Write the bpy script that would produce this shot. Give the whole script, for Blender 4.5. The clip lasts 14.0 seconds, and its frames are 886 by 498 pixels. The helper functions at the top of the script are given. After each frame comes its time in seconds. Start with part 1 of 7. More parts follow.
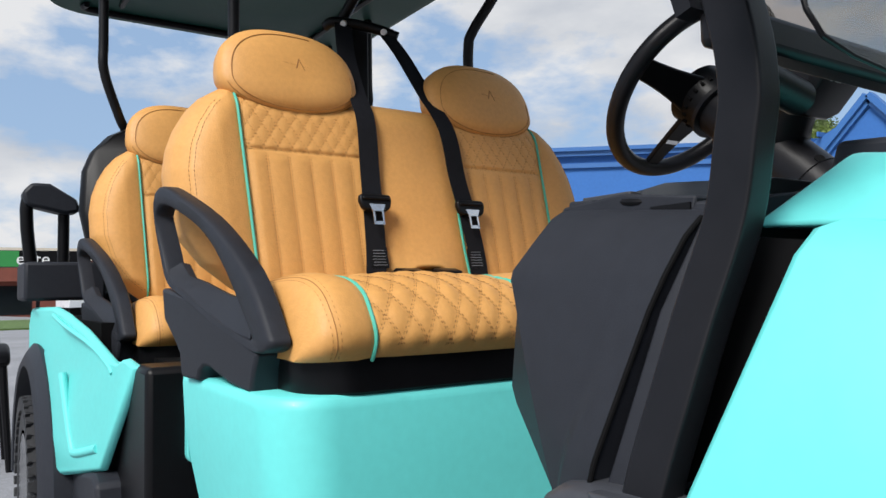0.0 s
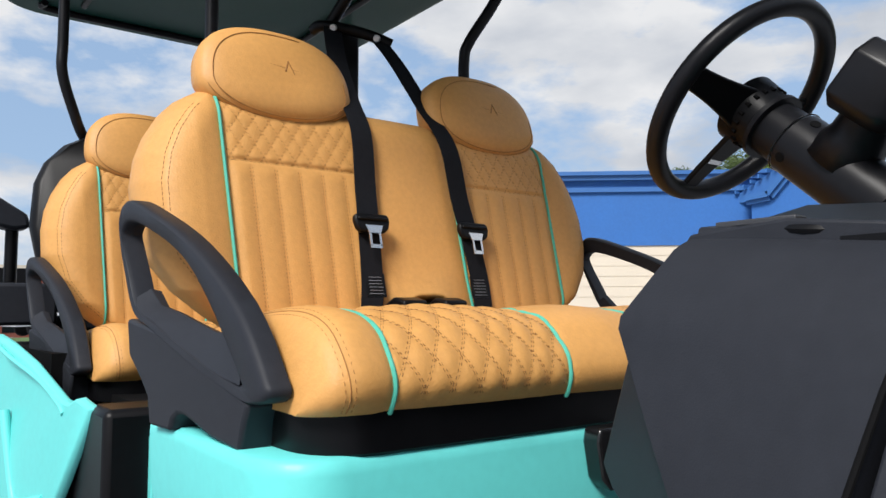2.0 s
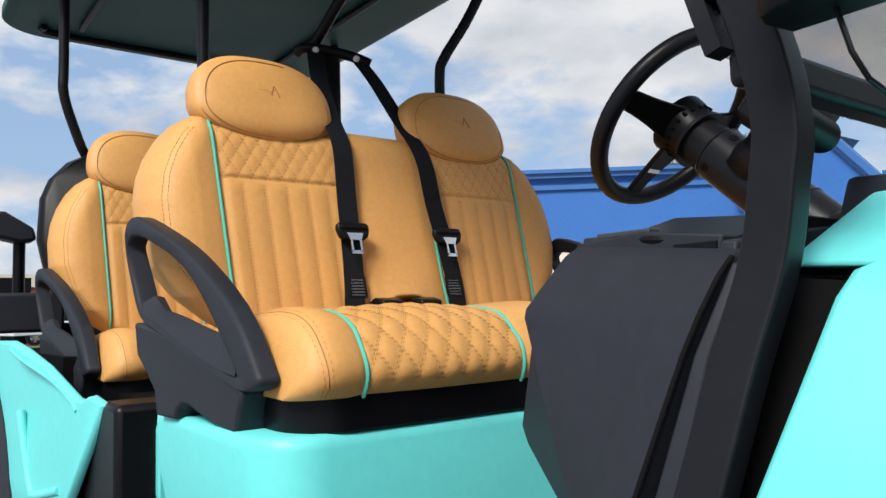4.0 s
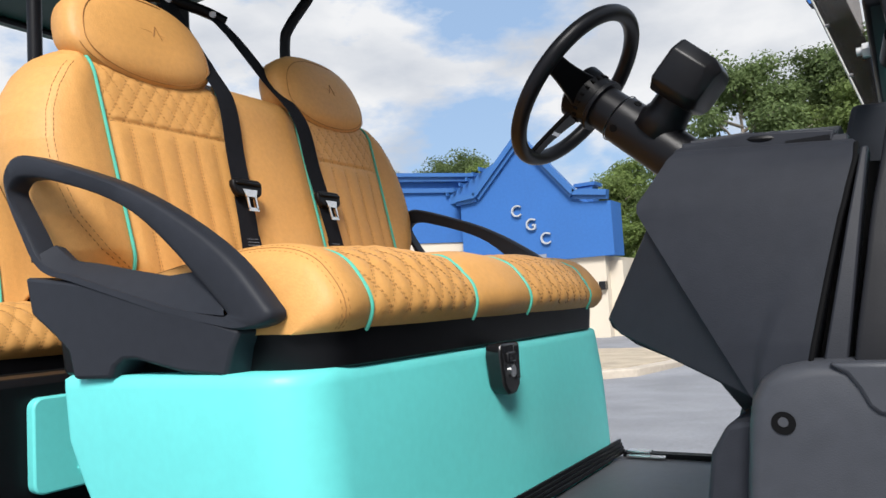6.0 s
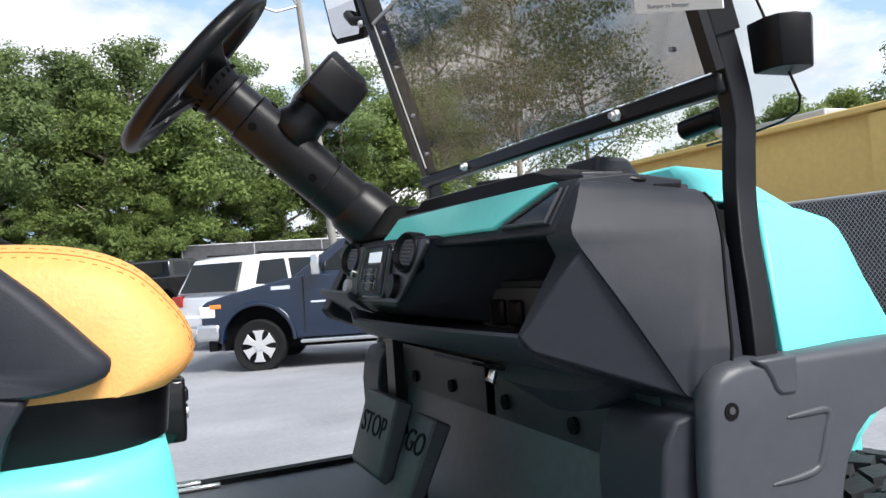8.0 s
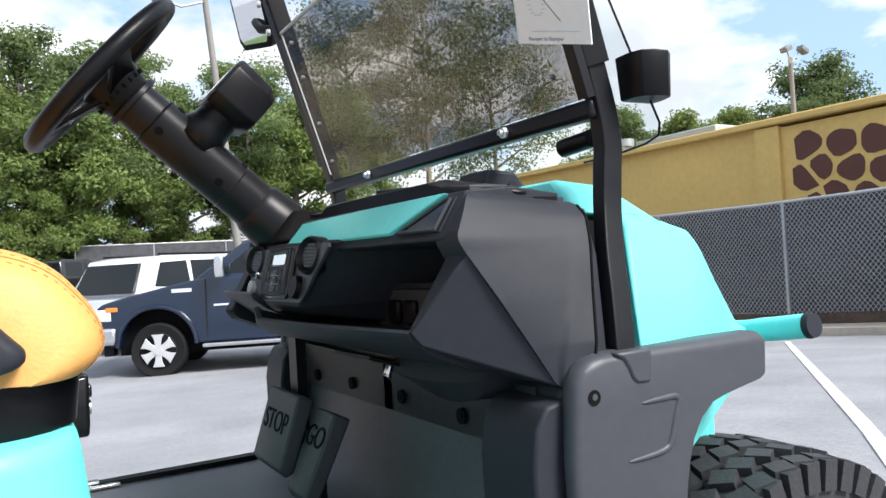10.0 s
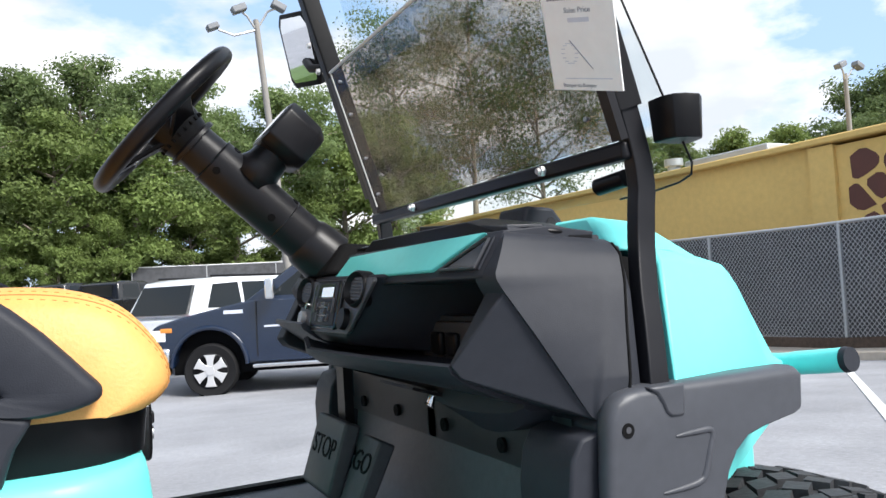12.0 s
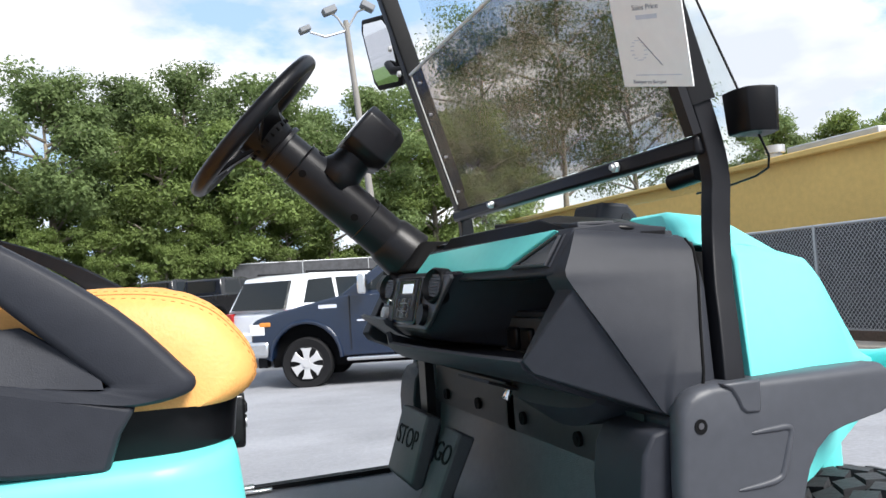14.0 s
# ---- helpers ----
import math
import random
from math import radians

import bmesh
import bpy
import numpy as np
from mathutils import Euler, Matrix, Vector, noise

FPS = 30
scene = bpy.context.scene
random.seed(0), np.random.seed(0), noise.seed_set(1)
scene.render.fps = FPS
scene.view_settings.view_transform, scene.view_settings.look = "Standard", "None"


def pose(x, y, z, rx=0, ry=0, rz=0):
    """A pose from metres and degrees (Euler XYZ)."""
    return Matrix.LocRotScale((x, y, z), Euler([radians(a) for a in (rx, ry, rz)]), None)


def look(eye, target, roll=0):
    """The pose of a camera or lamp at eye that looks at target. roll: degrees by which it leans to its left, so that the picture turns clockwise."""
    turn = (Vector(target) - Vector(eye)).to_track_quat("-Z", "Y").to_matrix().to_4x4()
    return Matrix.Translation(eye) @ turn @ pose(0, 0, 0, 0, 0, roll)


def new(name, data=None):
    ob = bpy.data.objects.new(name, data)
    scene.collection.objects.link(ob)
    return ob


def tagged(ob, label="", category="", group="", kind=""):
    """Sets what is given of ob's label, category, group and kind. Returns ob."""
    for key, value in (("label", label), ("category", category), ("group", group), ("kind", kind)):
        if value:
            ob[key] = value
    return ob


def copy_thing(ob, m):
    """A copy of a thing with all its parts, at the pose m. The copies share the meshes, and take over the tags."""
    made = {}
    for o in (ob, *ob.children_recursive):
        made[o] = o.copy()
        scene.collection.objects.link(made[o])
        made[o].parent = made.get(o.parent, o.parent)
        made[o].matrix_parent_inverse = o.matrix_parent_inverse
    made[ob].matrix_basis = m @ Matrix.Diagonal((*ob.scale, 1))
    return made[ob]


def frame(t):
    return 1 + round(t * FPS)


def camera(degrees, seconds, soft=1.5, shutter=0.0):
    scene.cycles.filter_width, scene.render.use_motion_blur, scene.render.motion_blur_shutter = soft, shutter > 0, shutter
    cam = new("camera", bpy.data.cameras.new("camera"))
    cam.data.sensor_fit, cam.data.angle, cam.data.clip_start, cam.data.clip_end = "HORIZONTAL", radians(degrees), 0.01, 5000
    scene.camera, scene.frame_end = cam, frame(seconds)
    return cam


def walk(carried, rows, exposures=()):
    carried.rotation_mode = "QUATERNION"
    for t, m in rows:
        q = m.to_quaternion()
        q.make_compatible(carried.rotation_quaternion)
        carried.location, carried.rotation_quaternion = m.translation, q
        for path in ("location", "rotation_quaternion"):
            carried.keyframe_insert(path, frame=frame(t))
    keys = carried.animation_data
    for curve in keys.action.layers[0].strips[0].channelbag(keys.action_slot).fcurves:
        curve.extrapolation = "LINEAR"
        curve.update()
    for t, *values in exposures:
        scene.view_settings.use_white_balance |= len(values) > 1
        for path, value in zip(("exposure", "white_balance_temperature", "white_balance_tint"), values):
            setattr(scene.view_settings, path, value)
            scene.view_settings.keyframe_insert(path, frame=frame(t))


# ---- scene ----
cam = camera(61.2, 14.0)
PATH = [
    (0, (1.159, -0.96, 0.919), (-0.505, 0.144, 1.026), -0.9),
    (0.5, (1.132, -0.956, 0.946), (-0.511, 0.177, 1.075), -0.3),
    (1, (0.994, -0.945, 0.936), (-0.622, 0.221, 1.106), -0.3),
    (1.5, (0.951, -0.932, 0.953), (-0.653, 0.253, 1.102), 0.2),
    (2, (0.955, -0.936, 0.94), (-0.643, 0.255, 1.106), -0.2),
    (2.2, (0.96, -0.937, 0.947), (-0.645, 0.247, 1.101), -0.3),
    (4.3, (1.121, -0.995, 0.93), (-0.461, 0.217, 1.097), -2.1),
    (4.5, (1.074, -0.978, 0.922), (-0.478, 0.273, 1.083), -2.4),
    (5, (1.039, -0.959, 0.891), (-0.421, 0.398, 1.051), -3.4),
    (5.5, (1.007, -1.055, 0.861), (-0.301, 0.45, 1.018), -3.8),
    (6, (0.827, -1.283, 0.841), (-0.219, 0.415, 0.994), -3.5),
    (6.5, (0.65, -1.38, 0.851), (-0.047, 0.489, 1.001), -3.1),
    (7, (0.398, -1.274, 0.852), (0.191, 0.71, 0.996), -3.4),
    (7.5, (0.235, -1.195, 0.894), (0.609, 0.767, 1.0), -4.6),
    (8, (0.129, -1.211, 0.909), (0.916, 0.627, 0.94), -4.0),
    (8.5, (0.1, -1.255, 0.915), (1.096, 0.48, 0.902), -2.9),
    (8.7, (0.108, -1.255, 0.905), (1.136, 0.461, 0.892), -2.7),
    (10.8, (0.1, -1.323, 0.911), (1.061, 0.43, 0.97), -3.5),
    (11, (0.092, -1.326, 0.917), (1.038, 0.434, 0.984), -3.4),
    (11.5, (0.086, -1.333, 0.925), (1.006, 0.441, 1.004), -3.4),
    (12, (0.09, -1.347, 0.928), (0.987, 0.438, 1.017), -3.4),
    (12.5, (0.093, -1.366, 0.933), (0.966, 0.432, 1.03), -3.6),
    (13, (0.091, -1.376, 0.932), (0.929, 0.437, 1.033), -3.7),
    (13.5, (0.093, -1.383, 0.933), (0.874, 0.456, 1.028), -3.8),
    (14, (0.101, -1.387, 0.931), (0.776, 0.493, 1.019), -3.8),
]
walk(cam, [(t, look(e, a, r)) for t, e, a, r in PATH], ((0, -0.13), (1, -0.09), (2, -0.08), (4.5, -0.08), (5.5, -0.04), (6, 0.03), (6.5, 0.17), (7, 0.34), (7.5, 0.45), (8.5, 0.56), (11, 0.62), (14, 0.58)))

# ---- world and light ----
world = bpy.data.worlds.new("sky")
scene.world = world
world.use_nodes = True
wn, wl = world.node_tree.nodes, world.node_tree.links
wn.clear()
w_out = wn.new("ShaderNodeOutputWorld")
w_bg = wn.new("ShaderNodeBackground")
w_sky = wn.new("ShaderNodeTexSky")
w_sky.sky_type = "NISHITA"
w_sky.sun_disc = False
w_sky.sun_elevation, w_sky.sun_rotation = radians(44.4), radians(152.4)
w_sky.air_density, w_sky.dust_density = 1.0, 1.5
w_co = wn.new("ShaderNodeTexCoord")
w_map = wn.new("ShaderNodeMapping")
w_map.inputs["Scale"].default_value = (1.0, 1.0, 2.2)
w_n1 = wn.new("ShaderNodeTexNoise")
w_n1.inputs["Scale"].default_value, w_n1.inputs["Detail"].default_value = 3.4, 10.0
w_n1.inputs["Roughness"].default_value = 0.56
w_r1 = wn.new("ShaderNodeValToRGB")
w_r1.color_ramp.elements[0].position, w_r1.color_ramp.elements[1].position = 0.43, 0.53
w_n2 = wn.new("ShaderNodeTexNoise")
w_n2.inputs["Scale"].default_value, w_n2.inputs["Detail"].default_value = 4.0, 6.0
w_r2 = wn.new("ShaderNodeValToRGB")
w_r2.color_ramp.elements[0].position, w_r2.color_ramp.elements[1].position = 0.36, 0.58
w_r2.color_ramp.elements[0].color = (5.6, 6.0, 6.7, 1)
w_r2.color_ramp.elements[1].color = (8.5, 8.6, 8.8, 1)
w_mix = wn.new("ShaderNodeMix")
w_mix.data_type = "RGBA"
w_sat = wn.new("ShaderNodeMix")
w_sat.data_type = "RGBA"
w_sat.inputs[0].default_value = 0.6
w_sat.inputs[7].default_value = (4.6, 6.7, 9.9, 1)
wl.new(w_co.outputs["Generated"], w_map.inputs["Vector"])
wl.new(w_map.outputs["Vector"], w_n1.inputs["Vector"])
wl.new(w_map.outputs["Vector"], w_n2.inputs["Vector"])
wl.new(w_n1.outputs["Fac"], w_r1.inputs["Fac"])
wl.new(w_n2.outputs["Fac"], w_r2.inputs["Fac"])
wl.new(w_sky.outputs["Color"], w_sat.inputs[6])
wl.new(w_sat.outputs[2], w_mix.inputs[6])
wl.new(w_r1.outputs["Color"], w_mix.inputs[0])
wl.new(w_r2.outputs["Color"], w_mix.inputs[7])
wl.new(w_mix.outputs[2], w_bg.inputs["Color"])
w_bg.inputs["Strength"].default_value = 0.102
wl.new(w_bg.outputs["Background"], w_out.inputs["Surface"])
sun_data = bpy.data.lights.new("sun", "SUN")
sun_data.energy, sun_data.angle, sun_data.color = 5.0, radians(22), (1.0, 0.97, 0.93)
sun = new("sun", sun_data)
sun.matrix_world = look((5.5, -10.5, 11.6), (0, 0, 0))

# ---- materials ----


def mat(name, col, rough=0.5, metal=0.0, var=0.12, var_scale=3.0, grain=60.0, bump=0.0, bump_scale=200.0, rough_var=0.1, spec=0.5, coat=0.0, rnd=0.0):
    """A plain surface with a slow and a fine variation of colour and gloss, and a fine relief."""
    m = bpy.data.materials.new(name)
    m.use_nodes = True
    nt = m.node_tree
    b = nt.nodes["Principled BSDF"]
    b.inputs["Metallic"].default_value = metal
    b.inputs["Specular IOR Level"].default_value = spec
    b.inputs["Coat Weight"].default_value = coat
    b.inputs["Coat Roughness"].default_value = 0.08
    co = nt.nodes.new("ShaderNodeTexCoord")
    n1 = nt.nodes.new("ShaderNodeTexNoise")
    n1.inputs["Scale"].default_value, n1.inputs["Detail"].default_value = var_scale, 5.0
    n2 = nt.nodes.new("ShaderNodeTexNoise")
    n2.inputs["Scale"].default_value, n2.inputs["Detail"].default_value = grain, 3.0
    add = nt.nodes.new("ShaderNodeMath")
    add.operation = "ADD"
    nt.links.new(co.outputs["Object"], n1.inputs["Vector"])
    nt.links.new(co.outputs["Object"], n2.inputs["Vector"])
    nt.links.new(n1.outputs["Fac"], add.inputs[0])
    nt.links.new(n2.outputs["Fac"], add.inputs[1])
    last = add
    if rnd:
        oi = nt.nodes.new("ShaderNodeObjectInfo")
        mu = nt.nodes.new("ShaderNodeMath")
        mu.operation = "MULTIPLY_ADD"
        mu.inputs[1].default_value, mu.inputs[2].default_value = rnd, -rnd / 2
        nt.links.new(oi.outputs["Random"], mu.inputs[0])
        a2 = nt.nodes.new("ShaderNodeMath")
        a2.operation = "ADD"
        nt.links.new(add.outputs[0], a2.inputs[0])
        nt.links.new(mu.outputs[0], a2.inputs[1])
        last = a2
    mr = nt.nodes.new("ShaderNodeMapRange")
    mr.inputs["From Min"].default_value, mr.inputs["From Max"].default_value = 0.55, 1.45
    mr.inputs["To Min"].default_value, mr.inputs["To Max"].default_value = 1 - var, 1 + var
    nt.links.new(last.outputs[0], mr.inputs["Value"])
    vm = nt.nodes.new("ShaderNodeVectorMath")
    vm.operation = "SCALE"
    vm.inputs[0].default_value = col
    nt.links.new(mr.outputs["Result"], vm.inputs["Scale"])
    nt.links.new(vm.outputs["Vector"], b.inputs["Base Color"])
    rr = nt.nodes.new("ShaderNodeMapRange")
    rr.inputs["To Min"].default_value = max(0.0, rough - rough_var)
    rr.inputs["To Max"].default_value = min(1.0, rough + rough_var)
    nt.links.new(n1.outputs["Fac"], rr.inputs["Value"])
    nt.links.new(rr.outputs["Result"], b.inputs["Roughness"])
    if bump:
        n3 = nt.nodes.new("ShaderNodeTexNoise")
        n3.inputs["Scale"].default_value, n3.inputs["Detail"].default_value = bump_scale, 4.0
        nt.links.new(co.outputs["Object"], n3.inputs["Vector"])
        bp = nt.nodes.new("ShaderNodeBump")
        bp.inputs["Strength"].default_value = bump
        bp.inputs["Distance"].default_value = 0.6 / bump_scale
        nt.links.new(n3.outputs["Fac"], bp.inputs["Height"])
        nt.links.new(bp.outputs["Normal"], b.inputs["Normal"])
    return m


TAN = mat("tan leather", (0.62, 0.315, 0.096), 0.52, var=0.1, var_scale=6, grain=90, bump=0.3, bump_scale=260, spec=0.35)
THREAD2 = mat("tan thread", (0.33, 0.15, 0.04), 0.8, var=0.1)
THREAD = mat("brown thread", (0.21, 0.095, 0.026), 0.8, var=0.1)
PIPE = mat("turquoise piping", (0.085, 0.46, 0.35), 0.4, var=0.06, bump=0.1)
CYAN = mat("turquoise paint", (0.135, 0.63, 0.61), 0.42, var=0.05, var_scale=2, coat=0.06, rough_var=0.06, spec=0.3)
PLASTIC = mat("grained charcoal plastic", (0.0215, 0.0235, 0.0300), 0.52, var=0.14, bump=0.22, bump_scale=700, rough_var=0.08, spec=0.17)
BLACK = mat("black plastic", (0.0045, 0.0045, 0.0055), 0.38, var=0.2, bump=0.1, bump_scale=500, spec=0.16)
SATIN = mat("black powder coat", (0.009, 0.009, 0.011), 0.35, var=0.15, bump=0.05, bump_scale=500, spec=0.2)
TRIMG = mat("satin grey plastic", (0.045, 0.046, 0.052), 0.38, var=0.15, bump=0.1, bump_scale=500, spec=0.4)
GRAVEL = mat("tan gravel", (0.42, 0.35, 0.26), 0.9, var=0.4, var_scale=2, grain=45, bump=0.8, bump_scale=50)
FENDER = mat("grained grey plastic", (0.046, 0.049, 0.058), 0.45, var=0.14, bump=0.2, bump_scale=700, rough_var=0.08, spec=0.34)
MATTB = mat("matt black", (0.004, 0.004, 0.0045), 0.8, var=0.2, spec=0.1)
GLOSS = mat("gloss black", (0.008, 0.008, 0.009), 0.15, var=0.2)
STEELB = mat("dull steel bolt", (0.16, 0.16, 0.17), 0.35, metal=1.0, var=0.15)
RUBBER = mat("tyre rubber", (0.024, 0.025, 0.028), 0.6, var=0.25, bump=0.3, bump_scale=120)
MATT = mat("rubber floor mat", (0.068, 0.071, 0.080), 0.5, var=0.25, bump=0.5, bump_scale=400)
WEB = mat("black belt webbing", (0.011, 0.0115, 0.0145), 0.8, var=0.2, bump=0.5, bump_scale=600, spec=0.08)
SILVER = mat("silver alloy", (0.55, 0.55, 0.56), 0.3, 0.3, var=0.08)
CHROME = mat("bright steel", (0.72, 0.72, 0.72), 0.2, 1.0, var=0.08)
ROOFC = mat("green roof underside", (0.009, 0.050, 0.040), 0.5, var=0.1, spec=0.2)
WHITE = mat("white plastic", (0.78, 0.78, 0.78), 0.4, var=0.05)
GREYP = mat("grey print", (0.25, 0.26, 0.3), 0.7)
LETG = mat("weathered grey lettering", (0.42, 0.44, 0.46), 0.5)
ACRYL = mat("cut acrylic edge", (0.55, 0.56, 0.55), 0.25, var=0.15)
PALEP = mat("pale print", (0.55, 0.58, 0.66), 0.7)


def ground_mat():
    """Worn asphalt: grain, pale speckles of stone and darker worn patches."""
    m = mat("asphalt", (0.245, 0.25, 0.268), 0.85, var=0.24, var_scale=0.3, grain=30, bump=0.9, bump_scale=110)
    nt = m.node_tree
    b = nt.nodes["Principled BSDF"]
    src = b.inputs["Base Color"].links[0].from_socket
    co = nt.nodes.new("ShaderNodeTexCoord")
    v = nt.nodes.new("ShaderNodeTexVoronoi")
    v.inputs["Scale"].default_value = 55.0
    n = nt.nodes.new("ShaderNodeTexNoise")
    n.inputs["Scale"].default_value, n.inputs["Detail"].default_value = 1.1, 8.0
    r = nt.nodes.new("ShaderNodeMapRange")
    r.inputs["From Min"].default_value, r.inputs["From Max"].default_value = 0.05, 0.30
    r.inputs["To Min"].default_value, r.inputs["To Max"].default_value = 1.35, 0.95
    r2 = nt.nodes.new("ShaderNodeMapRange")
    r2.inputs["From Min"].default_value, r2.inputs["From Max"].default_value = 0.35, 0.65
    r2.inputs["To Min"].default_value, r2.inputs["To Max"].default_value = 0.86, 1.10
    mu = nt.nodes.new("ShaderNodeMath")
    mu.operation = "MULTIPLY"
    sc = nt.nodes.new("ShaderNodeVectorMath")
    sc.operation = "SCALE"
    nt.links.new(co.outputs["Object"], v.inputs["Vector"])
    nt.links.new(co.outputs["Object"], n.inputs["Vector"])
    nt.links.new(v.outputs["Distance"], r.inputs["Value"])
    nt.links.new(n.outputs["Fac"], r2.inputs["Value"])
    nt.links.new(r.outputs["Result"], mu.inputs[0])
    nt.links.new(r2.outputs["Result"], mu.inputs[1])
    nt.links.new(src, sc.inputs[0])
    nt.links.new(mu.outputs[0], sc.inputs["Scale"])
    nt.links.new(sc.outputs["Vector"], b.inputs["Base Color"])
    return m


ASPHALT = ground_mat()
MULCH = mat("brown mulch", (0.075, 0.052, 0.038), 0.95, var=0.5, var_scale=2, grain=14, bump=1.0, bump_scale=25)
GRASS = mat("grass", (0.07, 0.12, 0.03), 0.9, var=0.4, var_scale=0.6, grain=9, bump=0.6, bump_scale=30)
LINE = mat("worn line paint", (0.62, 0.62, 0.62), 0.7, var=0.25, var_scale=2, grain=20)
CONC = mat("kerb concrete", (0.46, 0.40, 0.33), 0.85, var=0.2, var_scale=1, grain=10, bump=0.3, bump_scale=60)
BLUEW = mat("blue stucco", (0.028, 0.13, 0.40), 0.75, var=0.1, var_scale=0.7, grain=12, bump=0.3, bump_scale=40)
BLUET = mat("blue metal trim", (0.035, 0.13, 0.36), 0.5, var=0.12, var_scale=0.8)
CREAM = mat("cream wall", (0.62, 0.55, 0.45), 0.8, var=0.1, var_scale=0.6, bump=0.2, bump_scale=40)
YELW = mat("ochre stucco", (0.66, 0.45, 0.15), 0.8, var=0.12, var_scale=0.5, grain=6, bump=0.3, bump_scale=30)
BROWN = mat("brown paint", (0.10, 0.036, 0.026), 0.7, var=0.2)
FENCEW = mat("dark privacy mesh", (0.052, 0.054, 0.06), 0.8, var=0.5, var_scale=1.3, grain=6)
GALV = mat("galvanised steel", (0.42, 0.43, 0.44), 0.45, 0.6, var=0.15, var_scale=2)
POLE = mat("weathered wood pole", (0.21, 0.20, 0.185), 0.85, var=0.25, var_scale=2, bump=0.3, bump_scale=30)
LAMPG = mat("grey lamp housing", (0.15, 0.16, 0.175), 0.5, var=0.15)
BARK = mat("grey bark", (0.25, 0.215, 0.175), 0.9, var=0.35, var_scale=3, bump=0.7, bump_scale=20)
BRICKR = mat("red brick wall", (0.20, 0.06, 0.04), 0.85, var=0.2)
PAINTB = mat("dark blue car paint", (0.0045, 0.012, 0.032), 0.2, var=0.1, coat=0.5)
PAINTK = mat("black car paint", (0.008, 0.008, 0.009), 0.25, var=0.1, coat=0.6)
PAINTW = mat("white car paint", (0.70, 0.72, 0.76), 0.3, var=0.05, coat=0.6)
GLASSD = mat("dark car glass", (0.008, 0.011, 0.013), 0.05, var=0.1, spec=0.3)
TYRE = mat("dark car tyre rubber", (0.010, 0.010, 0.011), 0.75, var=0.25, bump=0.3, bump_scale=80, spec=0.2)
REDL = mat("red lamp lens", (0.30, 0.012, 0.012), 0.2, var=0.1)
AMBER = mat("amber lamp lens", (0.6, 0.22, 0.04), 0.2, var=0.1)


def leaf_mat(name, col, var):
    m = mat(name, col, 0.6, var=var, var_scale=0.8, grain=5, rnd=0.5, spec=0.3)
    nt = m.node_tree
    b = nt.nodes["Principled BSDF"]
    geo = nt.nodes.new("ShaderNodeNewGeometry")
    hsv = nt.nodes.new("ShaderNodeHueSaturation")
    mr = nt.nodes.new("ShaderNodeMapRange")
    mr.inputs["To Min"].default_value, mr.inputs["To Max"].default_value = 0.8, 1.25
    src = b.inputs["Base Color"].links[0].from_socket
    nt.links.new(geo.outputs["Random Per Island"], mr.inputs["Value"])
    nt.links.new(mr.outputs["Result"], hsv.inputs["Value"])
    nt.links.new(src, hsv.inputs["Color"])
    nt.links.new(hsv.outputs["Color"], b.inputs["Base Color"])
    tr = nt.nodes.new("ShaderNodeBsdfTranslucent")
    nt.links.new(hsv.outputs["Color"], tr.inputs["Color"])
    mx = nt.nodes.new("ShaderNodeMixShader")
    mx.inputs[0].default_value = 0.5
    out = nt.nodes["Material Output"]
    nt.links.new(b.outputs[0], mx.inputs[1])
    nt.links.new(tr.outputs[0], mx.inputs[2])
    nt.links.new(mx.outputs[0], out.inputs["Surface"])
    return m


LEAF = leaf_mat("oak leaves", (0.135, 0.185, 0.070), 0.35)
LEAF2 = leaf_mat("bright leaves", (0.19, 0.255, 0.078), 0.35)


def glass_mat(name, tint, rough, mix, haze=0.0):
    m = bpy.data.materials.new(name)
    m.use_nodes = True
    nt = m.node_tree
    nt.nodes.remove(nt.nodes["Principled BSDF"])
    g = nt.nodes.new("ShaderNodeBsdfGlossy")
    g.inputs["Roughness"].default_value = rough
    g.inputs["Color"].default_value = (0.9, 0.9, 0.9, 1)
    t = nt.nodes.new("ShaderNodeBsdfTransparent")
    t.inputs["Color"].default_value = (*tint, 1)
    x = nt.nodes.new("ShaderNodeMixShader")
    x.inputs[0].default_value = mix
    nt.links.new(t.outputs[0], x.inputs[1])
    nt.links.new(g.outputs[0], x.inputs[2])
    last = x
    # beige diffuse share puts the pane's pale reflected haze into its colour
    if haze:
        df = nt.nodes.new("ShaderNodeBsdfDiffuse")
        df.inputs["Color"].default_value = (0.45, 0.40, 0.36, 1)
        tn = nt.nodes.new("ShaderNodeTexNoise")
        tn.inputs["Scale"].default_value = 6.0
        mr = nt.nodes.new("ShaderNodeMapRange")
        mr.inputs["To Min"].default_value, mr.inputs["To Max"].default_value = haze * 0.5, haze * 1.5
        nt.links.new(tn.outputs["Fac"], mr.inputs["Value"])
        last = nt.nodes.new("ShaderNodeMixShader")
        nt.links.new(mr.outputs["Result"], last.inputs[0])
        nt.links.new(x.outputs[0], last.inputs[1])
        nt.links.new(df.outputs[0], last.inputs[2])
    nt.links.new(last.outputs[0], nt.nodes["Material Output"].inputs["Surface"])
    return m


TINT = glass_mat("smoked acrylic", (0.66, 0.63, 0.61), 0.01, 0.030, 0.04)
CLEAR = glass_mat("clear acrylic", (0.94, 0.965, 0.96), 0.01, 0.03, 0.01)
MIRROR = mat("mirror glass", (0.85, 0.87, 0.9), 0.02, 1.0, var=0.02, rough_var=0.0)

# ---- building helpers ----


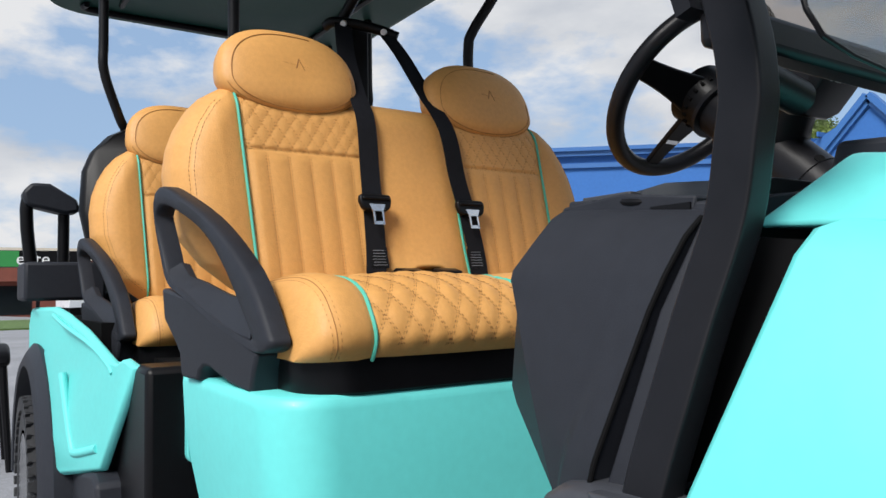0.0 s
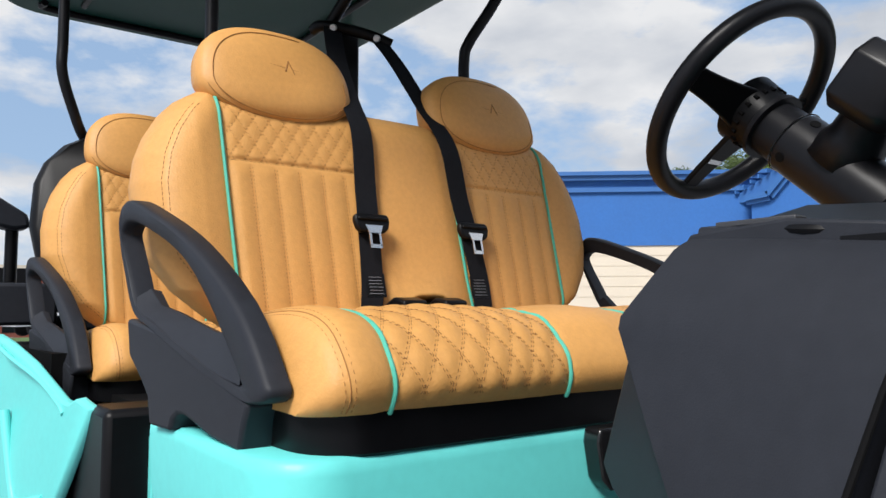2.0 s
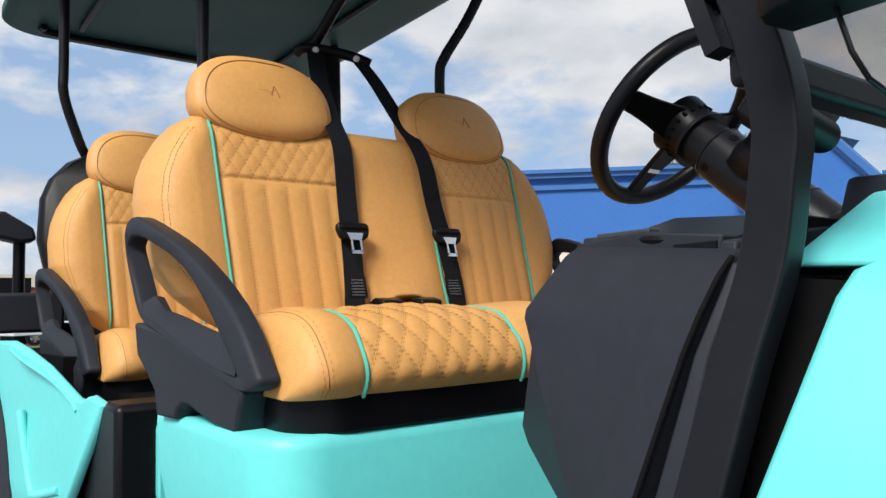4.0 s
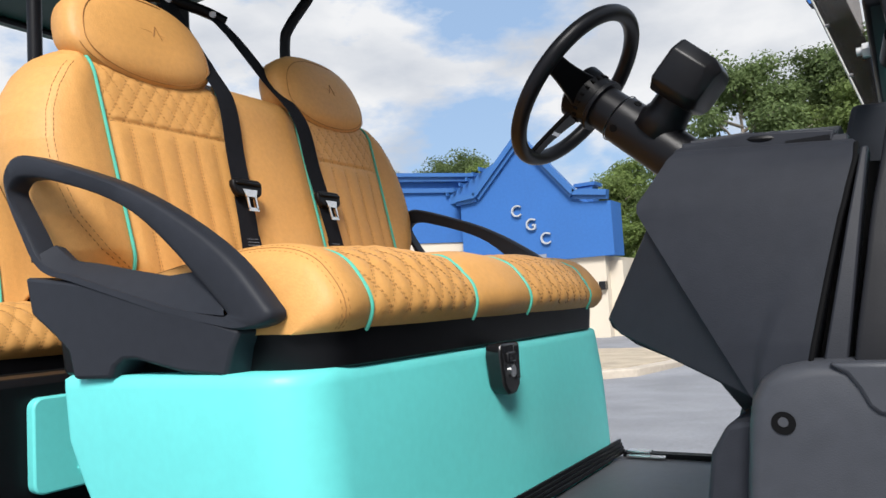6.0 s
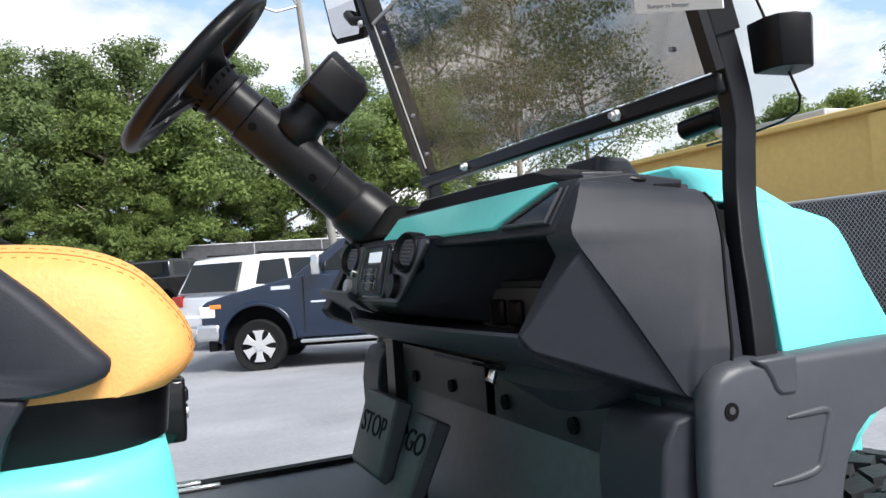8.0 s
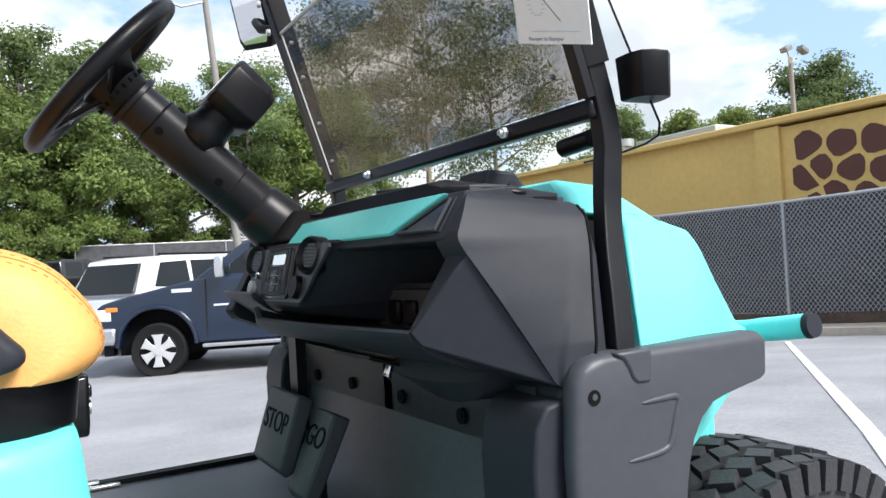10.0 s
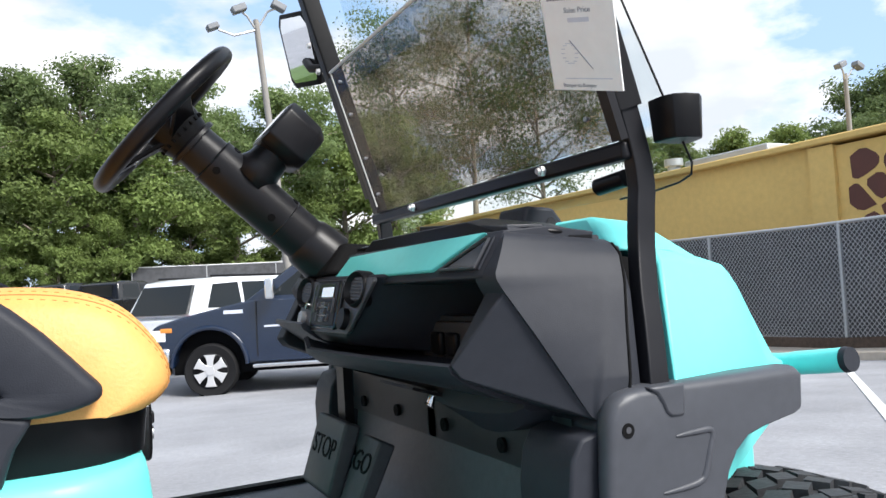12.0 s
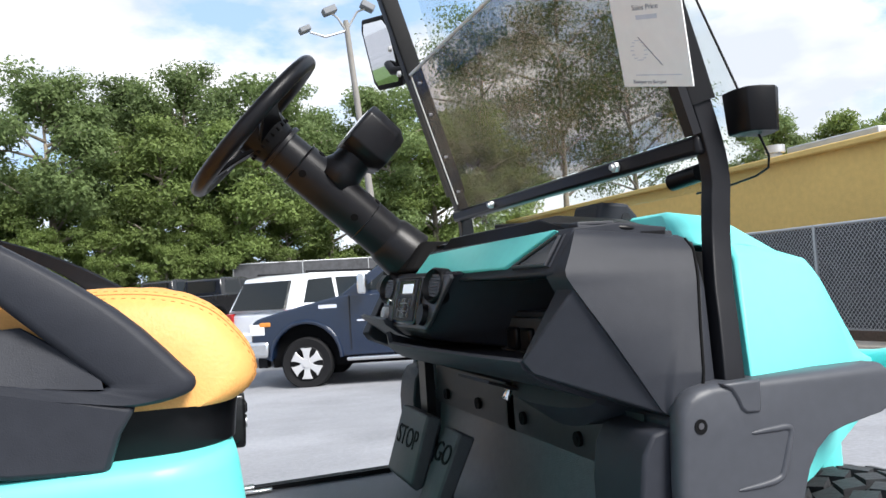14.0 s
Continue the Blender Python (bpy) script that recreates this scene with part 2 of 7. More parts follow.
def part(name, bm, material, parent=None, label="", smooth=None, bevel=0.0, seg=2, angle=40):
    """Links a bmesh as one mesh object under a thing or part."""
    me = bpy.data.meshes.new(name)
    bmesh.ops.recalc_face_normals(bm, faces=bm.faces)
    bm.to_mesh(me)
    bm.free()
    me.materials.append(material)
    ob = new(name, me)
    if parent:
        ob.parent = parent
    if label:
        tagged(ob, label)
    if bevel:
        md = ob.modifiers.new("bevel", "BEVEL")
        md.width, md.segments, md.limit_method, md.angle_limit = bevel, seg, "ANGLE", radians(35)
        md.harden_normals = False
    if smooth is not False:
        me.shade_smooth()
        me.set_sharp_from_angle(angle=radians(angle if not bevel else 60))
    return ob


def thing(name, label, category, group="", kind="", at=(0, 0, 0)):
    ob = new(name)
    ob.location = at
    ob.empty_display_size = 0.1
    return tagged(ob, label, category, group, kind)


def box(bm, x0, x1, y0, y1, z0, z1):
    r = bmesh.ops.create_cube(bm, size=1.0)
    for v in r["verts"]:
        v.co = Vector((x0 + (v.co.x + 0.5) * (x1 - x0), y0 + (v.co.y + 0.5) * (y1 - y0), z0 + (v.co.z + 0.5) * (z1 - z0)))
    return r["verts"]


def boxes(*bs):
    bm = bmesh.new()
    for b in bs:
        box(bm, *b)
    return bm


def obox(bm, centre, size, rot):
    r = bmesh.ops.create_cube(bm, size=1.0)
    m = Matrix.Translation(centre) @ rot.to_4x4() @ Matrix.Diagonal((*size, 1))
    bmesh.ops.transform(bm, matrix=m, verts=r["verts"])


def loft(bm, rings, close=True, caps=True):
    """Skins rings of equally many points."""
    vs = [[bm.verts.new(p) for p in ring] for ring in rings]
    n = len(vs[0])
    for a, b in zip(vs[:-1], vs[1:]):
        for i in range(n if close else n - 1):
            j = (i + 1) % n
            bm.faces.new((a[i], a[j], b[j], b[i]))
    if caps and close:
        bm.faces.new(vs[0])
        bm.faces.new(vs[-1])
    return vs


def prism(pts, axis, a, b, shift=(0, 0)):
    """Extrudes a 2D outline along an axis from a to b."""
    bm = bmesh.new()

    def p3(p, v):
        return {"x": (v, p[0], p[1]), "y": (p[0], v, p[1]), "z": (p[0], p[1], v)}[axis]
    loft(bm, [[p3(p, a) for p in pts], [p3((p[0] + shift[0], p[1] + shift[1]), b) for p in pts]])
    return bm


def smooth_path(pts, n=8):
    """A Catmull-Rom line through the points."""
    ps = [Vector(p) for p in pts]
    ext = [ps[0] * 2 - ps[1]] + ps + [ps[-1] * 2 - ps[-2]]
    out = []
    for i in range(1, len(ext) - 2):
        p0, p1, p2, p3 = ext[i - 1:i + 3]
        for k in range(n):
            t = k / n
            out.append(0.5 * (2 * p1 + (p2 - p0) * t + (2 * p0 - 5 * p1 + 4 * p2 - p3) * t * t + (3 * p1 - p0 - 3 * p2 + p3) * t ** 3))
    out.append(ps[-1])
    return out


def tube(bm, pts, r, n=12, caps=True, flat=1.0, closed=False):
    """A round tube along points; r is one radius or one for each point."""
    ps = [Vector(p) for p in pts]
    rings = []
    up = None
    for i, p in enumerate(ps):
        if closed:
            d = ps[(i + 1) % len(ps)] - ps[i - 1]
        else:
            d = (ps[min(i + 1, len(ps) - 1)] - ps[max(i - 1, 0)])
        d.normalize()
        if up is None:
            up = Vector((0, 0, 1)) if abs(d.z) < 0.9 else Vector((1, 0, 0))
        s = d.cross(up).normalized()
        up = s.cross(d).normalized()
        rr = r[i] if isinstance(r, (list, tuple)) else r
        rings.append([p + (s * math.cos(2 * math.pi * k / n) + up * flat * math.sin(2 * math.pi * k / n)) * rr for k in range(n)])
    if closed:
        rings.append(rings[0])
        vs = [[bm.verts.new(q) for q in ring] for ring in rings[:-1]]
        m = len(vs)
        for a in range(m):
            for i in range(n):
                j = (i + 1) % n
                bm.faces.new((vs[a][i], vs[a][j], vs[(a + 1) % m][j], vs[(a + 1) % m][i]))
    else:
        loft(bm, rings, caps=caps)


def cyl(bm, a, b, r0, r1=None, n=24):
    a, b = Vector(a), Vector(b)
    tube(bm, [a, b], [r0, r0 if r1 is None else r1], n)


def grid_mesh(bm, f, us, vs):
    """A sheet f(u, v) over the two lists."""
    g = [[bm.verts.new(f(u, v)) for v in vs] for u in us]
    for i in range(len(us) - 1):
        for j in range(len(vs) - 1):
            bm.faces.new((g[i][j], g[i + 1][j], g[i + 1][j + 1], g[i][j + 1]))
    return g


def lin(a, b, n):
    return [a + (b - a) * i / (n - 1) for i in range(n)]


def writing(name, text, size, m, material, parent=None, depth=0.0006):
    """Letters as a mesh at the pose m."""
    cu = bpy.data.curves.new(name, "FONT")
    cu.body, cu.size, cu.extrude = text, size, depth
    cu.align_x, cu.align_y = "CENTER", "CENTER"
    tmp = bpy.data.objects.new(name, cu)
    me = bpy.data.meshes.new_from_object(tmp)
    bpy.data.objects.remove(tmp)
    me.materials.clear()
    me.materials.append(material)
    ob = new(name, me)
    ob.matrix_world = m
    if parent:
        ob.parent = parent
    return ob


# ---- ground ----
GY = [-200, 0.8, 4.0, 8.0, 11.0, 16.0, 24.0, 32.0, 60.0, 400.0]
GZ = [0.0, 0.0, -0.22, -0.50, -0.62, -0.52, -0.22, 0.05, 0.3, 0.3]


def gz(x, y):
    """The ground dips along the cart's side of the fence."""
    return float(np.interp(y, GY, GZ)) - float(np.interp(x, [3, 11], [0, 0.28])) * float(np.interp(y, [-10, 7, 12, 24], [1, 1, 0.5, 0]))


bm = bmesh.new()
grid_mesh(bm, lambda x, y: (x, y, gz(x, y)), [-400, -60, -20, -6, 0, 3, 4, 5, 6, 7, 8, 9, 10, 11, 14, 30, 80, 400], [-200, -30, -10, -6, -2, 0, 0.8, 1.6, 2.4, 3.2, 4, 5, 6, 7, 8, 9.5, 11, 12, 13.5, 16, 20, 24, 28, 32, 45, 60, 400])
tagged(part("road", bm, ASPHALT), "grey worn asphalt of a car park", "asphalt", kind="structure")


def strip(name, a, b, w, h, material, label, z=0.0, n=8):
    """A low strip that follows the ground from a to b."""
    a, b = Vector(a), Vector(b)
    s = (b - a).normalized()
    q = Vector((-s.y, s.x)) * w / 2
    bm = bmesh.new()
    rings = []
    for i in range(n + 1):
        p = a + (b - a) * i / n
        l, r = p + q, p - q
        rings.append([(l.x, l.y, gz(*l) - 0.05), (l.x, l.y, gz(*l) + h + z), (r.x, r.y, gz(*r) + h + z), (r.x, r.y, gz(*r) - 0.05)])
    loft(bm, rings)
    return tagged(part(name, bm, material, smooth=False), label, name.replace("_", " "), kind="structure")


strip("road_marking", (2.6, 0.02), (9.6, 5.5), 0.075, 0.008, LINE, "worn white parking line on the asphalt", n=24)
strip("road_marking", (-2.5, 16.5), (0.2, 19.0), 0.11, 0.005, LINE, "worn white parking line on the asphalt")
strip("road_marking", (-0.8, 14.2), (1.2, 16.0), 0.11, 0.005, LINE, "worn white parking line on the asphalt")
strip("kerb", (11.42, -8.0), (11.42, 30.0), 0.84, 0.12, CONC, "pale concrete kerb below the mesh fence", n=30)
strip("kickboard", (11.87, -8.0), (11.87, 30.0), 0.05, 0.30, MULCH, "dark weathered board at the foot of the fence", n=30)
strip("kerb", (-30.0, 17.2), (-7.2, 17.2), 0.5, 0.13, CONC, "pale concrete kerb round the planted bed", n=20)

# ---- the golf cart ----
cart = thing("golf_cart", "turquoise four-seat golf cart with tan quilted seats", "golf cart")


def stitches(bm, pts, normals, dash=0.0048, gap=0.0035, w=0.0013, h=0.0009):
    """Short thread dashes along a line that lies on a surface."""
    acc, on = 0.0, True
    start = None
    for i in range(len(pts) - 1):
        a, b = pts[i], pts[i + 1]
        acc += (b - a).length
        if start is None:
            start = i
        if on and acc >= dash:
            d = (b - pts[start]).normalized()
            s = d.cross(normals[i]).normalized() * w / 2
            n = normals[i] * h
            p, q = pts[start], b
            low = normals[i] * -0.0006
            vs = [bm.verts.new(v) for v in (p + s + low, p - s + low, q - s + low, q + s + low, p + s * 0.5 + n, p - s * 0.5 + n, q - s * 0.5 + n, q + s * 0.5 + n)]
            for f in ((4, 5, 6, 7), (0, 1, 5, 4), (1, 2, 6, 5), (2, 3, 7, 6), (3, 0, 4, 7)):
                bm.faces.new([vs[k] for k in f])
            on, acc, start = False, 0.0, None
        elif not on and acc >= gap:
            on, acc, start = True, 0.0, None


def surf_normal(f, u, v, e=0.002):
    n = (f(u + e, v) - f(u - e, v)).cross(f(u, v + e) - f(u, v - e))
    return n.normalized() if n.length > 0 else Vector((0, 0, 1))


# the bench cushion: u runs across the cart, v along the pad from its back to the lower front edge
PAD = smooth_path([(-0.44, 0, 0.895), (-0.30, 0, 0.905), (-0.15, 0, 0.925), (-0.02, 0, 0.938), (0.07, 0, 0.937), (0.127, 0, 0.920), (0.160, 0, 0.886), (0.175, 0, 0.856), (0.172, 0, 0.832), (0.163, 0, 0.816)], 6)
PADL = [0.0]
for i in range(1, len(PAD)):
    PADL.append(PADL[-1] + (PAD[i] - PAD[i - 1]).length)
PADX, PADZ = [p.x for p in PAD], [p.z for p in PAD]
PADLEN = PADL[-1]
CW = 0.535
CPIPE = [-0.43, -0.122, 0.100, 0.43]


def pad_base(u, s):
    x, z = float(np.interp(s, PADL, PADX)), float(np.interp(s, PADL, PADZ))
    r = 0.085
    d = max(0.0, (abs(u) - (CW - r)) / r)
    k = math.sqrt(max(0.0, 1 - d ** 2.8))
    return Vector((-0.13 + (x + 0.13) * (0.82 + 0.18 * k), u, 0.815 + (z - 0.815) * (0.02 + 0.98 * k)))


def pad_relief(u, s):
    e = [-CW] + CPIPE + [CW]
    for i in range(5):
        if e[i] <= u <= e[i + 1]:
            t = (u - e[i]) / (e[i + 1] - e[i])
            puff = math.sqrt(max(0.0, min(t, 1 - t) * 2)) if 0 < i < 4 else math.sqrt(max(0.0, min(1, (abs(abs(u) - 0.43)) / 0.05)))
            r = 0.012 * puff * min(1.0, (CW - abs(u)) / 0.03) * min(1.0, max(0.0, (PADLEN - s) / 0.03))
            if i in (1, 3):
                a = (u - e[i]) / 0.043 + s / 0.074
                b = (u - e[i]) / 0.043 - s / 0.074
                fade = min(1.0, max(0.0, (s - 0.22) / 0.1)) * min(1.0, max(0.0, (PADLEN - s) / 0.04))
                r += 0.0042 * (abs(math.sin(math.pi * a) * math.sin(math.pi * b))) ** 0.5 * fade - 0.0025 * fade
            return r
    return 0.0


def pad(u, s):
    return pad_base(u, s) + surf_normal(pad_base, min(max(u, -CW + 0.004), CW - 0.004), min(max(s, 0.003), PADLEN - 0.003)) * -pad_relief(u, s)


if surf_normal(pad_base, 0.0, 0.2).z > 0:
    def pad(u, s):
        return pad_base(u, s) + surf_normal(pad_base, min(max(u, -CW + 0.004), CW - 0.004), min(max(s, 0.003), PADLEN - 0.003)) * pad_relief(u, s)


def pad_n(u, s):
    n = surf_normal(pad, u, min(max(s, 0.004), PADLEN - 0.004), 0.003)
    return n if n.z + n.x > 0 else -n


def line_on(f, fn, uv):
    pts = [f(u, v) for u, v in uv]
    return pts, [fn(u, v) for u, v in uv]


def build_cushion(parent):
    bm = boxes((-0.43, 0.12, -0.50, 0.50, 0.80, 0.86))
    body = part("seat_cushion", bm, TAN, parent, "tan leather bench cushion with diamond quilting")
    e = [-CW] + CPIPE + [CW]
    names = ["bolster", "quilted_panel", "centre_panel", "quilted_panel", "bolster"]
    for i in range(5):
        bm = bmesh.new()
        nu = 56 if i in (1, 3) else 26
        us = lin(e[i], e[i + 1], nu)
        if i == 0:
            us = [-CW + (e[1] + CW) * (1 - math.cos(math.pi / 2 * k / (nu - 1))) for k in range(nu)]
        if i == 4:
            us = [CW - (CW - e[4]) * (1 - math.cos(math.pi / 2 * k / (nu - 1))) for k in range(nu)]
        grid_mesh(bm, pad, us, lin(0, PADLEN, 110 if i in (1, 3) else 60))
        part(names[i], bm, TAN, body, angle=180)
    for u in CPIPE:
        bm = bmesh.new()
        tube(bm, [pad(u, s) + pad_n(u, s) * 0.002 for s in lin(0.16, PADLEN, 60)], 0.0034, 8)
        part("piping", bm, PIPE, body, "turquoise piping")
    bm = bmesh.new()
    for i in (1, 3):
        w = e[i + 1] - e[i]
        for sg in (1, -1):
            for k in range(-9, 20):
                for off in (-0.045, 0.045):
                    uv = []
                    for s in np.arange(0.33, PADLEN - 0.02, 0.0018):
                        u = (k + off - sg * s / 0.074) * 0.043
                        if 0.004 < u < w - 0.004:
                            uv.append((e[i] + u, float(s)))
                    if len(uv) > 8:
                        stitches(bm, *line_on(pad, pad_n, uv), w=0.0013, h=0.0006, dash=0.0040, gap=0.0040)
    bm2 = bmesh.new()
    for u0 in (-0.497, -0.486, 0.486, 0.497):
        stitches(bm2, *line_on(pad, pad_n, [(u0, float(s)) for s in np.arange(0.3, PADLEN - 0.004, 0.002)]), w=0.0010, h=0.0005, dash=0.0030, gap=0.0046)
    tagged(part("stitching", bm, THREAD, body, "brown double stitching", smooth=False), kind="stuff")
    tagged(part("stitching", bm2, THREAD2, body, "tan double stitching", smooth=False), kind="stuff")
    for u0 in (-0.4915, 0.4915):
        bm = bmesh.new()
        tube(bm, [pad(u0, float(s)) for s in np.arange(0.1, PADLEN, 0.01)], 0.0009, 6)
        part("seam", bm, THREAD2, body)
    return body


# the bench back
BZ = [0.870, 0.885, 0.93, 0.98, 1.04, 1.11, 1.18, 1.235, 1.285, 1.33, 1.365, 1.388, 1.397]
BW = [0.33, 0.37, 0.445, 0.507, 0.552, 0.574, 0.576, 0.567, 0.548, 0.521, 0.489, 0.454, 0.427]


def half_w(z):
    return float(np.interp(z, BZ, BW))


def back_plane(z):
    return -0.372 - 0.25 * (z - 0.95) - 0.04 * max(0.0, 0.98 - z)




def pipe_y(z, side):
    """The outer piping of each seat."""
    return side * (0.436 - 0.035 * (1.378 - z))


def back_relief(y, z):
    r = 0.0
    c = y + 0.275 if y < 0.01 else y - 0.275
    outer = abs(pipe_y(z, 1))
    inner = 0.120
    a = abs(y - 0.01)
    if inner < a < outer:
        t = (a - inner) / (outer - inner)
        edge = min(1.0, min(t, 1 - t) * 14)
        if z < 1.235:
            fl = abs(math.sin(math.pi * t * 6))
            r = (0.0040 * fl ** 0.6 * min(1.0, (1.235 - z) / 0.02) + 0.004) * edge
        else:
            p, q = y / 0.034 + z / 0.052, y / 0.034 - z / 0.052
            r = (0.0022 * abs(math.sin(math.pi * p) * math.sin(math.pi * q)) ** 0.5 + 0.004) * edge * min(1.0, abs(z - 1.235) / 0.01)
    elif a >= outer:
        r = 0.016 * math.sqrt(min(1.0, (a - outer) / 0.05))
    else:
        r = 0.010 * math.sqrt(min(1.0, (inner - a) / 0.04))
    return r


def back_front(s, z):
    w = half_w(z)
    y = 0.008 + s * w
    d = min((w - abs(s) * w) * 0.9, (1.398 - z) * 1.0, (z - 0.868) * 1.2)
    R = 0.075
    t = max(0.0, 1 - d / R)
    drop = R * (1 - math.sqrt(max(0.0, 1 - t * t)))
    x = back_plane(z) - drop + back_relief(y, z) * min(1.0, d / 0.03)
    if z < 1.10:
        # the middle stops short above the buckles
        g = math.exp(-((y - 0.01) / 0.075) ** 4) * (1 - (z - 0.868) / 0.232) ** 2
        z += 0.095 * g
    return Vector((x, y, z))


def back_at(y, z):
    w = half_w(z)
    return back_front((y - 0.008) / w, z)


def back_n(y, z):
    n = surf_normal(back_at, y, z, 0.003)
    return n if n.x > 0 else -n


HC = 1.412


def head_front(cy, a, r):
    """The headrest front: a is the angle round it, r the way out from its middle."""
    ca, sa = math.cos(a), math.sin(a)
    n = 2 / 2.5 if sa >= 0 else 2 / 2.1
    ey = 0.173 * (abs(ca) ** n) * (1 if ca >= 0 else -1)
    ez = (0.134 * abs(sa) ** n) if sa >= 0 else -(0.082 * abs(sa) ** n)
    y, z = cy + ey * r, HC + ez * r
    bulge = 0.042 * (1 - r ** 3.0) ** 0.55 if r < 1 else 0.0
    return Vector((back_plane(z) - 0.014 + bulge, y, z))


def build_back(parent):
    zs = [0.868 + (1.398 - 0.868) * (0.5 - 0.5 * math.cos(math.pi * i / 150)) * 0.35 + (1.398 - 0.868) * i / 150 * 0.65 for i in range(151)]
    ss = [math.sin(math.pi / 2 * k) * 0.55 + 0.45 * k for k in lin(-1, 1, 241)]
    bm = bmesh.new()
    g = grid_mesh(bm, lambda z, s: back_front(s, z), zs, ss)
    rim = [g[i][0] for i in range(len(zs))] + g[-1][1:] + [g[i][-1] for i in reversed(range(len(zs) - 1))] + [v for v in reversed(g[0][1:-1])]
    prev = rim
    for dx, k in ((-0.025, 1.004), (-0.055, 0.998), (-0.075, 0.975), (-0.085, 0.94)):
        ringv = [bm.verts.new((v.co.x + dx, 0.008 + (v.co.y - 0.008) * k, 1.13 + (v.co.z - 1.13) * k)) for v in rim]
        for a in range(len(rim)):
            b = (a + 1) % len(rim)
            bm.faces.new((prev[a], prev[b], ringv[b], ringv[a]))
        prev = ringv
    body = part("seat_back", bm, TAN, parent, "tan leather bench backrest with fluted and quilted panels", angle=180)
    # the shell behind
    bm = bmesh.new()
    ring = [(0.008 + half_w(z) * 1.0, z) for z in BZ] + [(0.008 - half_w(z) * 1.0, z) for z in reversed(BZ)]
    cz = 1.13
    rings = []
    for k, (sc, dx) in enumerate(((0.92, -0.14), (0.965, -0.155), (0.955, -0.175), (0.88, -0.20), (0.6, -0.215))):
        rings.append([(back_plane(z) + dx, 0.008 + (y - 0.008) * sc, cz + (z - cz) * sc) for y, z in ring])
    loft(bm, rings)
    part("back_shell", bm, GLOSS, body, "black moulded back shell", angle=60)
    for cy in (-0.286, 0.276):
        bm = bmesh.new()
        n, m = 120, 26
        rows = [[head_front(cy, 2 * math.pi * k / n, (j / m) ** 0.8) for k in range(n)] for j in range(1, m + 1)]
        rim = rows[-1]
        for q, dx in ((1.0, -0.02), (0.97, -0.05), (0.85, -0.075), (0.5, -0.088)):
            rows.append([Vector((p.x + dx, cy + (p.y - cy) * q, 1.43 + (p.z - 1.43) * q)) for p in rim])
        loft(bm, rows)
        head = part("headrest", bm, TAN, body, "tan leather headrest with an embossed arrow mark", angle=180)
        # lower seam and the mark pressed into the leather
        bm = bmesh.new()
        out = Vector((0.0016, 0, 0))
        tube(bm, [head_front(cy, a, 0.86) + out for a in lin(math.pi * 0.42, math.pi * 2.06, 240)], 0.0009, 6)
        tube(bm, [head_front(cy, a, 0.94) + out for a in lin(math.pi * 1.08, math.pi * 1.92, 160)], 0.0008, 6)
        for a, b in (((-0.009, -0.011), (0.0, 0.014)), ((0.0, 0.014), (0.012, -0.015)), ((0.006, -0.004), (0.052, -0.007)), ((-0.006, -0.003), (-0.042, 0.001))):
            line = []
            for t in lin(0, 1, 8):
                yy, zz = (a[0] + (b[0] - a[0]) * t) + 0.010, (a[1] + (b[1] - a[1]) * t) + 0.040
                rr = math.hypot(yy / 0.173, zz / 0.134)
                an = math.atan2(zz / 0.134, yy / 0.173)
                line.append(Vector((head_front(cy, an, rr).x + 0.0002, cy + yy, HC + zz)))
            tube(bm, line, 0.0019 if abs(b[0] - a[0]) < 0.03 else 0.0005, 6, flat=0.5)
        part("seam", bm, THREAD2, head, "tan seam and pressed mark")
    for side in (-1, 1):
        bm = bmesh.new()
        tube(bm, [back_at(0.008 + pipe_y(z, side), z) + Vector((0.003, 0, 0)) for z in lin(1.385, 0.90, 70)], 0.0034, 8)
        part("piping", bm, PIPE, body, "turquoise piping")
        bm = bmesh.new()
        yi = 0.008 + side * 0.120
        tube(bm, [back_at(yi + side * -0.012 * max(0, (1.1 - z) / 0.2) ** 2 * -1, z) + Vector((0.003, 0, 0)) for z in lin(1.36, 0.91, 70)], 0.0034, 8)
        part("piping", bm, PIPE, body, "turquoise piping")
    bm = bmesh.new()
    bm2 = bmesh.new()
    for side in (-1, 1):
        tube(bm, [back_at(0.010 + side * a, 1.235) for a in lin(0.122, 0.418, 40)], 0.0018, 6)
        for k in range(1, 6):
            for off in (-0.0028, 0.0028):
                uv = []
                for z in np.arange(0.94, 1.228, 0.002):
                    outer = abs(pipe_y(z, 1))
                    uv.append((0.010 + side * (0.120 + (outer - 0.120) * k / 6 + off), float(z)))
                stitches(bm2, *line_on(back_at, back_n, uv), w=0.0013, h=0.0007, dash=0.0036, gap=0.0036)
        for sg in (1, -1):
            for k in range(-60, 70):
                for off in (-0.04, 0.04):
                    uv = []
                    for z in np.arange(1.238, 1.365, 0.002):
                        y = (k + off - sg * z / 0.052) * 0.034
                        a = (y - 0.010) * side
                        if 0.124 < a < abs(pipe_y(z, 1)) - 0.004 and z < 1.335 + 0.25 * max(0, abs(a - 0.265) - 0.06):
                            uv.append((y, float(z)))
                    if len(uv) > 6:
                        stitches(bm2, *line_on(back_at, back_n, uv), w=0.0009, h=0.0005, dash=0.004)
        for off in (0.0, 0.009):
            uv = [(0.008 + side * (half_w(z) - 0.028 - off), float(z)) for z in np.arange(0.93, 1.35, 0.002)]
            stitches(bm, *line_on(back_at, back_n, uv))
    tagged(part("stitching", bm, THREAD, body, "brown double stitching", smooth=False), kind="stuff")
    tagged(part("stitching", bm2, THREAD2, body, "tan diamond stitching", smooth=False), kind="stuff")
    return body


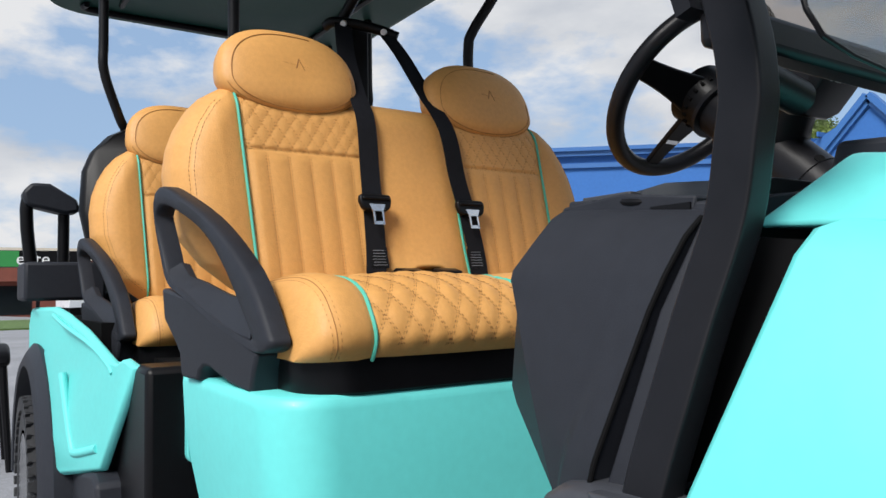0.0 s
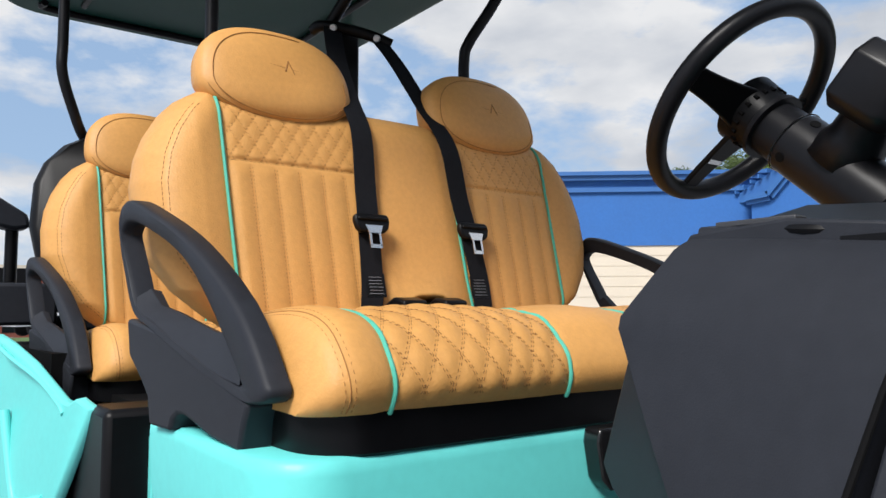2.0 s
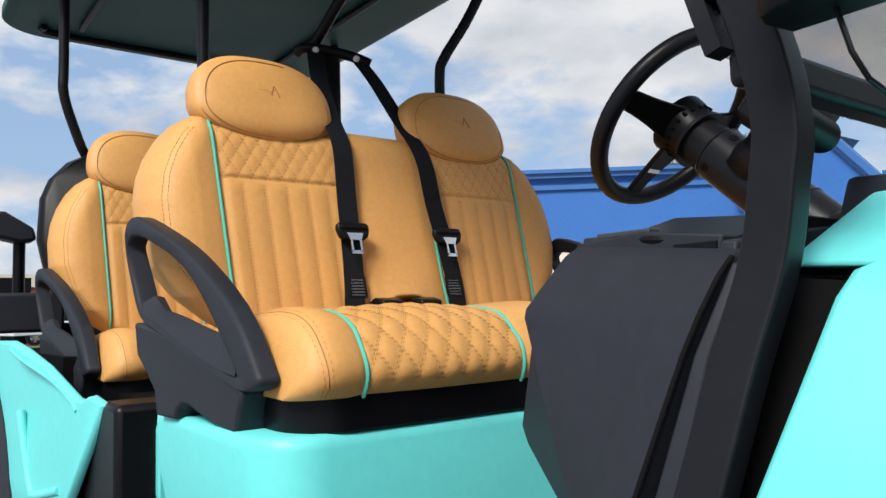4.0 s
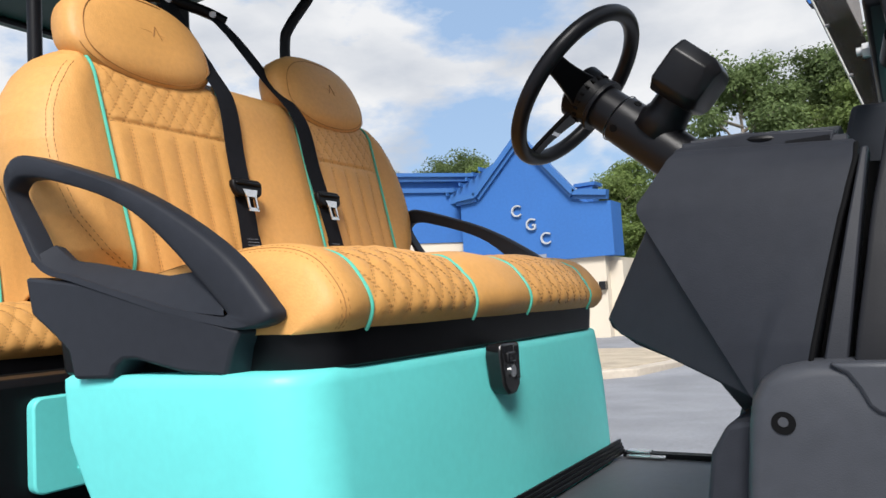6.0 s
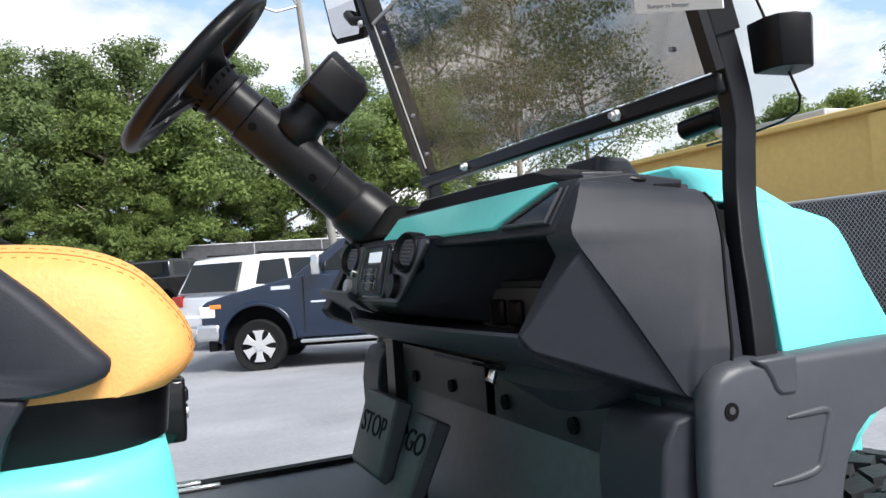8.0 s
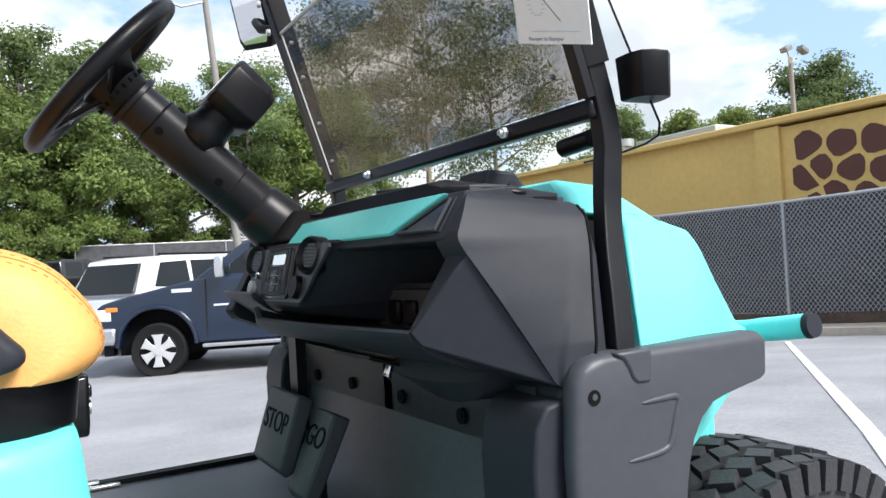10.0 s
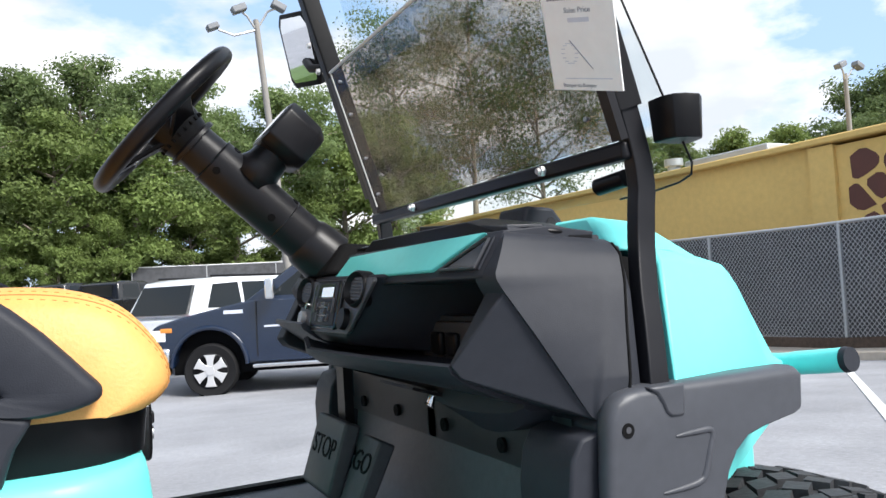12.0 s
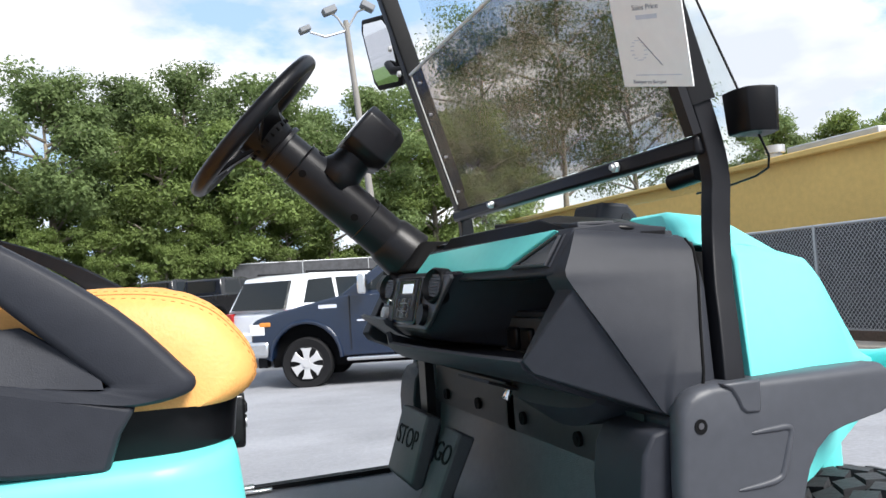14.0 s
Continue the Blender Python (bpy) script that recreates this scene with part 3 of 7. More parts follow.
def seat_tray(parent):
    bm = bmesh.new()
    rings = []
    for z, g in ((0.760, -0.012), (0.768, 0.0), (0.818, 0.005), (0.834, 0.006), (0.840, -0.004)):
        ring = []
        for cx, cy, a0 in ((0.075, -0.44, -90), (0.075, 0.44, 0), (-0.40, 0.50, 90), (-0.40, -0.50, 180)):
            r = (0.085 if cx > 0 else 0.03) + g
            for k in range(7):
                a = radians(a0 + 90 * k / 6)
                ring.append((cx + r * math.cos(a), cy + r * math.sin(a), z))
        rings.append(ring)
    loft(bm, rings)
    return part("seat_tray", bm, BLACK, parent, "black plastic seat tray", angle=50)


front_tray = seat_tray(cart)
front_cushion = build_cushion(cart)
front_back = build_back(cart)


def sub_copy(ob, dx, dz):
    """The same seat once more, further back."""
    m = Matrix.Translation((dx, 0, dz))
    return copy_thing(ob, m)


REAR_DX, REAR_DZ = -1.075, -0.035
for ob, dx, dz, sz in ((front_tray, -1.06, -0.035, 1.0), (front_cushion, -1.06, -0.035, 1.0), (front_back, -1.025, -0.101, 1.09)):
    c = sub_copy(ob, dx, dz)
    c.scale = (1, 1, sz)


bm = bmesh.new()
prof = [(0.95, 0.50), (1.05, 0.565), (1.2, 0.592), (1.34, 0.580), (1.41, 0.552), (1.47, 0.50), (1.51, 0.43), (1.54, 0.32)]
ring = [(0.0 + w, z) for z, w in prof] + [(0.0 - w, z) for z, w in reversed(prof)]
loft(bm, [[(-1.56 - 0.25 * (z - 1.2) + dx, y * k, z) for y, z in ring] for dx, k in ((0.0, 0.97), (-0.02, 1.0), (-0.06, 1.0), (-0.08, 0.95))])
part("rear_bulkhead", bm, BLACK, cart, "black moulded panel behind the rear bench", angle=50)


# ---- armrests ----
ARM_OUT = [(-0.449, 1.10), (-0.440, 1.124), (-0.425, 1.134), (-0.394, 1.133), (-0.308, 1.106), (-0.178, 1.058), (-0.063, 0.998), (0.042, 0.926), (0.104, 0.862), (0.116, 0.845), (0.105, 0.833), (0.066, 0.826), (0.028, 0.830), (-0.081, 0.853), (-0.289, 0.915), (-0.345, 0.930), (-0.378, 0.955), (-0.406, 1.0), (-0.434, 1.05)]
ARM_IN = [(-0.441, 1.075), (-0.434, 1.088), (-0.421, 1.095), (-0.400, 1.096), (-0.350, 1.087), (-0.232, 1.049), (-0.150, 1.010), (-0.080, 0.955), (-0.010, 0.888), (0.028, 0.853), (0.029, 0.848), (0.016, 0.847), (-0.045, 0.859), (-0.10, 0.873), (-0.275, 0.924), (-0.335, 0.941), (-0.366, 0.963), (-0.390, 1.0), (-0.425, 1.05)]


def rounded(pts, n=3):
    """A closed outline, smoothed through its points."""
    out, m = [], len(pts)
    for i in range(m):
        p0, p1, p2, p3 = (Vector(pts[(i + k) % m]) for k in (-1, 0, 1, 2))
        for k in range(n):
            t = k / n
            out.append(tuple(0.5 * (2 * p1 + (p2 - p0) * t + (2 * p0 - 5 * p1 + 4 * p2 - p3) * t * t + (3 * p1 - p0 - 3 * p2 + p3) * t ** 3)))
    return out


def arm_y(x):
    """The armrests splay outwards towards their backs."""
    return 0.572 + 0.08 * max(0.0, -x)


def armrest(parent, side):
    bm = bmesh.new()
    outer, inner = rounded(ARM_OUT), rounded(ARM_IN)
    n = len(outer)
    loops = []
    for k, d in ((0.12, -0.039), (0.0, -0.034), (0.0, -0.010), (0.05, -0.003), (0.16, 0.0), (0.84, -0.0015), (0.95, -0.004), (1.0, -0.010), (1.04, -0.035), (0.98, -0.039)):
        loop = []
        for a, b in zip(outer, inner):
            x, z = a[0] + (b[0] - a[0]) * k, a[1] + (b[1] - a[1]) * k
            loop.append(bm.verts.new((x, side * (arm_y(x) + d), z)))
        loops.append(loop)
    loops.append(loops[0])
    for a, b in zip(loops[:-1], loops[1:]):
        for i in range(n):
            j = (i + 1) % n
            bm.faces.new((a[i], a[j], b[j], b[i]))
    arm = part("armrest", bm, PLASTIC, parent, "charcoal plastic loop armrest", angle=45)
    # slanted ledge below the opening
    bm = bmesh.new()
    low = [(-0.372, 0.962), (-0.335, 0.939), (-0.275, 0.922), (-0.19, 0.898), (-0.10, 0.871), (-0.045, 0.857), (0.0, 0.850), (0.029, 0.847)]
    top = [(-0.355, 0.980), (-0.318, 0.952), (-0.255, 0.942), (-0.175, 0.925), (-0.105, 0.912), (-0.045, 0.914), (-0.004, 0.886), (0.027, 0.856)]
    rows = [[(x, side * (arm_y(x) - 0.003), z) for x, z in low], [(x, side * (arm_y(x) - d), z) for (x, z), d in zip(top, (0.026, 0.030, 0.032, 0.032, 0.030, 0.024, 0.012, 0.005))], [(x, side * (arm_y(x) - 0.044), z - 0.004) for x, z in top], [(x, side * (arm_y(x) - 0.044), z) for x, z in low]]
    loft(bm, rows + rows[:1], close=False)
    part("ledge", bm, PLASTIC, arm, bevel=0.0015)
    foot = [(-0.400, 0.93), (-0.385, 0.868), (-0.33, 0.832), (-0.297, 0.806), (-0.285, 0.763), (-0.203, 0.763), (-0.195, 0.780), (-0.175, 0.791), (-0.15, 0.791), (-0.056, 0.770), (0.03, 0.763), (0.042, 0.80), (0.058, 0.826), (-0.06, 0.86), (-0.25, 0.91)]
    mount = prism(foot, "y", side * 0.512, side * 0.565)
    for v in mount.verts:
        if abs(v.co.y) > 0.55:
            v.co.y = side * (arm_y(v.co.x) - 0.0025)
    part("mount", mount, PLASTIC, arm, bevel=0.006)
    bm = bmesh.new()
    cyl(bm, (0.062, side * 0.50, 0.785), (0.062, side * 0.522, 0.785), 0.010, n=12)
    part("bolt", bm, BLACK, arm)
    return arm


arm_near = armrest(cart, -1)
arm_far = armrest(cart, 1)
for a in (arm_near, arm_far):
    sub_copy(a, REAR_DX, REAR_DZ)


# ---- seat pods and floor ----
def pod_ring(z, xb, xf, y0, y1, r):
    ring = []
    for cx, cy, a0, rr in ((xf - r, y0 + r, -90, r), (xf - r, y1 - r, 0, r), (xb + 0.02, y1 - 0.02, 90, 0.02), (xb + 0.02, y0 + 0.02, 180, 0.02)):
        for k in range(9):
            a = radians(a0 + 90 * k / 8)
            ring.append((cx + rr * math.cos(a), cy + rr * math.sin(a), z))
    return ring


bm = bmesh.new()
loft(bm, [pod_ring(0.40, -0.215, 0.185, -0.548, 0.548, 0.08), pod_ring(0.45, -0.235, 0.182, -0.556, 0.552, 0.085), pod_ring(0.60, -0.312, 0.173, -0.570, 0.564, 0.09), pod_ring(0.665, -0.340, 0.169, -0.575, 0.567, 0.092), pod_ring(0.746, -0.345, 0.160, -0.578, 0.568, 0.095), pod_ring(0.761, -0.348, 0.157, -0.576, 0.566, 0.092), pod_ring(0.767, -0.343, 0.148, -0.567, 0.557, 0.084)])
pod = part("seat_pod", bm, CYAN, cart, "turquoise moulded pod under the front bench", angle=50)
bm = prism([(-0.03, 0.0), (0.03, 0.0), (0.031, -0.02), (0.030, -0.03), (0.026, -0.075), (0.012, -0.088), (-0.012, -0.088), (-0.026, -0.07), (-0.034, -0.02)], "x", 0.166, 0.200)
bmesh.ops.scale(bm, vec=(1, 1.2, 1.06), verts=bm.verts)
bmesh.ops.translate(bm, vec=(0, -0.050, 0.768), verts=bm.verts)
latch = part("latch", bm, GLOSS, pod, "black plastic key latch", bevel=0.005)
bm = bmesh.new()
cyl(bm, (0.19, -0.052, 0.717), (0.204, -0.052, 0.717), 0.011)
part("keyhole", bm, CHROME, latch)
bm = boxes((0.196, 0.205, -0.070, -0.038, 0.733, 0.752), (0.19, 0.203, -0.042, -0.022, 0.70, 0.764))
part("catch", bm, GLOSS, latch, bevel=0.003)
bm = boxes((0.176, 0.192, -0.548, 0.552, 0.452, 0.462), (0.176, 0.189, -0.548, 0.552, 0.462, 0.470), (0.176, 0.186, -0.548, 0.552, 0.470, 0.478), (0.176, 0.183, -0.548, 0.552, 0.478, 0.486))
part("ribbed_strip", bm, BLACK, cart, bevel=0.0015)
floor_pts = [(0.10, 0.445), (0.60, 0.445), (0.66, 0.458), (0.695, 0.49), (0.715, 0.56), (0.722, 0.64), (0.735, 0.64), (0.735, 0.40), (0.10, 0.40)]
fl = part("floor_pan", prism(floor_pts, "y", -0.55, 0.55), MATT, cart, "dark rubber covered floor rising into the toe board", bevel=0.004, angle=30)
for yy in (0.552, -0.552):
    bm = boxes(*[(0.19, 0.66, yy - 0.016 + 0.011 * k, yy - 0.008 + 0.011 * k, 0.446, 0.4575) for k in range(3)])
    part("sill_strip", bm, BLACK, cart, "ribbed black sill strip", bevel=0.001)
bm = boxes((0.20, 0.26, 0.535, 0.56, 0.455, 0.462), (0.205, 0.30, 0.515, 0.535, 0.448, 0.455))
part("sill_clip", bm, CHROME, cart, bevel=0.002)
bm = boxes((-1.9, 0.75, -0.50, 0.50, 0.30, 0.40))
part("chassis", bm, BLACK, cart)

# toe board trim; matt black discs stand in for its shaded bolt holes
bm = bmesh.new()
grid_mesh(bm, lambda y, t: (0.700 - 0.03 * (y / 0.55) ** 2 + 0.02 + (0.012 if t == 0 else -0.012 if t == 3 else 0) * 0, y, (0.628, 0.632, 0.69, 0.72)[t] + 0.012 * (y / 0.5) ** 2), lin(-0.5, 0.5, 30), [0, 1, 2, 3])
r = bmesh.ops.solidify(bm, geom=bm.faces[:], thickness=0.022)
trim = part("toe_board_trim", bm, TRIMG, cart, "charcoal toe board trim with bolts", angle=50)
for yy in (-0.287, -0.063, 0.161, 0.34):
    bm = bmesh.new()
    xx = 0.715 - 0.03 * (yy / 0.55) ** 2
    cyl(bm, (xx - 0.0016, yy, 0.66), (xx + 0.01, yy, 0.66), 0.0125)
    b = part("bolt_recess", bm, MATTB, trim)
    bm = bmesh.new()
    cyl(bm, (xx - 0.003, yy, 0.66), (xx, yy, 0.66), 0.005, n=6)
    part("bolt", bm, MATTB, b)

# pedals
def pedal(name, y0, y1, top, low, up):
    """A slanted rubber pad on its arm; top and low are (x, z) on its face."""
    d = Vector((top[0] - low[0], 0, top[1] - low[1])).normalized()
    back = Vector((d.z, 0, -d.x)) * 0.034
    t, l = Vector((top[0], 0, top[1])), Vector((low[0], 0, low[1]))
    pts = [t, t + back, l + back * 0.9, l + back * 0.5 - d * 0.012, l]
    p = part(name, prism([(v.x, v.z) for v in pts], "y", y0, y1), PADR, cart, "black rubber pedal pad with engraved letters", bevel=0.005)
    arm = bmesh.new()
    yc = (y0 + y1) / 2
    if up:
        box(arm, t.x + 0.022, t.x + 0.042, yc - 0.022, yc + 0.022, t.z - 0.08, 0.77)
    else:
        box(arm, l.x + 0.02, l.x + 0.05, yc - 0.03, yc + 0.03, l.z - 0.10, l.z + 0.02)
    part("pedal_arm", arm, BLACK, p)
    return p, Matrix(((0, d.x, -d.z, 0), (-1, 0, 0, 0), (0, d.z, d.x, 0), (0, 0, 0, 1)))


PADR = mat("pedal rubber", (0.038, 0.040, 0.046), 0.6, var=0.25, bump=0.3, bump_scale=300)
stop, stop_m = pedal("brake_pedal", 0.085, 0.262, (0.572, 0.662), (0.527, 0.528), True)
go, go_m = pedal("accelerator_pedal", -0.022, 0.070, (0.602, 0.640), (0.535, 0.500), False)
writing("lettering", "STOP", 0.058, Matrix.Translation((0.5520, 0.174, 0.604)) @ stop_m, MATTB, stop, 0.001)
writing("lettering", "GO", 0.056, Matrix.Translation((0.5790, 0.026, 0.594)) @ go_m, MATTB, go, 0.001)

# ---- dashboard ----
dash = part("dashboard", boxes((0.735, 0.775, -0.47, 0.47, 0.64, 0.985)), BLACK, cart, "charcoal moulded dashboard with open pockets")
SZ = [0.728, 0.732, 0.742, 0.79, 0.85, 0.914, 0.932, 0.966, 0.986, 0.993]
S_REAR = [0.722, 0.709, 0.694, 0.667, 0.633, 0.596, 0.587, 0.609, 0.6215, 0.630]
S_FRONT = [0.728, 0.736, 0.741, 0.753, 0.768, 0.785, 0.789, 0.797, 0.798, 0.794]
S_YR = [0.5545, 0.553, 0.546, 0.537, 0.524, 0.506, 0.503, 0.487, 0.476, 0.466]
S_YF = [0.5545, 0.556, 0.558, 0.556, 0.541, 0.523, 0.517, 0.503, 0.484, 0.472]


def side_pt(u, z, side):
    """The moulded flank: u runs from its rear edge to its front edge."""
    xr, xf = float(np.interp(z, SZ, S_REAR)), float(np.interp(z, SZ, S_FRONT))
    y = float(np.interp(z, SZ, S_YR)) * (1 - u) + float(np.interp(z, SZ, S_YF)) * u
    y += 0.001 * math.sin(math.pi * u) * min(1.0, (0.993 - z) / 0.05)
    crease = 0.78 * max(0.0, 1 - (1 - min(1.0, max(0.0, (z - 0.735) / 0.19))) ** 2.2)
    lip = float(np.interp(z, [0.73, 0.78, 0.85, 0.97], [0.006, 0.004, 0.0007, 0.0004]))
    q = min(1.0, max(0.0, (u - crease) / 0.16))
    y += lip * q * q * (3 - 2 * q) * min(1.0, (0.993 - z) / 0.02)
    return (xr + (xf - xr) * u, side * y, z - 0.016 * u * max(0.0, (z - 0.90) / 0.093))


for side in (-1, 1):
    bm = bmesh.new()
    us = lin(0, 1, 81)
    zs = [0.728, 0.730, 0.734] + lin(0.738, 0.82, 28) + lin(0.83, 0.98, 18) + [0.984, 0.988, 0.991, 0.993]
    g = grid_mesh(bm, lambda z, u: side_pt(u, z, side), zs, us)
    rim = [g[i][0] for i in range(len(zs))] + g[-1][1:] + [g[i][-1] for i in reversed(range(len(zs) - 1))] + [v for v in reversed(g[0][1:-1])]
    inner = [bm.verts.new((v.co.x, side * 0.447, v.co.z)) for v in rim]
    for a in range(len(rim)):
        b = (a + 1) % len(rim)
        bm.faces.new((rim[a], rim[b], inner[b], inner[a]))
    bmesh.ops.recalc_face_normals(bm, faces=bm.faces[:])
    flank = part("side_panel", bm, PLASTIC, dash, "charcoal grained side panel", angle=45)
    # seam at the front edge
    bm = bmesh.new()
    tube(bm, [side_pt(0.995, z, side) for z in lin(0.745, 0.985, 40)], 0.0022, 8)
    part("seam", bm, MATTB, flank)
    # lower corner facet under the pocket
    bm = bmesh.new()
    k = [(0.600, side * 0.5045, 0.912), (0.534, side * 0.462, 0.817), (0.548, side * 0.466, 0.798), (0.707, side * 0.549, 0.734), (0.700, side * 0.44, 0.735), (0.56, side * 0.44, 0.80), (0.546, side * 0.44, 0.817), (0.600, side * 0.455, 0.913)]
    vs = [bm.verts.new(p) for p in k]
    for f in ((0, 1, 2, 3), (7, 6, 5, 4), (0, 7, 6, 1), (1, 6, 5, 2), (2, 5, 4, 3), (3, 4, 7, 0)):
        bm.faces.new([vs[i] for i in f])
    part("corner_panel", bm, PLASTIC, dash, bevel=0.003)
    bm = prism([(0.70, 0.66), (0.70, 0.735), (0.745, 0.742), (0.80, 0.78), (0.80, 0.66)], "y", side * 0.40, side * 0.548)
    part("lower_corner", bm, PLASTIC, dash, bevel=0.008)
    part("toe_side", prism([(0.652, 0.40), (0.648, 0.64), (0.656, 0.69), (0.672, 0.716), (0.76, 0.735), (0.76, 0.40)], "y", min(side * 0.43, side * 0.552), max(side * 0.43, side * 0.552)), PLASTIC, dash, bevel=0.005)
for side in (-1, 1):
    bm = bmesh.new()
    loft(bm, [[(0.736, side * 0.559, 0.72), (0.771, side * 0.556, 0.72), (0.771, side * 0.50, 0.72), (0.736, side * 0.50, 0.72)], [(0.7565, side * 0.555, 0.767), (0.776, side * 0.552, 0.767), (0.776, side * 0.50, 0.767), (0.7565, side * 0.50, 0.767)], [(0.786, side * 0.523, 0.90), (0.797, side * 0.520, 0.90), (0.797, side * 0.47, 0.90), (0.786, side * 0.47, 0.90)], [(0.801, side * 0.492, 0.966), (0.807, side * 0.489, 0.966), (0.807, side * 0.44, 0.966), (0.801, side * 0.44, 0.966)]])
    part("cowl_strip", bm, PLASTIC, dash, bevel=0.002)
# tray lips and undersides, the far one higher
for nm, ya, yb, dz in (("tray", -0.458, 0.095, 0.0), ("far_tray", 0.115, 0.458, 0.046)):
    bm = bmesh.new()
    rings = []
    for y in lin(ya, yb, 25):
        b = 0.037 * max(0.0, 1 - (y / 0.46) ** 2)
        x0 = 0.534 - b
        up = dz + 0.020 * max(0.0, (y - yb + 0.02) / 0.02) * (dz == 0.0)
        rings.append([(x0, y, 0.816 + up), (x0 + 0.004, y, 0.806 + dz), (x0 + 0.03, y, 0.786 + dz), (0.63, y, 0.757 + dz * 0.5), (0.72, y, 0.735), (0.74, y, 0.735), (0.74, y, 0.80 + dz), (0.60, y, 0.802 + dz), (x0 + 0.016, y, 0.812 + up), (x0 + 0.008, y, 0.819 + up)])
    loft(bm, rings)
    part(nm, bm, PLASTIC, dash, "charcoal tray lip and underside", angle=35)
# upper beam with the sloping face
bm = bmesh.new()
rings = []
for y in lin(-0.468, 0.468, 31):
    b = 0.03 * max(0.0, 1 - (y / 0.46) ** 2)
    rings.append([(0.588 - b, y, 0.934), (0.59 - b, y, 0.93), (0.64, y, 0.925), (0.76, y, 0.925), (0.78, y, 0.990), (0.70, y, 1.0), (0.627 - b * 0.6, y, 0.995)])
loft(bm, rings)
part("upper_beam", bm, PLASTIC, dash, bevel=0.004, angle=30)


def face_pt(y, t, off=0.002):
    """A point on the sloping face: t runs from its lower edge to its upper edge."""
    b = 0.03 * max(0.0, 1 - (y / 0.46) ** 2)
    x = (0.588 - b) + (0.039 + b * 0.4) * t
    z = 0.934 + 0.061 * t
    return Vector((x - off * 0.84, y, z + off * 0.54))


def face_plate(name, quad, off, material, parent, label=""):
    """A thin plate on the sloping face; quad of (y, t)."""
    bm = bmesh.new()
    (a, b, c, d) = quad
    g, back = [], []
    rows = []
    for i in range(13):
        u = i / 12
        lo = (a[0] + (b[0] - a[0]) * u, a[1] + (b[1] - a[1]) * u)
        hi = (d[0] + (c[0] - d[0]) * u, d[1] + (c[1] - d[1]) * u)
        rows.append([face_pt(lo[0], lo[1], -0.006), face_pt(lo[0], lo[1], off), face_pt(hi[0], hi[1], off), face_pt(hi[0], hi[1], -0.006)])
    loft(bm, rows)
    return part(name, bm, material, parent, label, bevel=0.002, angle=30)


face_plate("trim_panel", [(0.085, 0.16), (-0.335, 0.16), (-0.43, 0.96), (0.078, 0.86)], 0.006, CYAN, dash, "turquoise painted trim panel")
tri_pocket = face_plate("corner_pocket", [(-0.352, 0.14), (-0.455, 0.12), (-0.455, 0.86), (-0.442, 0.86)], 0.003, PLASTIC, dash)
# raised gloss black plate stands in for the dark of the corner recess
face_plate("pocket_shade", [(-0.368, 0.2), (-0.446, 0.19), (-0.446, 0.74), (-0.438, 0.74)], 0.005, GLOSS, dash)
# paler grey tube paints the bright edge of the recess
bm = bmesh.new()
rim = [face_pt(y, t, 0.006) for y, t in ((-0.360, 0.155), (-0.450, 0.145), (-0.450, 0.79), (-0.439, 0.80), (-0.360, 0.155))]
tube(bm, rim, 0.0022, 8)
part("pocket_glint", bm, TRIMG, tri_pocket)
# ridge along the top
bm = bmesh.new()
loft(bm, [[(0.632 - 0.02 * (1 - (y / 0.47) ** 2), y, 0.985), (0.636 - 0.02 * (1 - (y / 0.47) ** 2), y, 1.004 + h), (0.66, y, 1.010 + h), (0.78, y, 1.0 + h), (0.78, y, 0.985)] for y, h in [(-0.45, -0.012)] + [(yy, 0.012) for yy in lin(-0.36, 0.0, 9)] + [(0.03, 0.0), (0.06, -0.012)]])
part("dash_top", bm, BLACK, dash, bevel=0.003, angle=30)
# hump by the pillar; gloss black plug stands in for its shaded bolt hole
bm = prism([(0.770, 0.985), (0.789, 1.050), (0.846, 1.046), (0.868, 1.018), (0.895, 0.990), (0.895, 0.96), (0.77, 0.96)], "y", -0.278, -0.190)
hump = part("pillar_cover", bm, PLASTIC, dash, "charcoal pillar cover", bevel=0.006)
bm = bmesh.new()
cyl(bm, (0.838, -0.280, 1.021), (0.838, -0.266, 1.021), 0.0085)
part("hole_plug", bm, GLOSS, hump)
bm = prism([(0.690, 0.988), (0.708, 1.030), (0.768, 1.031), (0.806, 0.995), (0.806, 0.97), (0.69, 0.97)], "y", 0.355, 0.455)
part("pillar_cover", bm, PLASTIC, dash, bevel=0.006)
# the instrument block between the pockets
bm = bmesh.new()
loft(bm, [[(0.548, -0.170, 0.948), (0.552, 0.235, 0.955), (0.74, 0.30, 0.955), (0.74, -0.30, 0.945)], [(0.522, -0.085, 0.842), (0.524, 0.245, 0.846), (0.72, 0.28, 0.846), (0.72, -0.20, 0.842)], [(0.545, -0.06, 0.825), (0.545, 0.235, 0.828), (0.70, 0.26, 0.80), (0.70, -0.19, 0.80)]])
blk = part("instrument_block", bm, PLASTIC, dash, "charcoal centre block with a stereo", bevel=0.006)


def blk_m(y, t, off=0.0):
    """A pose on the block's face, y across, t from its lower edge up; local z points out to the seats."""
    z = 0.842 + 0.108 * t
    x = 0.522 + 0.027 * t - off
    return Matrix.Translation((x, y, z)) @ Euler((0, radians(-90 + 14), 0)).to_matrix().to_4x4() @ Euler((0, 0, radians(-90))).to_matrix().to_4x4()


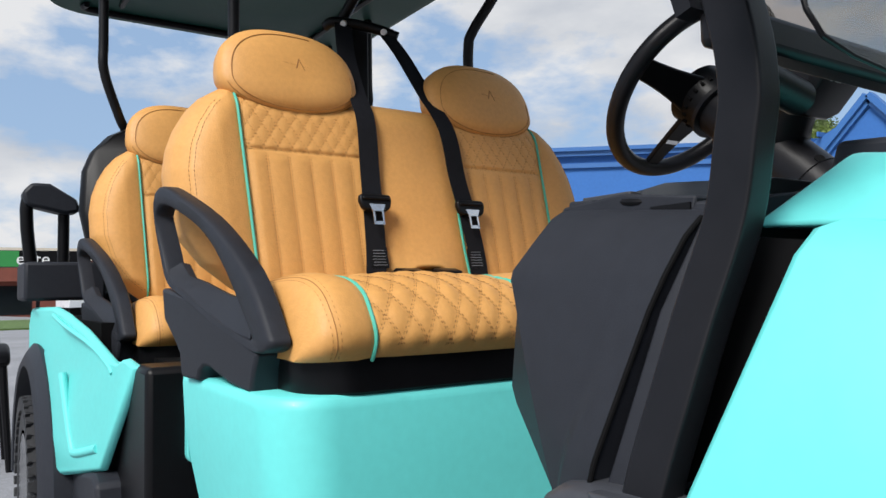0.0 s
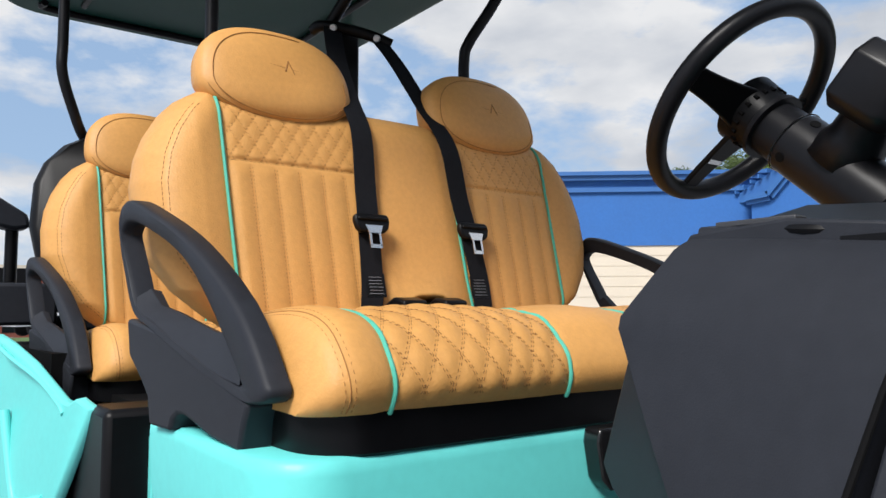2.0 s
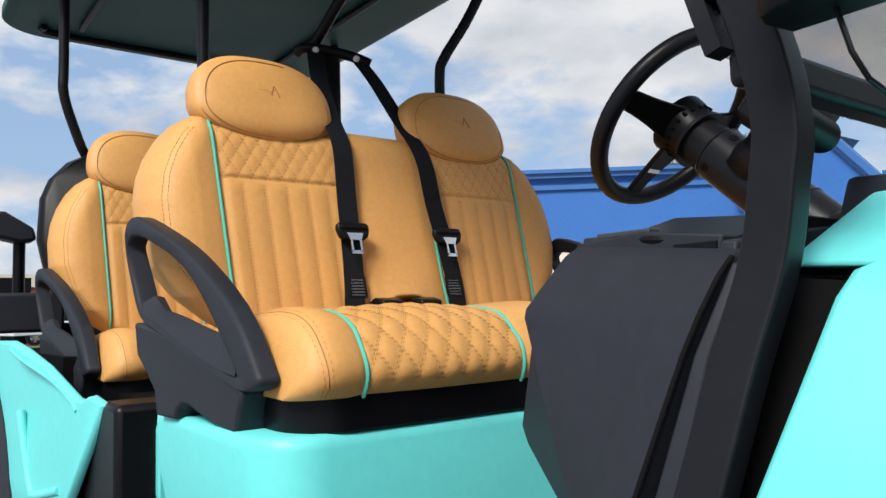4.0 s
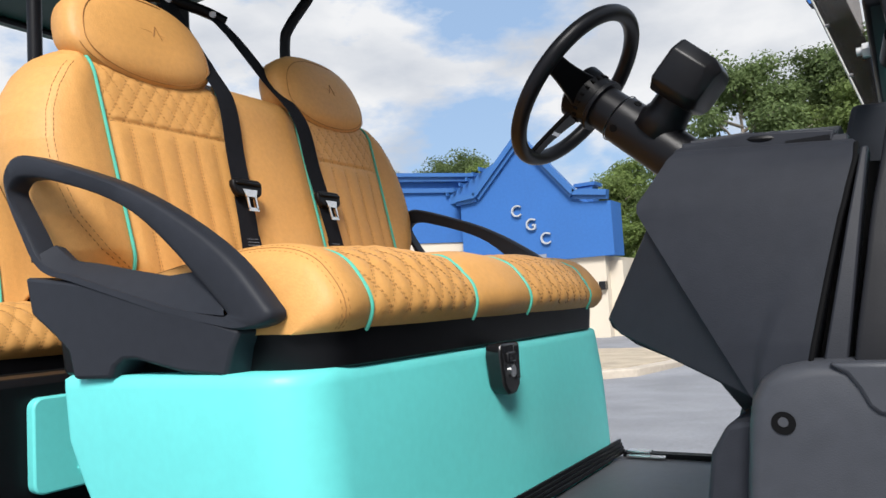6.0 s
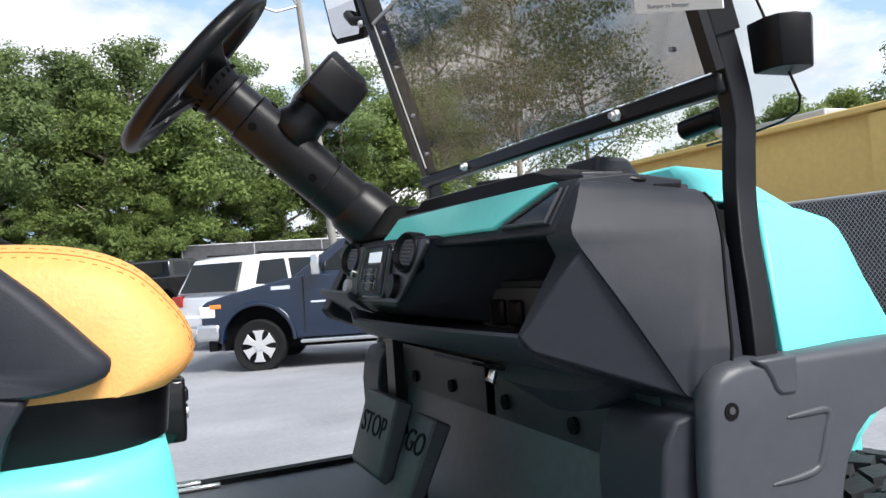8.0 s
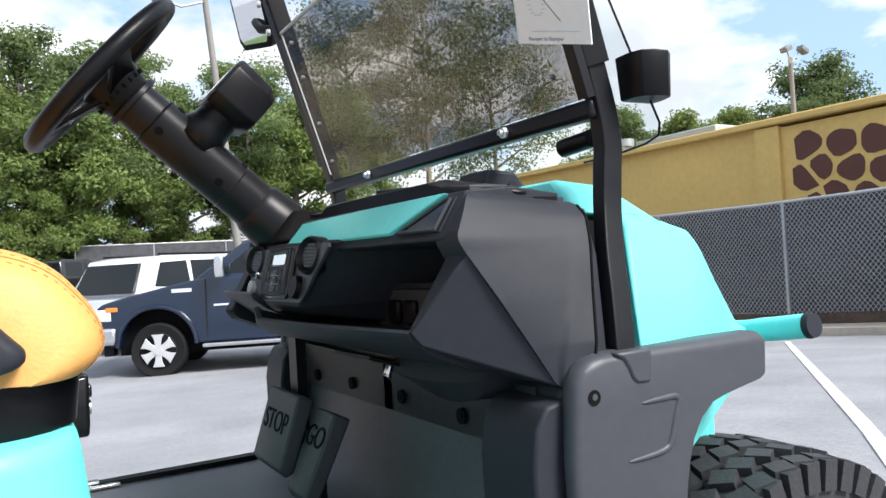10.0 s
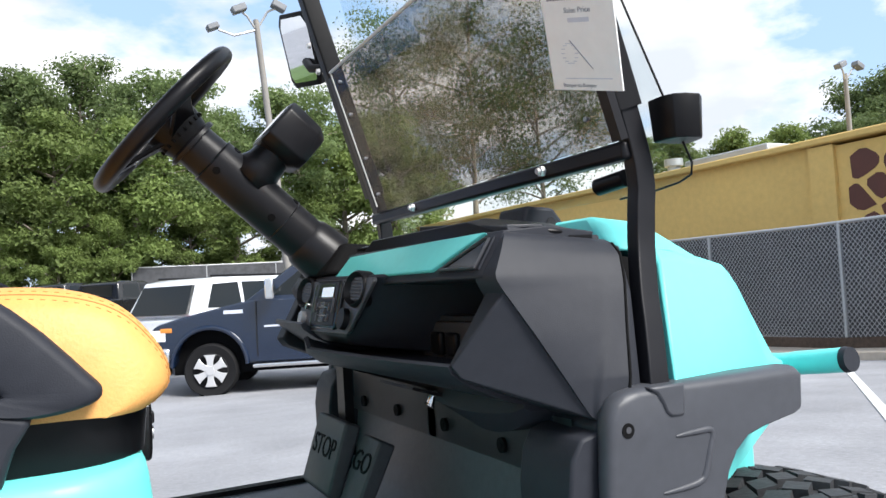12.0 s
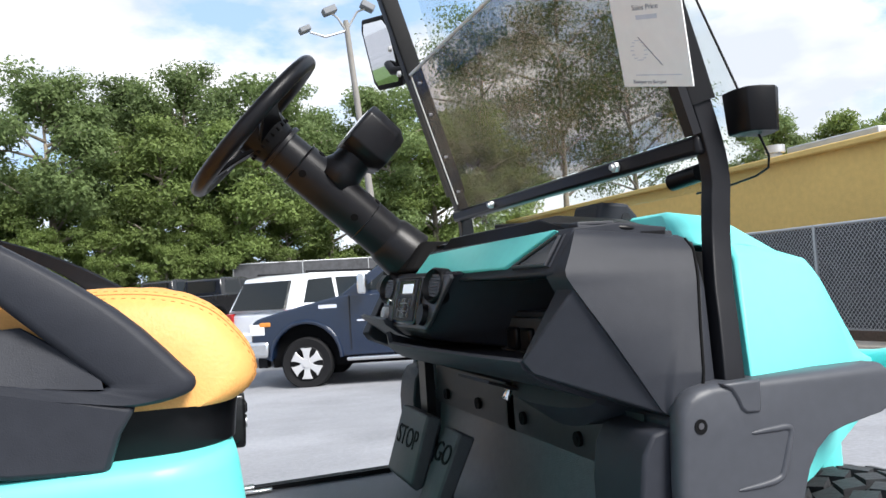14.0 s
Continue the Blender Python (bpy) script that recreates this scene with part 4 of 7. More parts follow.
def plate(name, y0, y1, t0, t1, depth, material, parent, label="", bevel=0.002):
    bm = bmesh.new()
    yc, tc = (y0 + y1) / 2, (t0 + t1) / 2
    box(bm, -(y1 - y0) / 2, (y1 - y0) / 2, -(t1 - t0) * 0.111 / 2, (t1 - t0) * 0.111 / 2, -0.004, depth)
    bmesh.ops.transform(bm, matrix=blk_m(yc, tc), verts=bm.verts)
    return part(name, bm, material, parent, label, bevel=bevel)


def blk_pt(y, t, off):
    """A point on the block's face."""
    return Vector((0.522 + 0.027 * t - off, y, 0.842 + 0.108 * t))


bm = bmesh.new()
FQ = [(-0.176, 0.94), (0.224, 0.96), (0.232, 0.90), (0.202, 0.10), (0.190, 0.05), (-0.098, 0.05), (-0.108, 0.10), (-0.184, 0.88)]
loft(bm, [[blk_pt(y, t, o) for y, t in FQ] for o in (-0.004, 0.004)])
face = part("fascia", bm, TRIMG, blk, "charcoal fascia plate", bevel=0.002)
bm = bmesh.new()
FQ = [(-0.040, 0.93), (0.098, 0.94), (0.110, 0.86), (0.112, 0.22), (0.098, 0.12), (-0.040, 0.11), (-0.054, 0.20), (-0.052, 0.85)]
loft(bm, [[blk_pt(y, t, o) for y, t in FQ] for o in (0.0, 0.012)])
stereo = part("stereo", bm, GLOSS, blk, "black marine stereo with keys", bevel=0.003)
LCD = mat("grey display", (0.80, 0.86, 0.92), 0.25, var=0.1)
LCD.node_tree.nodes["Principled BSDF"].inputs["Emission Color"].default_value = (0.75, 0.85, 1.0, 1)
LCD.node_tree.nodes["Principled BSDF"].inputs["Emission Strength"].default_value = 0.35
plate("surround", -0.040, 0.098, 0.14, 0.91, 0.0130, BLACK, stereo, bevel=0.003)
plate("bezel", -0.024, 0.076, 0.60, 0.87, 0.0145, GLOSS, stereo)
plate("display", -0.018, 0.050, 0.625, 0.80, 0.0155, LCD, stereo)
plate("display", 0.054, 0.068, 0.625, 0.80, 0.0152, GLASSD, stereo)
KEY = mat("dark grey keys", (0.030, 0.030, 0.034), 0.25, var=0.2)
for c0, c1, t0, t1 in ((0.012, 0.046, 0.46, 0.555), (0.014, 0.044, 0.325, 0.44), (0.012, 0.046, 0.20, 0.30)):
    plate("key", c0, c1, t0, t1, 0.0165, KEY, stereo, bevel=0.003)
for c0 in (-0.010, 0.056):
    for t0 in (0.21, 0.39):
        plate("key", c0, c0 + 0.013, t0, t0 + 0.155, 0.0160, KEY, stereo, bevel=0.003)
for c0 in (-0.030, 0.078):
    plate("key", c0, c0 + 0.009, 0.36, 0.62, 0.0155, TRIMG, stereo, bevel=0.002)
for t0 in (0.31, 0.447):
    plate("trim_line", 0.004, 0.054, t0, t0 + 0.012, 0.0160, GALV, stereo, bevel=0.0005)
for yy, tt, rr, nm in ((-0.118, 0.76, 0.031, "speaker"), (0.182, 0.74, 0.031, "speaker")):
    m = blk_m(yy, tt) @ Matrix.Rotation(radians(14), 4, "Y")
    bm = bmesh.new()
    prof = [(rr + 0.004, -0.010), (rr + 0.001, 0.012), (rr - 0.002, 0.015), (rr - 0.006, 0.010), (rr - 0.009, 0.005), (0.002, 0.004)]
    loft(bm, [[Vector((r * math.cos(2 * math.pi * k / 32), r * math.sin(2 * math.pi * k / 32), h)) for k in range(32)] for r, h in prof])
    bmesh.ops.transform(bm, matrix=m, verts=bm.verts)
    sp = part(nm, bm, BLACK, blk, "small round speaker")
    bm = bmesh.new()
    for k in range(7):
        w = (rr - 0.010)
        o = -w + w * 2 * (k + 0.5) / 7
        h = math.sqrt(max(0, w * w - o * o))
        box(bm, o - 0.0014, o + 0.0014, -h, h, 0.005, 0.008)
        box(bm, -h, h, o - 0.0014, o + 0.0014, 0.005, 0.008)
    bmesh.ops.transform(bm, matrix=m, verts=bm.verts)
    part("grille", bm, KEY, sp, smooth=False)
for yy, tt, rr, material in ((0.178, 0.26, 0.015, SILVER), (0.148, 0.48, 0.008, CHROME), (-0.080, 0.28, 0.021, BLACK)):
    m = blk_m(yy, tt)
    bm = bmesh.new()
    cyl(bm, m @ Vector((0, 0, -0.002)), m @ Vector((0, 0, 0.014)), rr, rr * 0.9)
    part("knob", bm, material, blk)
# inside the near pocket
bm = boxes((0.66, 0.74, -0.42, 0.0, 0.862, 0.872))
part("pocket_shelf", bm, PLASTIC, dash, bevel=0.002)
bm = boxes((0.655, 0.668, -0.33, -0.12, 0.80, 0.862))
pk = part("fuse_cover", bm, TRIMG, dash, bevel=0.003)
for c in (-0.245, -0.19):
    part("socket_cap", boxes((0.645, 0.657, c - 0.02, c + 0.02, 0.805, 0.845)), BLACK, pk, bevel=0.005)
# underside bits
bm = boxes((0.575, 0.64, -0.25, -0.11, 0.752, 0.757))
bmesh.ops.rotate(bm, cent=(0.60, 0, 0.765), matrix=Matrix.Rotation(radians(18), 3, "Y"), verts=bm.verts)
part("warning_label", bm, BLACK, dash)
bm = bmesh.new()
cyl(bm, (0.622, -0.219, 0.742), (0.616, -0.219, 0.729), 0.007)
cyl(bm, (0.616, -0.219, 0.729), (0.614, -0.219, 0.726), 0.009)
part("key_switch", bm, CHROME, dash)
bm = bmesh.new()
rings = []
for y in lin(-0.235, -0.455, 14):
    t = (y + 0.235) / -0.22
    d = 0.045 * math.sin(math.pi * min(1.0, 0.12 + t * 0.9)) ** 0.5
    rings.append([(0.625 + 0.03 * t, y, 0.760), (0.618 + 0.03 * t, y, 0.748 - d * 0.4), (0.66, y, 0.742 - d), (0.72, y, 0.735 - d * 0.9), (0.73, y, 0.76)])
loft(bm, rings)
part("air_outlet", bm, PLASTIC, dash, "black hooded air outlet", angle=40)
# column housing on the dash
bm = bmesh.new()
loft(bm, [[(0.545, 0.10, 0.955), (0.545, 0.30, 0.955), (0.60, 0.28, 1.022), (0.60, 0.13, 1.022)], [(0.74, 0.08, 0.96), (0.74, 0.32, 0.96), (0.74, 0.28, 1.012), (0.74, 0.13, 1.012)]])
part("column_housing", bm, MATTB, dash, bevel=0.012)
bm = boxes((0.62, 0.72, 0.02, 0.10, 1.000, 1.008), (0.64, 0.66, 0.055, 0.075, 1.006, 1.018))
part("top_plate", bm, GLOSS, dash, bevel=0.002)
# cup tray on top
bm = bmesh.new()
loft(bm, [[(x, -0.470, 0.984 - k), (x, -0.466, 1.0 - k), (x, -0.33, 1.016 - k), (x, -0.18, 1.026 - k), (x, -0.18, 0.985 - k)] for x, k in ((0.633, 0.0), (0.70, 0.006), (0.79, 0.016))])
tray = part("cup_tray", bm, PLASTIC, dash, "charcoal tray with two cup holders", bevel=0.002)
for yy in (-0.415, -0.285):
    zz = 1.0 + 0.118 * (yy + 0.466) - 0.0085
    bm = bmesh.new()
    tube(bm, [(0.712 + 0.043 * math.cos(a), yy + 0.052 * math.sin(a), zz + 0.006 * math.sin(a) - 0.0045 * math.cos(a)) for a in lin(0, 2 * math.pi * 35 / 36, 36)], 0.0035, 8, closed=True)
    ring = part("cup_ring", bm, BLACK, tray)
    # flat matt black disc painted as the shade inside the cup holder
    bm = bmesh.new()
    loft(bm, [[(0.712 + r * math.cos(a), yy + r * 1.2 * math.sin(a), zz + o + (0.006 * math.sin(a) - 0.0045 * math.cos(a)) * r / 0.043) for a in lin(0, 2 * math.pi * 31 / 32, 32)] for r, o in ((0.042, 0.0004), (0.040, 0.0012), (0.02, 0.0012))])
    part("cup_shade", bm, MATTB, ring)
bm = boxes((0.640, 0.70, -0.455, -0.44, 0.999, 1.0035))
part("tray_lip", bm, TRIMG, tray, bevel=0.001)

# ---- steering ----
SC = Vector((0.270, 0.197, 1.281))
AX = Vector((0.74, 0.0, -0.672)).normalized()
SU = Vector((0, 1, 0))
SV = AX.cross(SU).normalized()
if SV.z < 0:
    SV = -SV


def wheel_pt(a, r, h=0.0):
    return SC + (SU * math.cos(a) + SV * math.sin(a)) * r + AX * h


bm = bmesh.new()
tube(bm, [wheel_pt(a, 0.172) for a in lin(0, 2 * math.pi * 63 / 64, 64)], 0.0165, 16, closed=True)
steer = part("steering_wheel", bm, SATIN, cart, "black moulded steering wheel with three spokes", angle=180)
for a0, wd in ((radians(8), 0.020), (radians(172), 0.020), (radians(270), 0.017)):
    bm = bmesh.new()
    rings = []
    for t in lin(0, 1, 9):
        r = 0.03 + 0.138 * t
        h = 0.035 * (1 - t) ** 1.4
        w = wd + 0.018 * (1 - t) ** 2
        d = SU * math.cos(a0) + SV * math.sin(a0)
        s = AX.cross(d).normalized()
        c = SC + d * r + AX * h
        rings.append([c + s * w + AX * 0.006, c + s * w - AX * 0.004, c - s * w - AX * 0.004, c - s * w + AX * 0.006])
    loft(bm, rings)
    part("spoke", bm, BLACK, steer, bevel=0.003, angle=50)
bm = boxes((-0.002, 0.002, -0.016, 0.016, -0.005, 0.005))
bmesh.ops.transform(bm, matrix=Matrix.Translation(wheel_pt(radians(270), 0.10, 0.018)) @ Euler((0, radians(40), 0)).to_matrix().to_4x4(), verts=bm.verts)
part("badge", bm, CHROME, steer)
bm = bmesh.new()
tube(bm, [SC + AX * h for h in (0.0, 0.01, 0.03, 0.065, 0.07)], [0.045, 0.058, 0.056, 0.046, 0.040], 32)
hub = part("hub", bm, BLACK, steer, angle=30)
for k in range(20):
    a = 2 * math.pi * k / 20
    bm = bmesh.new()
    c = wheel_pt(a, 0.0525, 0.042)
    tube(bm, [c - AX * 0.004, c + AX * 0.004], 0.0035, 6)
    part("hub_slot", bm, MATTB, hub)
bm = bmesh.new()
P0 = SC + AX * 0.062
tube(bm, [P0, P0 + AX * 0.004, P0 + AX * 0.012, P0 + AX * 0.012, P0 + AX * 0.055, P0 + AX * 0.06, P0 + AX * 0.24, P0 + AX * 0.30, P0 + AX * 0.31, P0 + AX * 0.37], [0.050, 0.056, 0.056, 0.045, 0.046, 0.050, 0.050, 0.050, 0.056, 0.062], 36)
column = part("steering_column", bm, SATIN, cart, "black plastic steering column shroud", angle=30)
for h in (0.057, 0.242, 0.305):
    bm = bmesh.new()
    tube(bm, [P0 + AX * h + (SU * math.cos(a) + SV * math.sin(a)) * 0.0505 for a in lin(0, 2 * math.pi * 39 / 40, 40)], 0.0012, 6, closed=True)
    part("joint", bm, GLOSS, column)
for h, a in ((0.075, radians(205)), (0.215, radians(205)), (0.08, radians(120)), (0.235, radians(120))):
    d = SU * math.cos(a) + SV * math.sin(a)
    c = P0 + AX * h + d * 0.0495
    # matt black disc stands in for the dark inside a screw hole
    bm = bmesh.new()
    tube(bm, [c - d * 0.006, c + d * 0.0015], 0.008, 14)
    part("screw_shade", bm, MATTB, column)
# instrument pod on its neck
bm = bmesh.new()
n0 = P0 + AX * 0.135
UPN = SV
tube(bm, [n0 + UPN * 0.02, n0 + UPN * 0.06 + AX * 0.004 - SU * 0.010, n0 + UPN * 0.085 + AX * 0.004 - SU * 0.018, n0 + UPN * 0.115 + AX * 0.005 - SU * 0.026], [0.058, 0.042, 0.039, 0.044], 24)
neck = part("gauge_neck", bm, SATIN, column, angle=180)
bm = bmesh.new()
gc = n0 + UPN * 0.130 + AX * 0.006 - SU * 0.030
oct_ = [(-0.058, -0.030), (-0.058, 0.028), (-0.040, 0.050), (0.040, 0.050), (0.058, 0.028), (0.058, -0.030), (0.035, -0.046), (-0.035, -0.046)]
rings = []
for h, s in ((-0.046, 1.04), (-0.040, 1.12), (0.030, 1.09), (0.052, 0.86)):
    rings.append([gc + SU * y * s + UPN * z * s + AX * h for y, z in oct_])
loft(bm, rings)
gauge = part("gauge_pod", bm, SATIN, column, "black instrument pod", bevel=0.005)
bm = bmesh.new()
loft(bm, [[gc + SU * y * 0.9 + UPN * z * 0.9 + AX * h for y, z in oct_] for h in (-0.044, -0.0475)])
part("gauge_glass", bm, GLASSD, gauge, smooth=False)

# ---- pillars, windscreen and mirrors ----


def square_tube(pts, w, d):
    """A rounded rectangular tube: w across the cart, d fore and aft."""
    bm = bmesh.new()
    rings = []
    ps = smooth_path(pts, 5)
    for i, p in enumerate(ps):
        t = (ps[min(i + 1, len(ps) - 1)] - ps[max(i - 1, 0)]).normalized()
        s = Vector((0, 1, 0))
        f = s.cross(t).normalized()
        ring = []
        for k in range(24):
            a = 2 * math.pi * (k + 0.5) / 24
            c, sn = math.cos(a), math.sin(a)
            q = 0.16
            ring.append(p + s * (w / 2) * math.copysign(abs(c) ** q, c) + f * (d / 2) * math.copysign(abs(sn) ** q, sn))
        rings.append(ring)
    loft(bm, rings)
    return bm


for side in (-1, 1):
    pts = [(0.790, 0.572, 0.69), (0.799, 0.562, 0.772), (0.813, 0.543, 0.85), (0.822, 0.529, 0.90), (0.837, 0.513, 0.965), (0.845, 0.509, 1.02), (0.849, 0.508, 1.06), (0.838, 0.508, 1.125), (0.788, 0.510, 1.29), (0.705, 0.512, 1.57), (0.585, 0.515, 1.95), (0.545, 0.515, 2.08)]
    pil = part("front_pillar", square_tube([(x, side * (y - 0.010), z) for x, y, z in pts], 0.025, 0.034), SATIN, cart, "black powder-coated front roof pillar", angle=35)
    part("hinge_cover", square_tube([(x, side * (y - 0.010), z) for x, y, z in ((0.8255, 0.509, 1.165), (0.805, 0.5095, 1.235), (0.788, 0.510, 1.29), (0.705, 0.512, 1.57), (0.66, 0.513, 1.72))], 0.034, 0.046), BLACK, pil, "black sleeve round the pillar", angle=35)
    bm = prism([(0.763, 0.7745), (0.825, 0.7755), (0.824, 0.755), (0.822, 0.731), (0.798, 0.732), (0.790, 0.739), (0.784, 0.753), (0.776, 0.765)], "y", min(side * 0.53, side * 0.5830), max(side * 0.53, side * 0.5830))
    part("pillar_foot", bm, FENDER, pil, bevel=0.004)


def ws(z, dx=0.0):
    return 0.826 - 0.305 * (z - 1.105) + dx


bm = boxes((0.814, 0.842, -0.505, 0.505, 1.091, 1.119))
wsb = part("windscreen_bar", bm, SATIN, cart, "black lower windscreen bar", bevel=0.006)
for y in (-0.301, 0.231):
    bm = bmesh.new()
    cyl(bm, (0.806, y, 1.105), (0.814, y, 1.105), 0.009, n=6)
    cyl(bm, (0.800, y, 1.105), (0.807, y, 1.105), 0.005, n=12)
    part("bolt", bm, SILVER, wsb)
bm = bmesh.new()
loft(bm, [[(ws(1.118, -0.016), -0.50, 1.118), (ws(1.118, -0.011), -0.50, 1.118), (ws(1.118, -0.011), 0.44, 1.118), (ws(1.118, -0.016), 0.44, 1.118)], [(ws(1.47, -0.016), -0.50, 1.47), (ws(1.47, -0.011), -0.50, 1.47), (ws(1.47, -0.011), 0.44, 1.47), (ws(1.47, -0.016), 0.44, 1.47)]])
pane = part("windscreen", bm, TINT, cart, "smoked acrylic folded windscreen", smooth=False)
pane.visible_shadow = False
for y in (0.445, -0.505):
    bm = bmesh.new()
    obox(bm, (ws(1.29, -0.012), y, 1.29), (0.014, 0.02, 0.36), Matrix.Rotation(radians(-17), 3, "Y"))
    part("pane_edge", bm, SATIN, pane, smooth=False)
bm = bmesh.new()
tube(bm, [(ws(1.473, -0.014), -0.50, 1.473), (ws(1.473, -0.014), 0.44, 1.473)], 0.0045, 10)
part("top_edge", bm, ACRYL, pane, "pale cut acrylic edge")
bm = bmesh.new()
tube(bm, [(ws(1.13, -0.017), 0.428, 1.13), (ws(1.47, -0.017), 0.434, 1.47)], 0.002, 8)
part("side_edge", bm, ACRYL, pane, "pale cut acrylic edge")
for y in (0.40, -0.45):
    for z in (1.16, 1.25, 1.36, 1.44):
        bm = bmesh.new()
        cyl(bm, (ws(z, -0.018), y, z), (ws(z, -0.010), y, z), 0.0035, n=10)
        part("rivet", bm, GREYP, pane)
# clear lower sheet in front of the pillars
bm = bmesh.new()
q = [(-0.44, 1.052), (-0.50, 1.058), (-0.528, 1.066), (-0.536, 1.082), (-0.435, 1.70), (0.435, 1.70), (0.536, 1.082), (0.528, 1.066), (0.50, 1.058), (0.44, 1.052)]
loft(bm, [[(ws(z, 0.080), y, z) for y, z in q], [(ws(z, 0.0845), y, z) for y, z in q]])
sheet = part("windscreen", bm, CLEAR, cart, "clear acrylic lower windscreen", smooth=False)
sheet.visible_shadow = False
bm = bmesh.new()
tube(bm, [(ws(z, 0.082), y, z) for y, z in ((-0.36, 1.050), (-0.44, 1.052), (-0.50, 1.058), (-0.528, 1.066), (-0.536, 1.082), (-0.5256, 1.145), (-0.4842, 1.40), (-0.435, 1.70))], 0.0018, 8)
part("cut_edge", bm, BLACK, sheet)
bm = bmesh.new()
cyl(bm, (0.836, -0.415, 1.062), (0.842, -0.475, 1.068), 0.0135, n=24)
part("hinge_barrel", bm, BLACK, cart, "black hinge barrel")
# holder on the outside of the near pillar
cup = [(0.864, -0.508), (0.860, -0.540), (0.866, -0.557), (0.882, -0.566), (0.906, -0.568), (0.921, -0.558), (0.929, -0.536), (0.932, -0.508)]
bm = bmesh.new()
loft(bm, [[(0.896 + (x - 0.896) * k, -0.538 + (y + 0.538) * k, z) for x, y in cup] for k, z in ((0.86, 1.114), (0.91, 1.117), (1.0, 1.174), (0.985, 1.177), (0.93, 1.177), (0.91, 1.174), (0.84, 1.124))])
part("holder", bm, BLACK, cart, "black open holder beside the pillar", bevel=0.004)
# driver's mirror
bm = bmesh.new()
m = Matrix.Translation((0.69, 0.66, 1.60)) @ Euler((0, radians(-14), radians(25))).to_matrix().to_4x4()
out = [(y * 0.062, z * 0.108) for y, z in ((-0.8, -1), (0.8, -0.92), (1, -0.7), (1, 0.75), (0.8, 1), (-0.7, 0.9), (-1, 0.6), (-1, -0.8))]
loft(bm, [[m @ Vector((x, y * s, z * s)) for y, z in out] for x, s in ((0.03, 0.75), (0.022, 0.95), (0.0, 1.0), (-0.004, 0.97))])
mir = part("wing_mirror", bm, BLACK, cart, "black wing mirror on the far pillar", bevel=0.003)
bm = bmesh.new()
loft(bm, [[m @ Vector((x, y * 0.84, z * 0.86)) for y, z in out] for x in (-0.003, -0.006)])
part("mirror_glass", bm, MIRROR, mir, smooth=False)
bm = bmesh.new()
tube(bm, [(0.73, 0.56, 1.52), (0.70, 0.60, 1.53), (0.70, 0.64, 1.56)], 0.012, 12)
part("mirror_arm", bm, BLACK, mir)
for z in (1.493, 1.56):
    bm = bmesh.new()
    cyl(bm, (0.692 - 0.31 * (z - 1.493), 0.505, z), (0.684 - 0.31 * (z - 1.493), 0.505, z), 0.009, 0.007, n=12)
    part("bolt", bm, SILVER, mir)

# ---- nose and front wing ----
bm = bmesh.new()
rings = []
for xb, xt, wb, wt, zt, zc in ((0.826, 0.880, 0.562, 0.490, 0.957, 0.985), (0.90, 0.925, 0.550, 0.484, 0.953, 0.985), (0.99, 0.995, 0.533, 0.472, 0.943, 0.965), (1.045, 1.045, 0.518, 0.463, 0.932, 0.945), (1.075, 1.062, 0.508, 0.460, 0.912, 0.925), (1.10, 1.088, 0.500, 0.462, 0.862, 0.87), (1.130, 1.122, 0.492, 0.470, 0.790, 0.795), (1.15, 1.145, 0.47, 0.45, 0.70, 0.70)):
    zl = min(0.77, zt - 0.01)
    xs = xt + 0.004
    xl = 0.826 + (xb - 0.826) * 0.51
    ring = [(xl, -wb - 0.006, 0.60), (xb, -wb, zl), (xb * 0.1 + xt * 0.9, -wt - 0.007, zt - 0.018), (xt, -wt + 0.010, zt)]
    ring += [(xs, -wt + 0.10, zt + (zc - zt) * 0.7), (xs, -0.25, zc), (xs, 0.25, zc), (xs, wt - 0.10, zt + (zc - zt) * 0.7)]
    ring += [(xt, wt - 0.010, zt), (xb * 0.1 + xt * 0.9, wt + 0.007, zt - 0.018), (xb, wb, zl), (xl, wb + 0.006, 0.60)]
    rings.append(ring)
loft(bm, rings)
nose = part("nose_cowl", bm, CYAN, cart, "turquoise moulded nose cowl", bevel=0.006, angle=30)
bm = bmesh.new()
loft(bm, [[(0.815, -0.458, 0.962), (0.850, -0.370, 1.022), (0.850, 0.370, 1.022), (0.815, 0.458, 0.962)], [(0.93, -0.462, 0.955), (0.92, -0.405, 1.008), (0.92, 0.405, 1.008), (0.93, 0.462, 0.955)], [(1.03, -0.44, 0.935), (1.02, -0.40, 0.955), (1.02, 0.40, 0.955), (1.03, 0.44, 0.935)]])
part("cowl_top", bm, CYAN, nose, bevel=0.008)
# matt black solid stands in for the deep shade between dash and cowl
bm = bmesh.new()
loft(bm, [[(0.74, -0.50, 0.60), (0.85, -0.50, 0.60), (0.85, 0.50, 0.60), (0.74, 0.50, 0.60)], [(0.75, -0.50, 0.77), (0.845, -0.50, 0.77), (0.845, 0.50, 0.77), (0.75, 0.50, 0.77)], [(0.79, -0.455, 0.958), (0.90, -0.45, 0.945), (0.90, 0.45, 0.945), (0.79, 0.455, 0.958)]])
part("gap_shade", bm, MATTB, nose)
bm = bmesh.new()
tube(bm, smooth_path([(1.168, -0.576, 0.7712), (1.168, -0.50, 0.7615), (1.168, -0.40, 0.753), (1.168, 0.0, 0.752), (1.168, 0.40, 0.753), (1.168, 0.50, 0.7615), (1.168, 0.576, 0.7712)], 6), 0.0195, 28)
bump = part("bumper_bar", bm, CYAN, cart, "turquoise round bumper bar", angle=40)
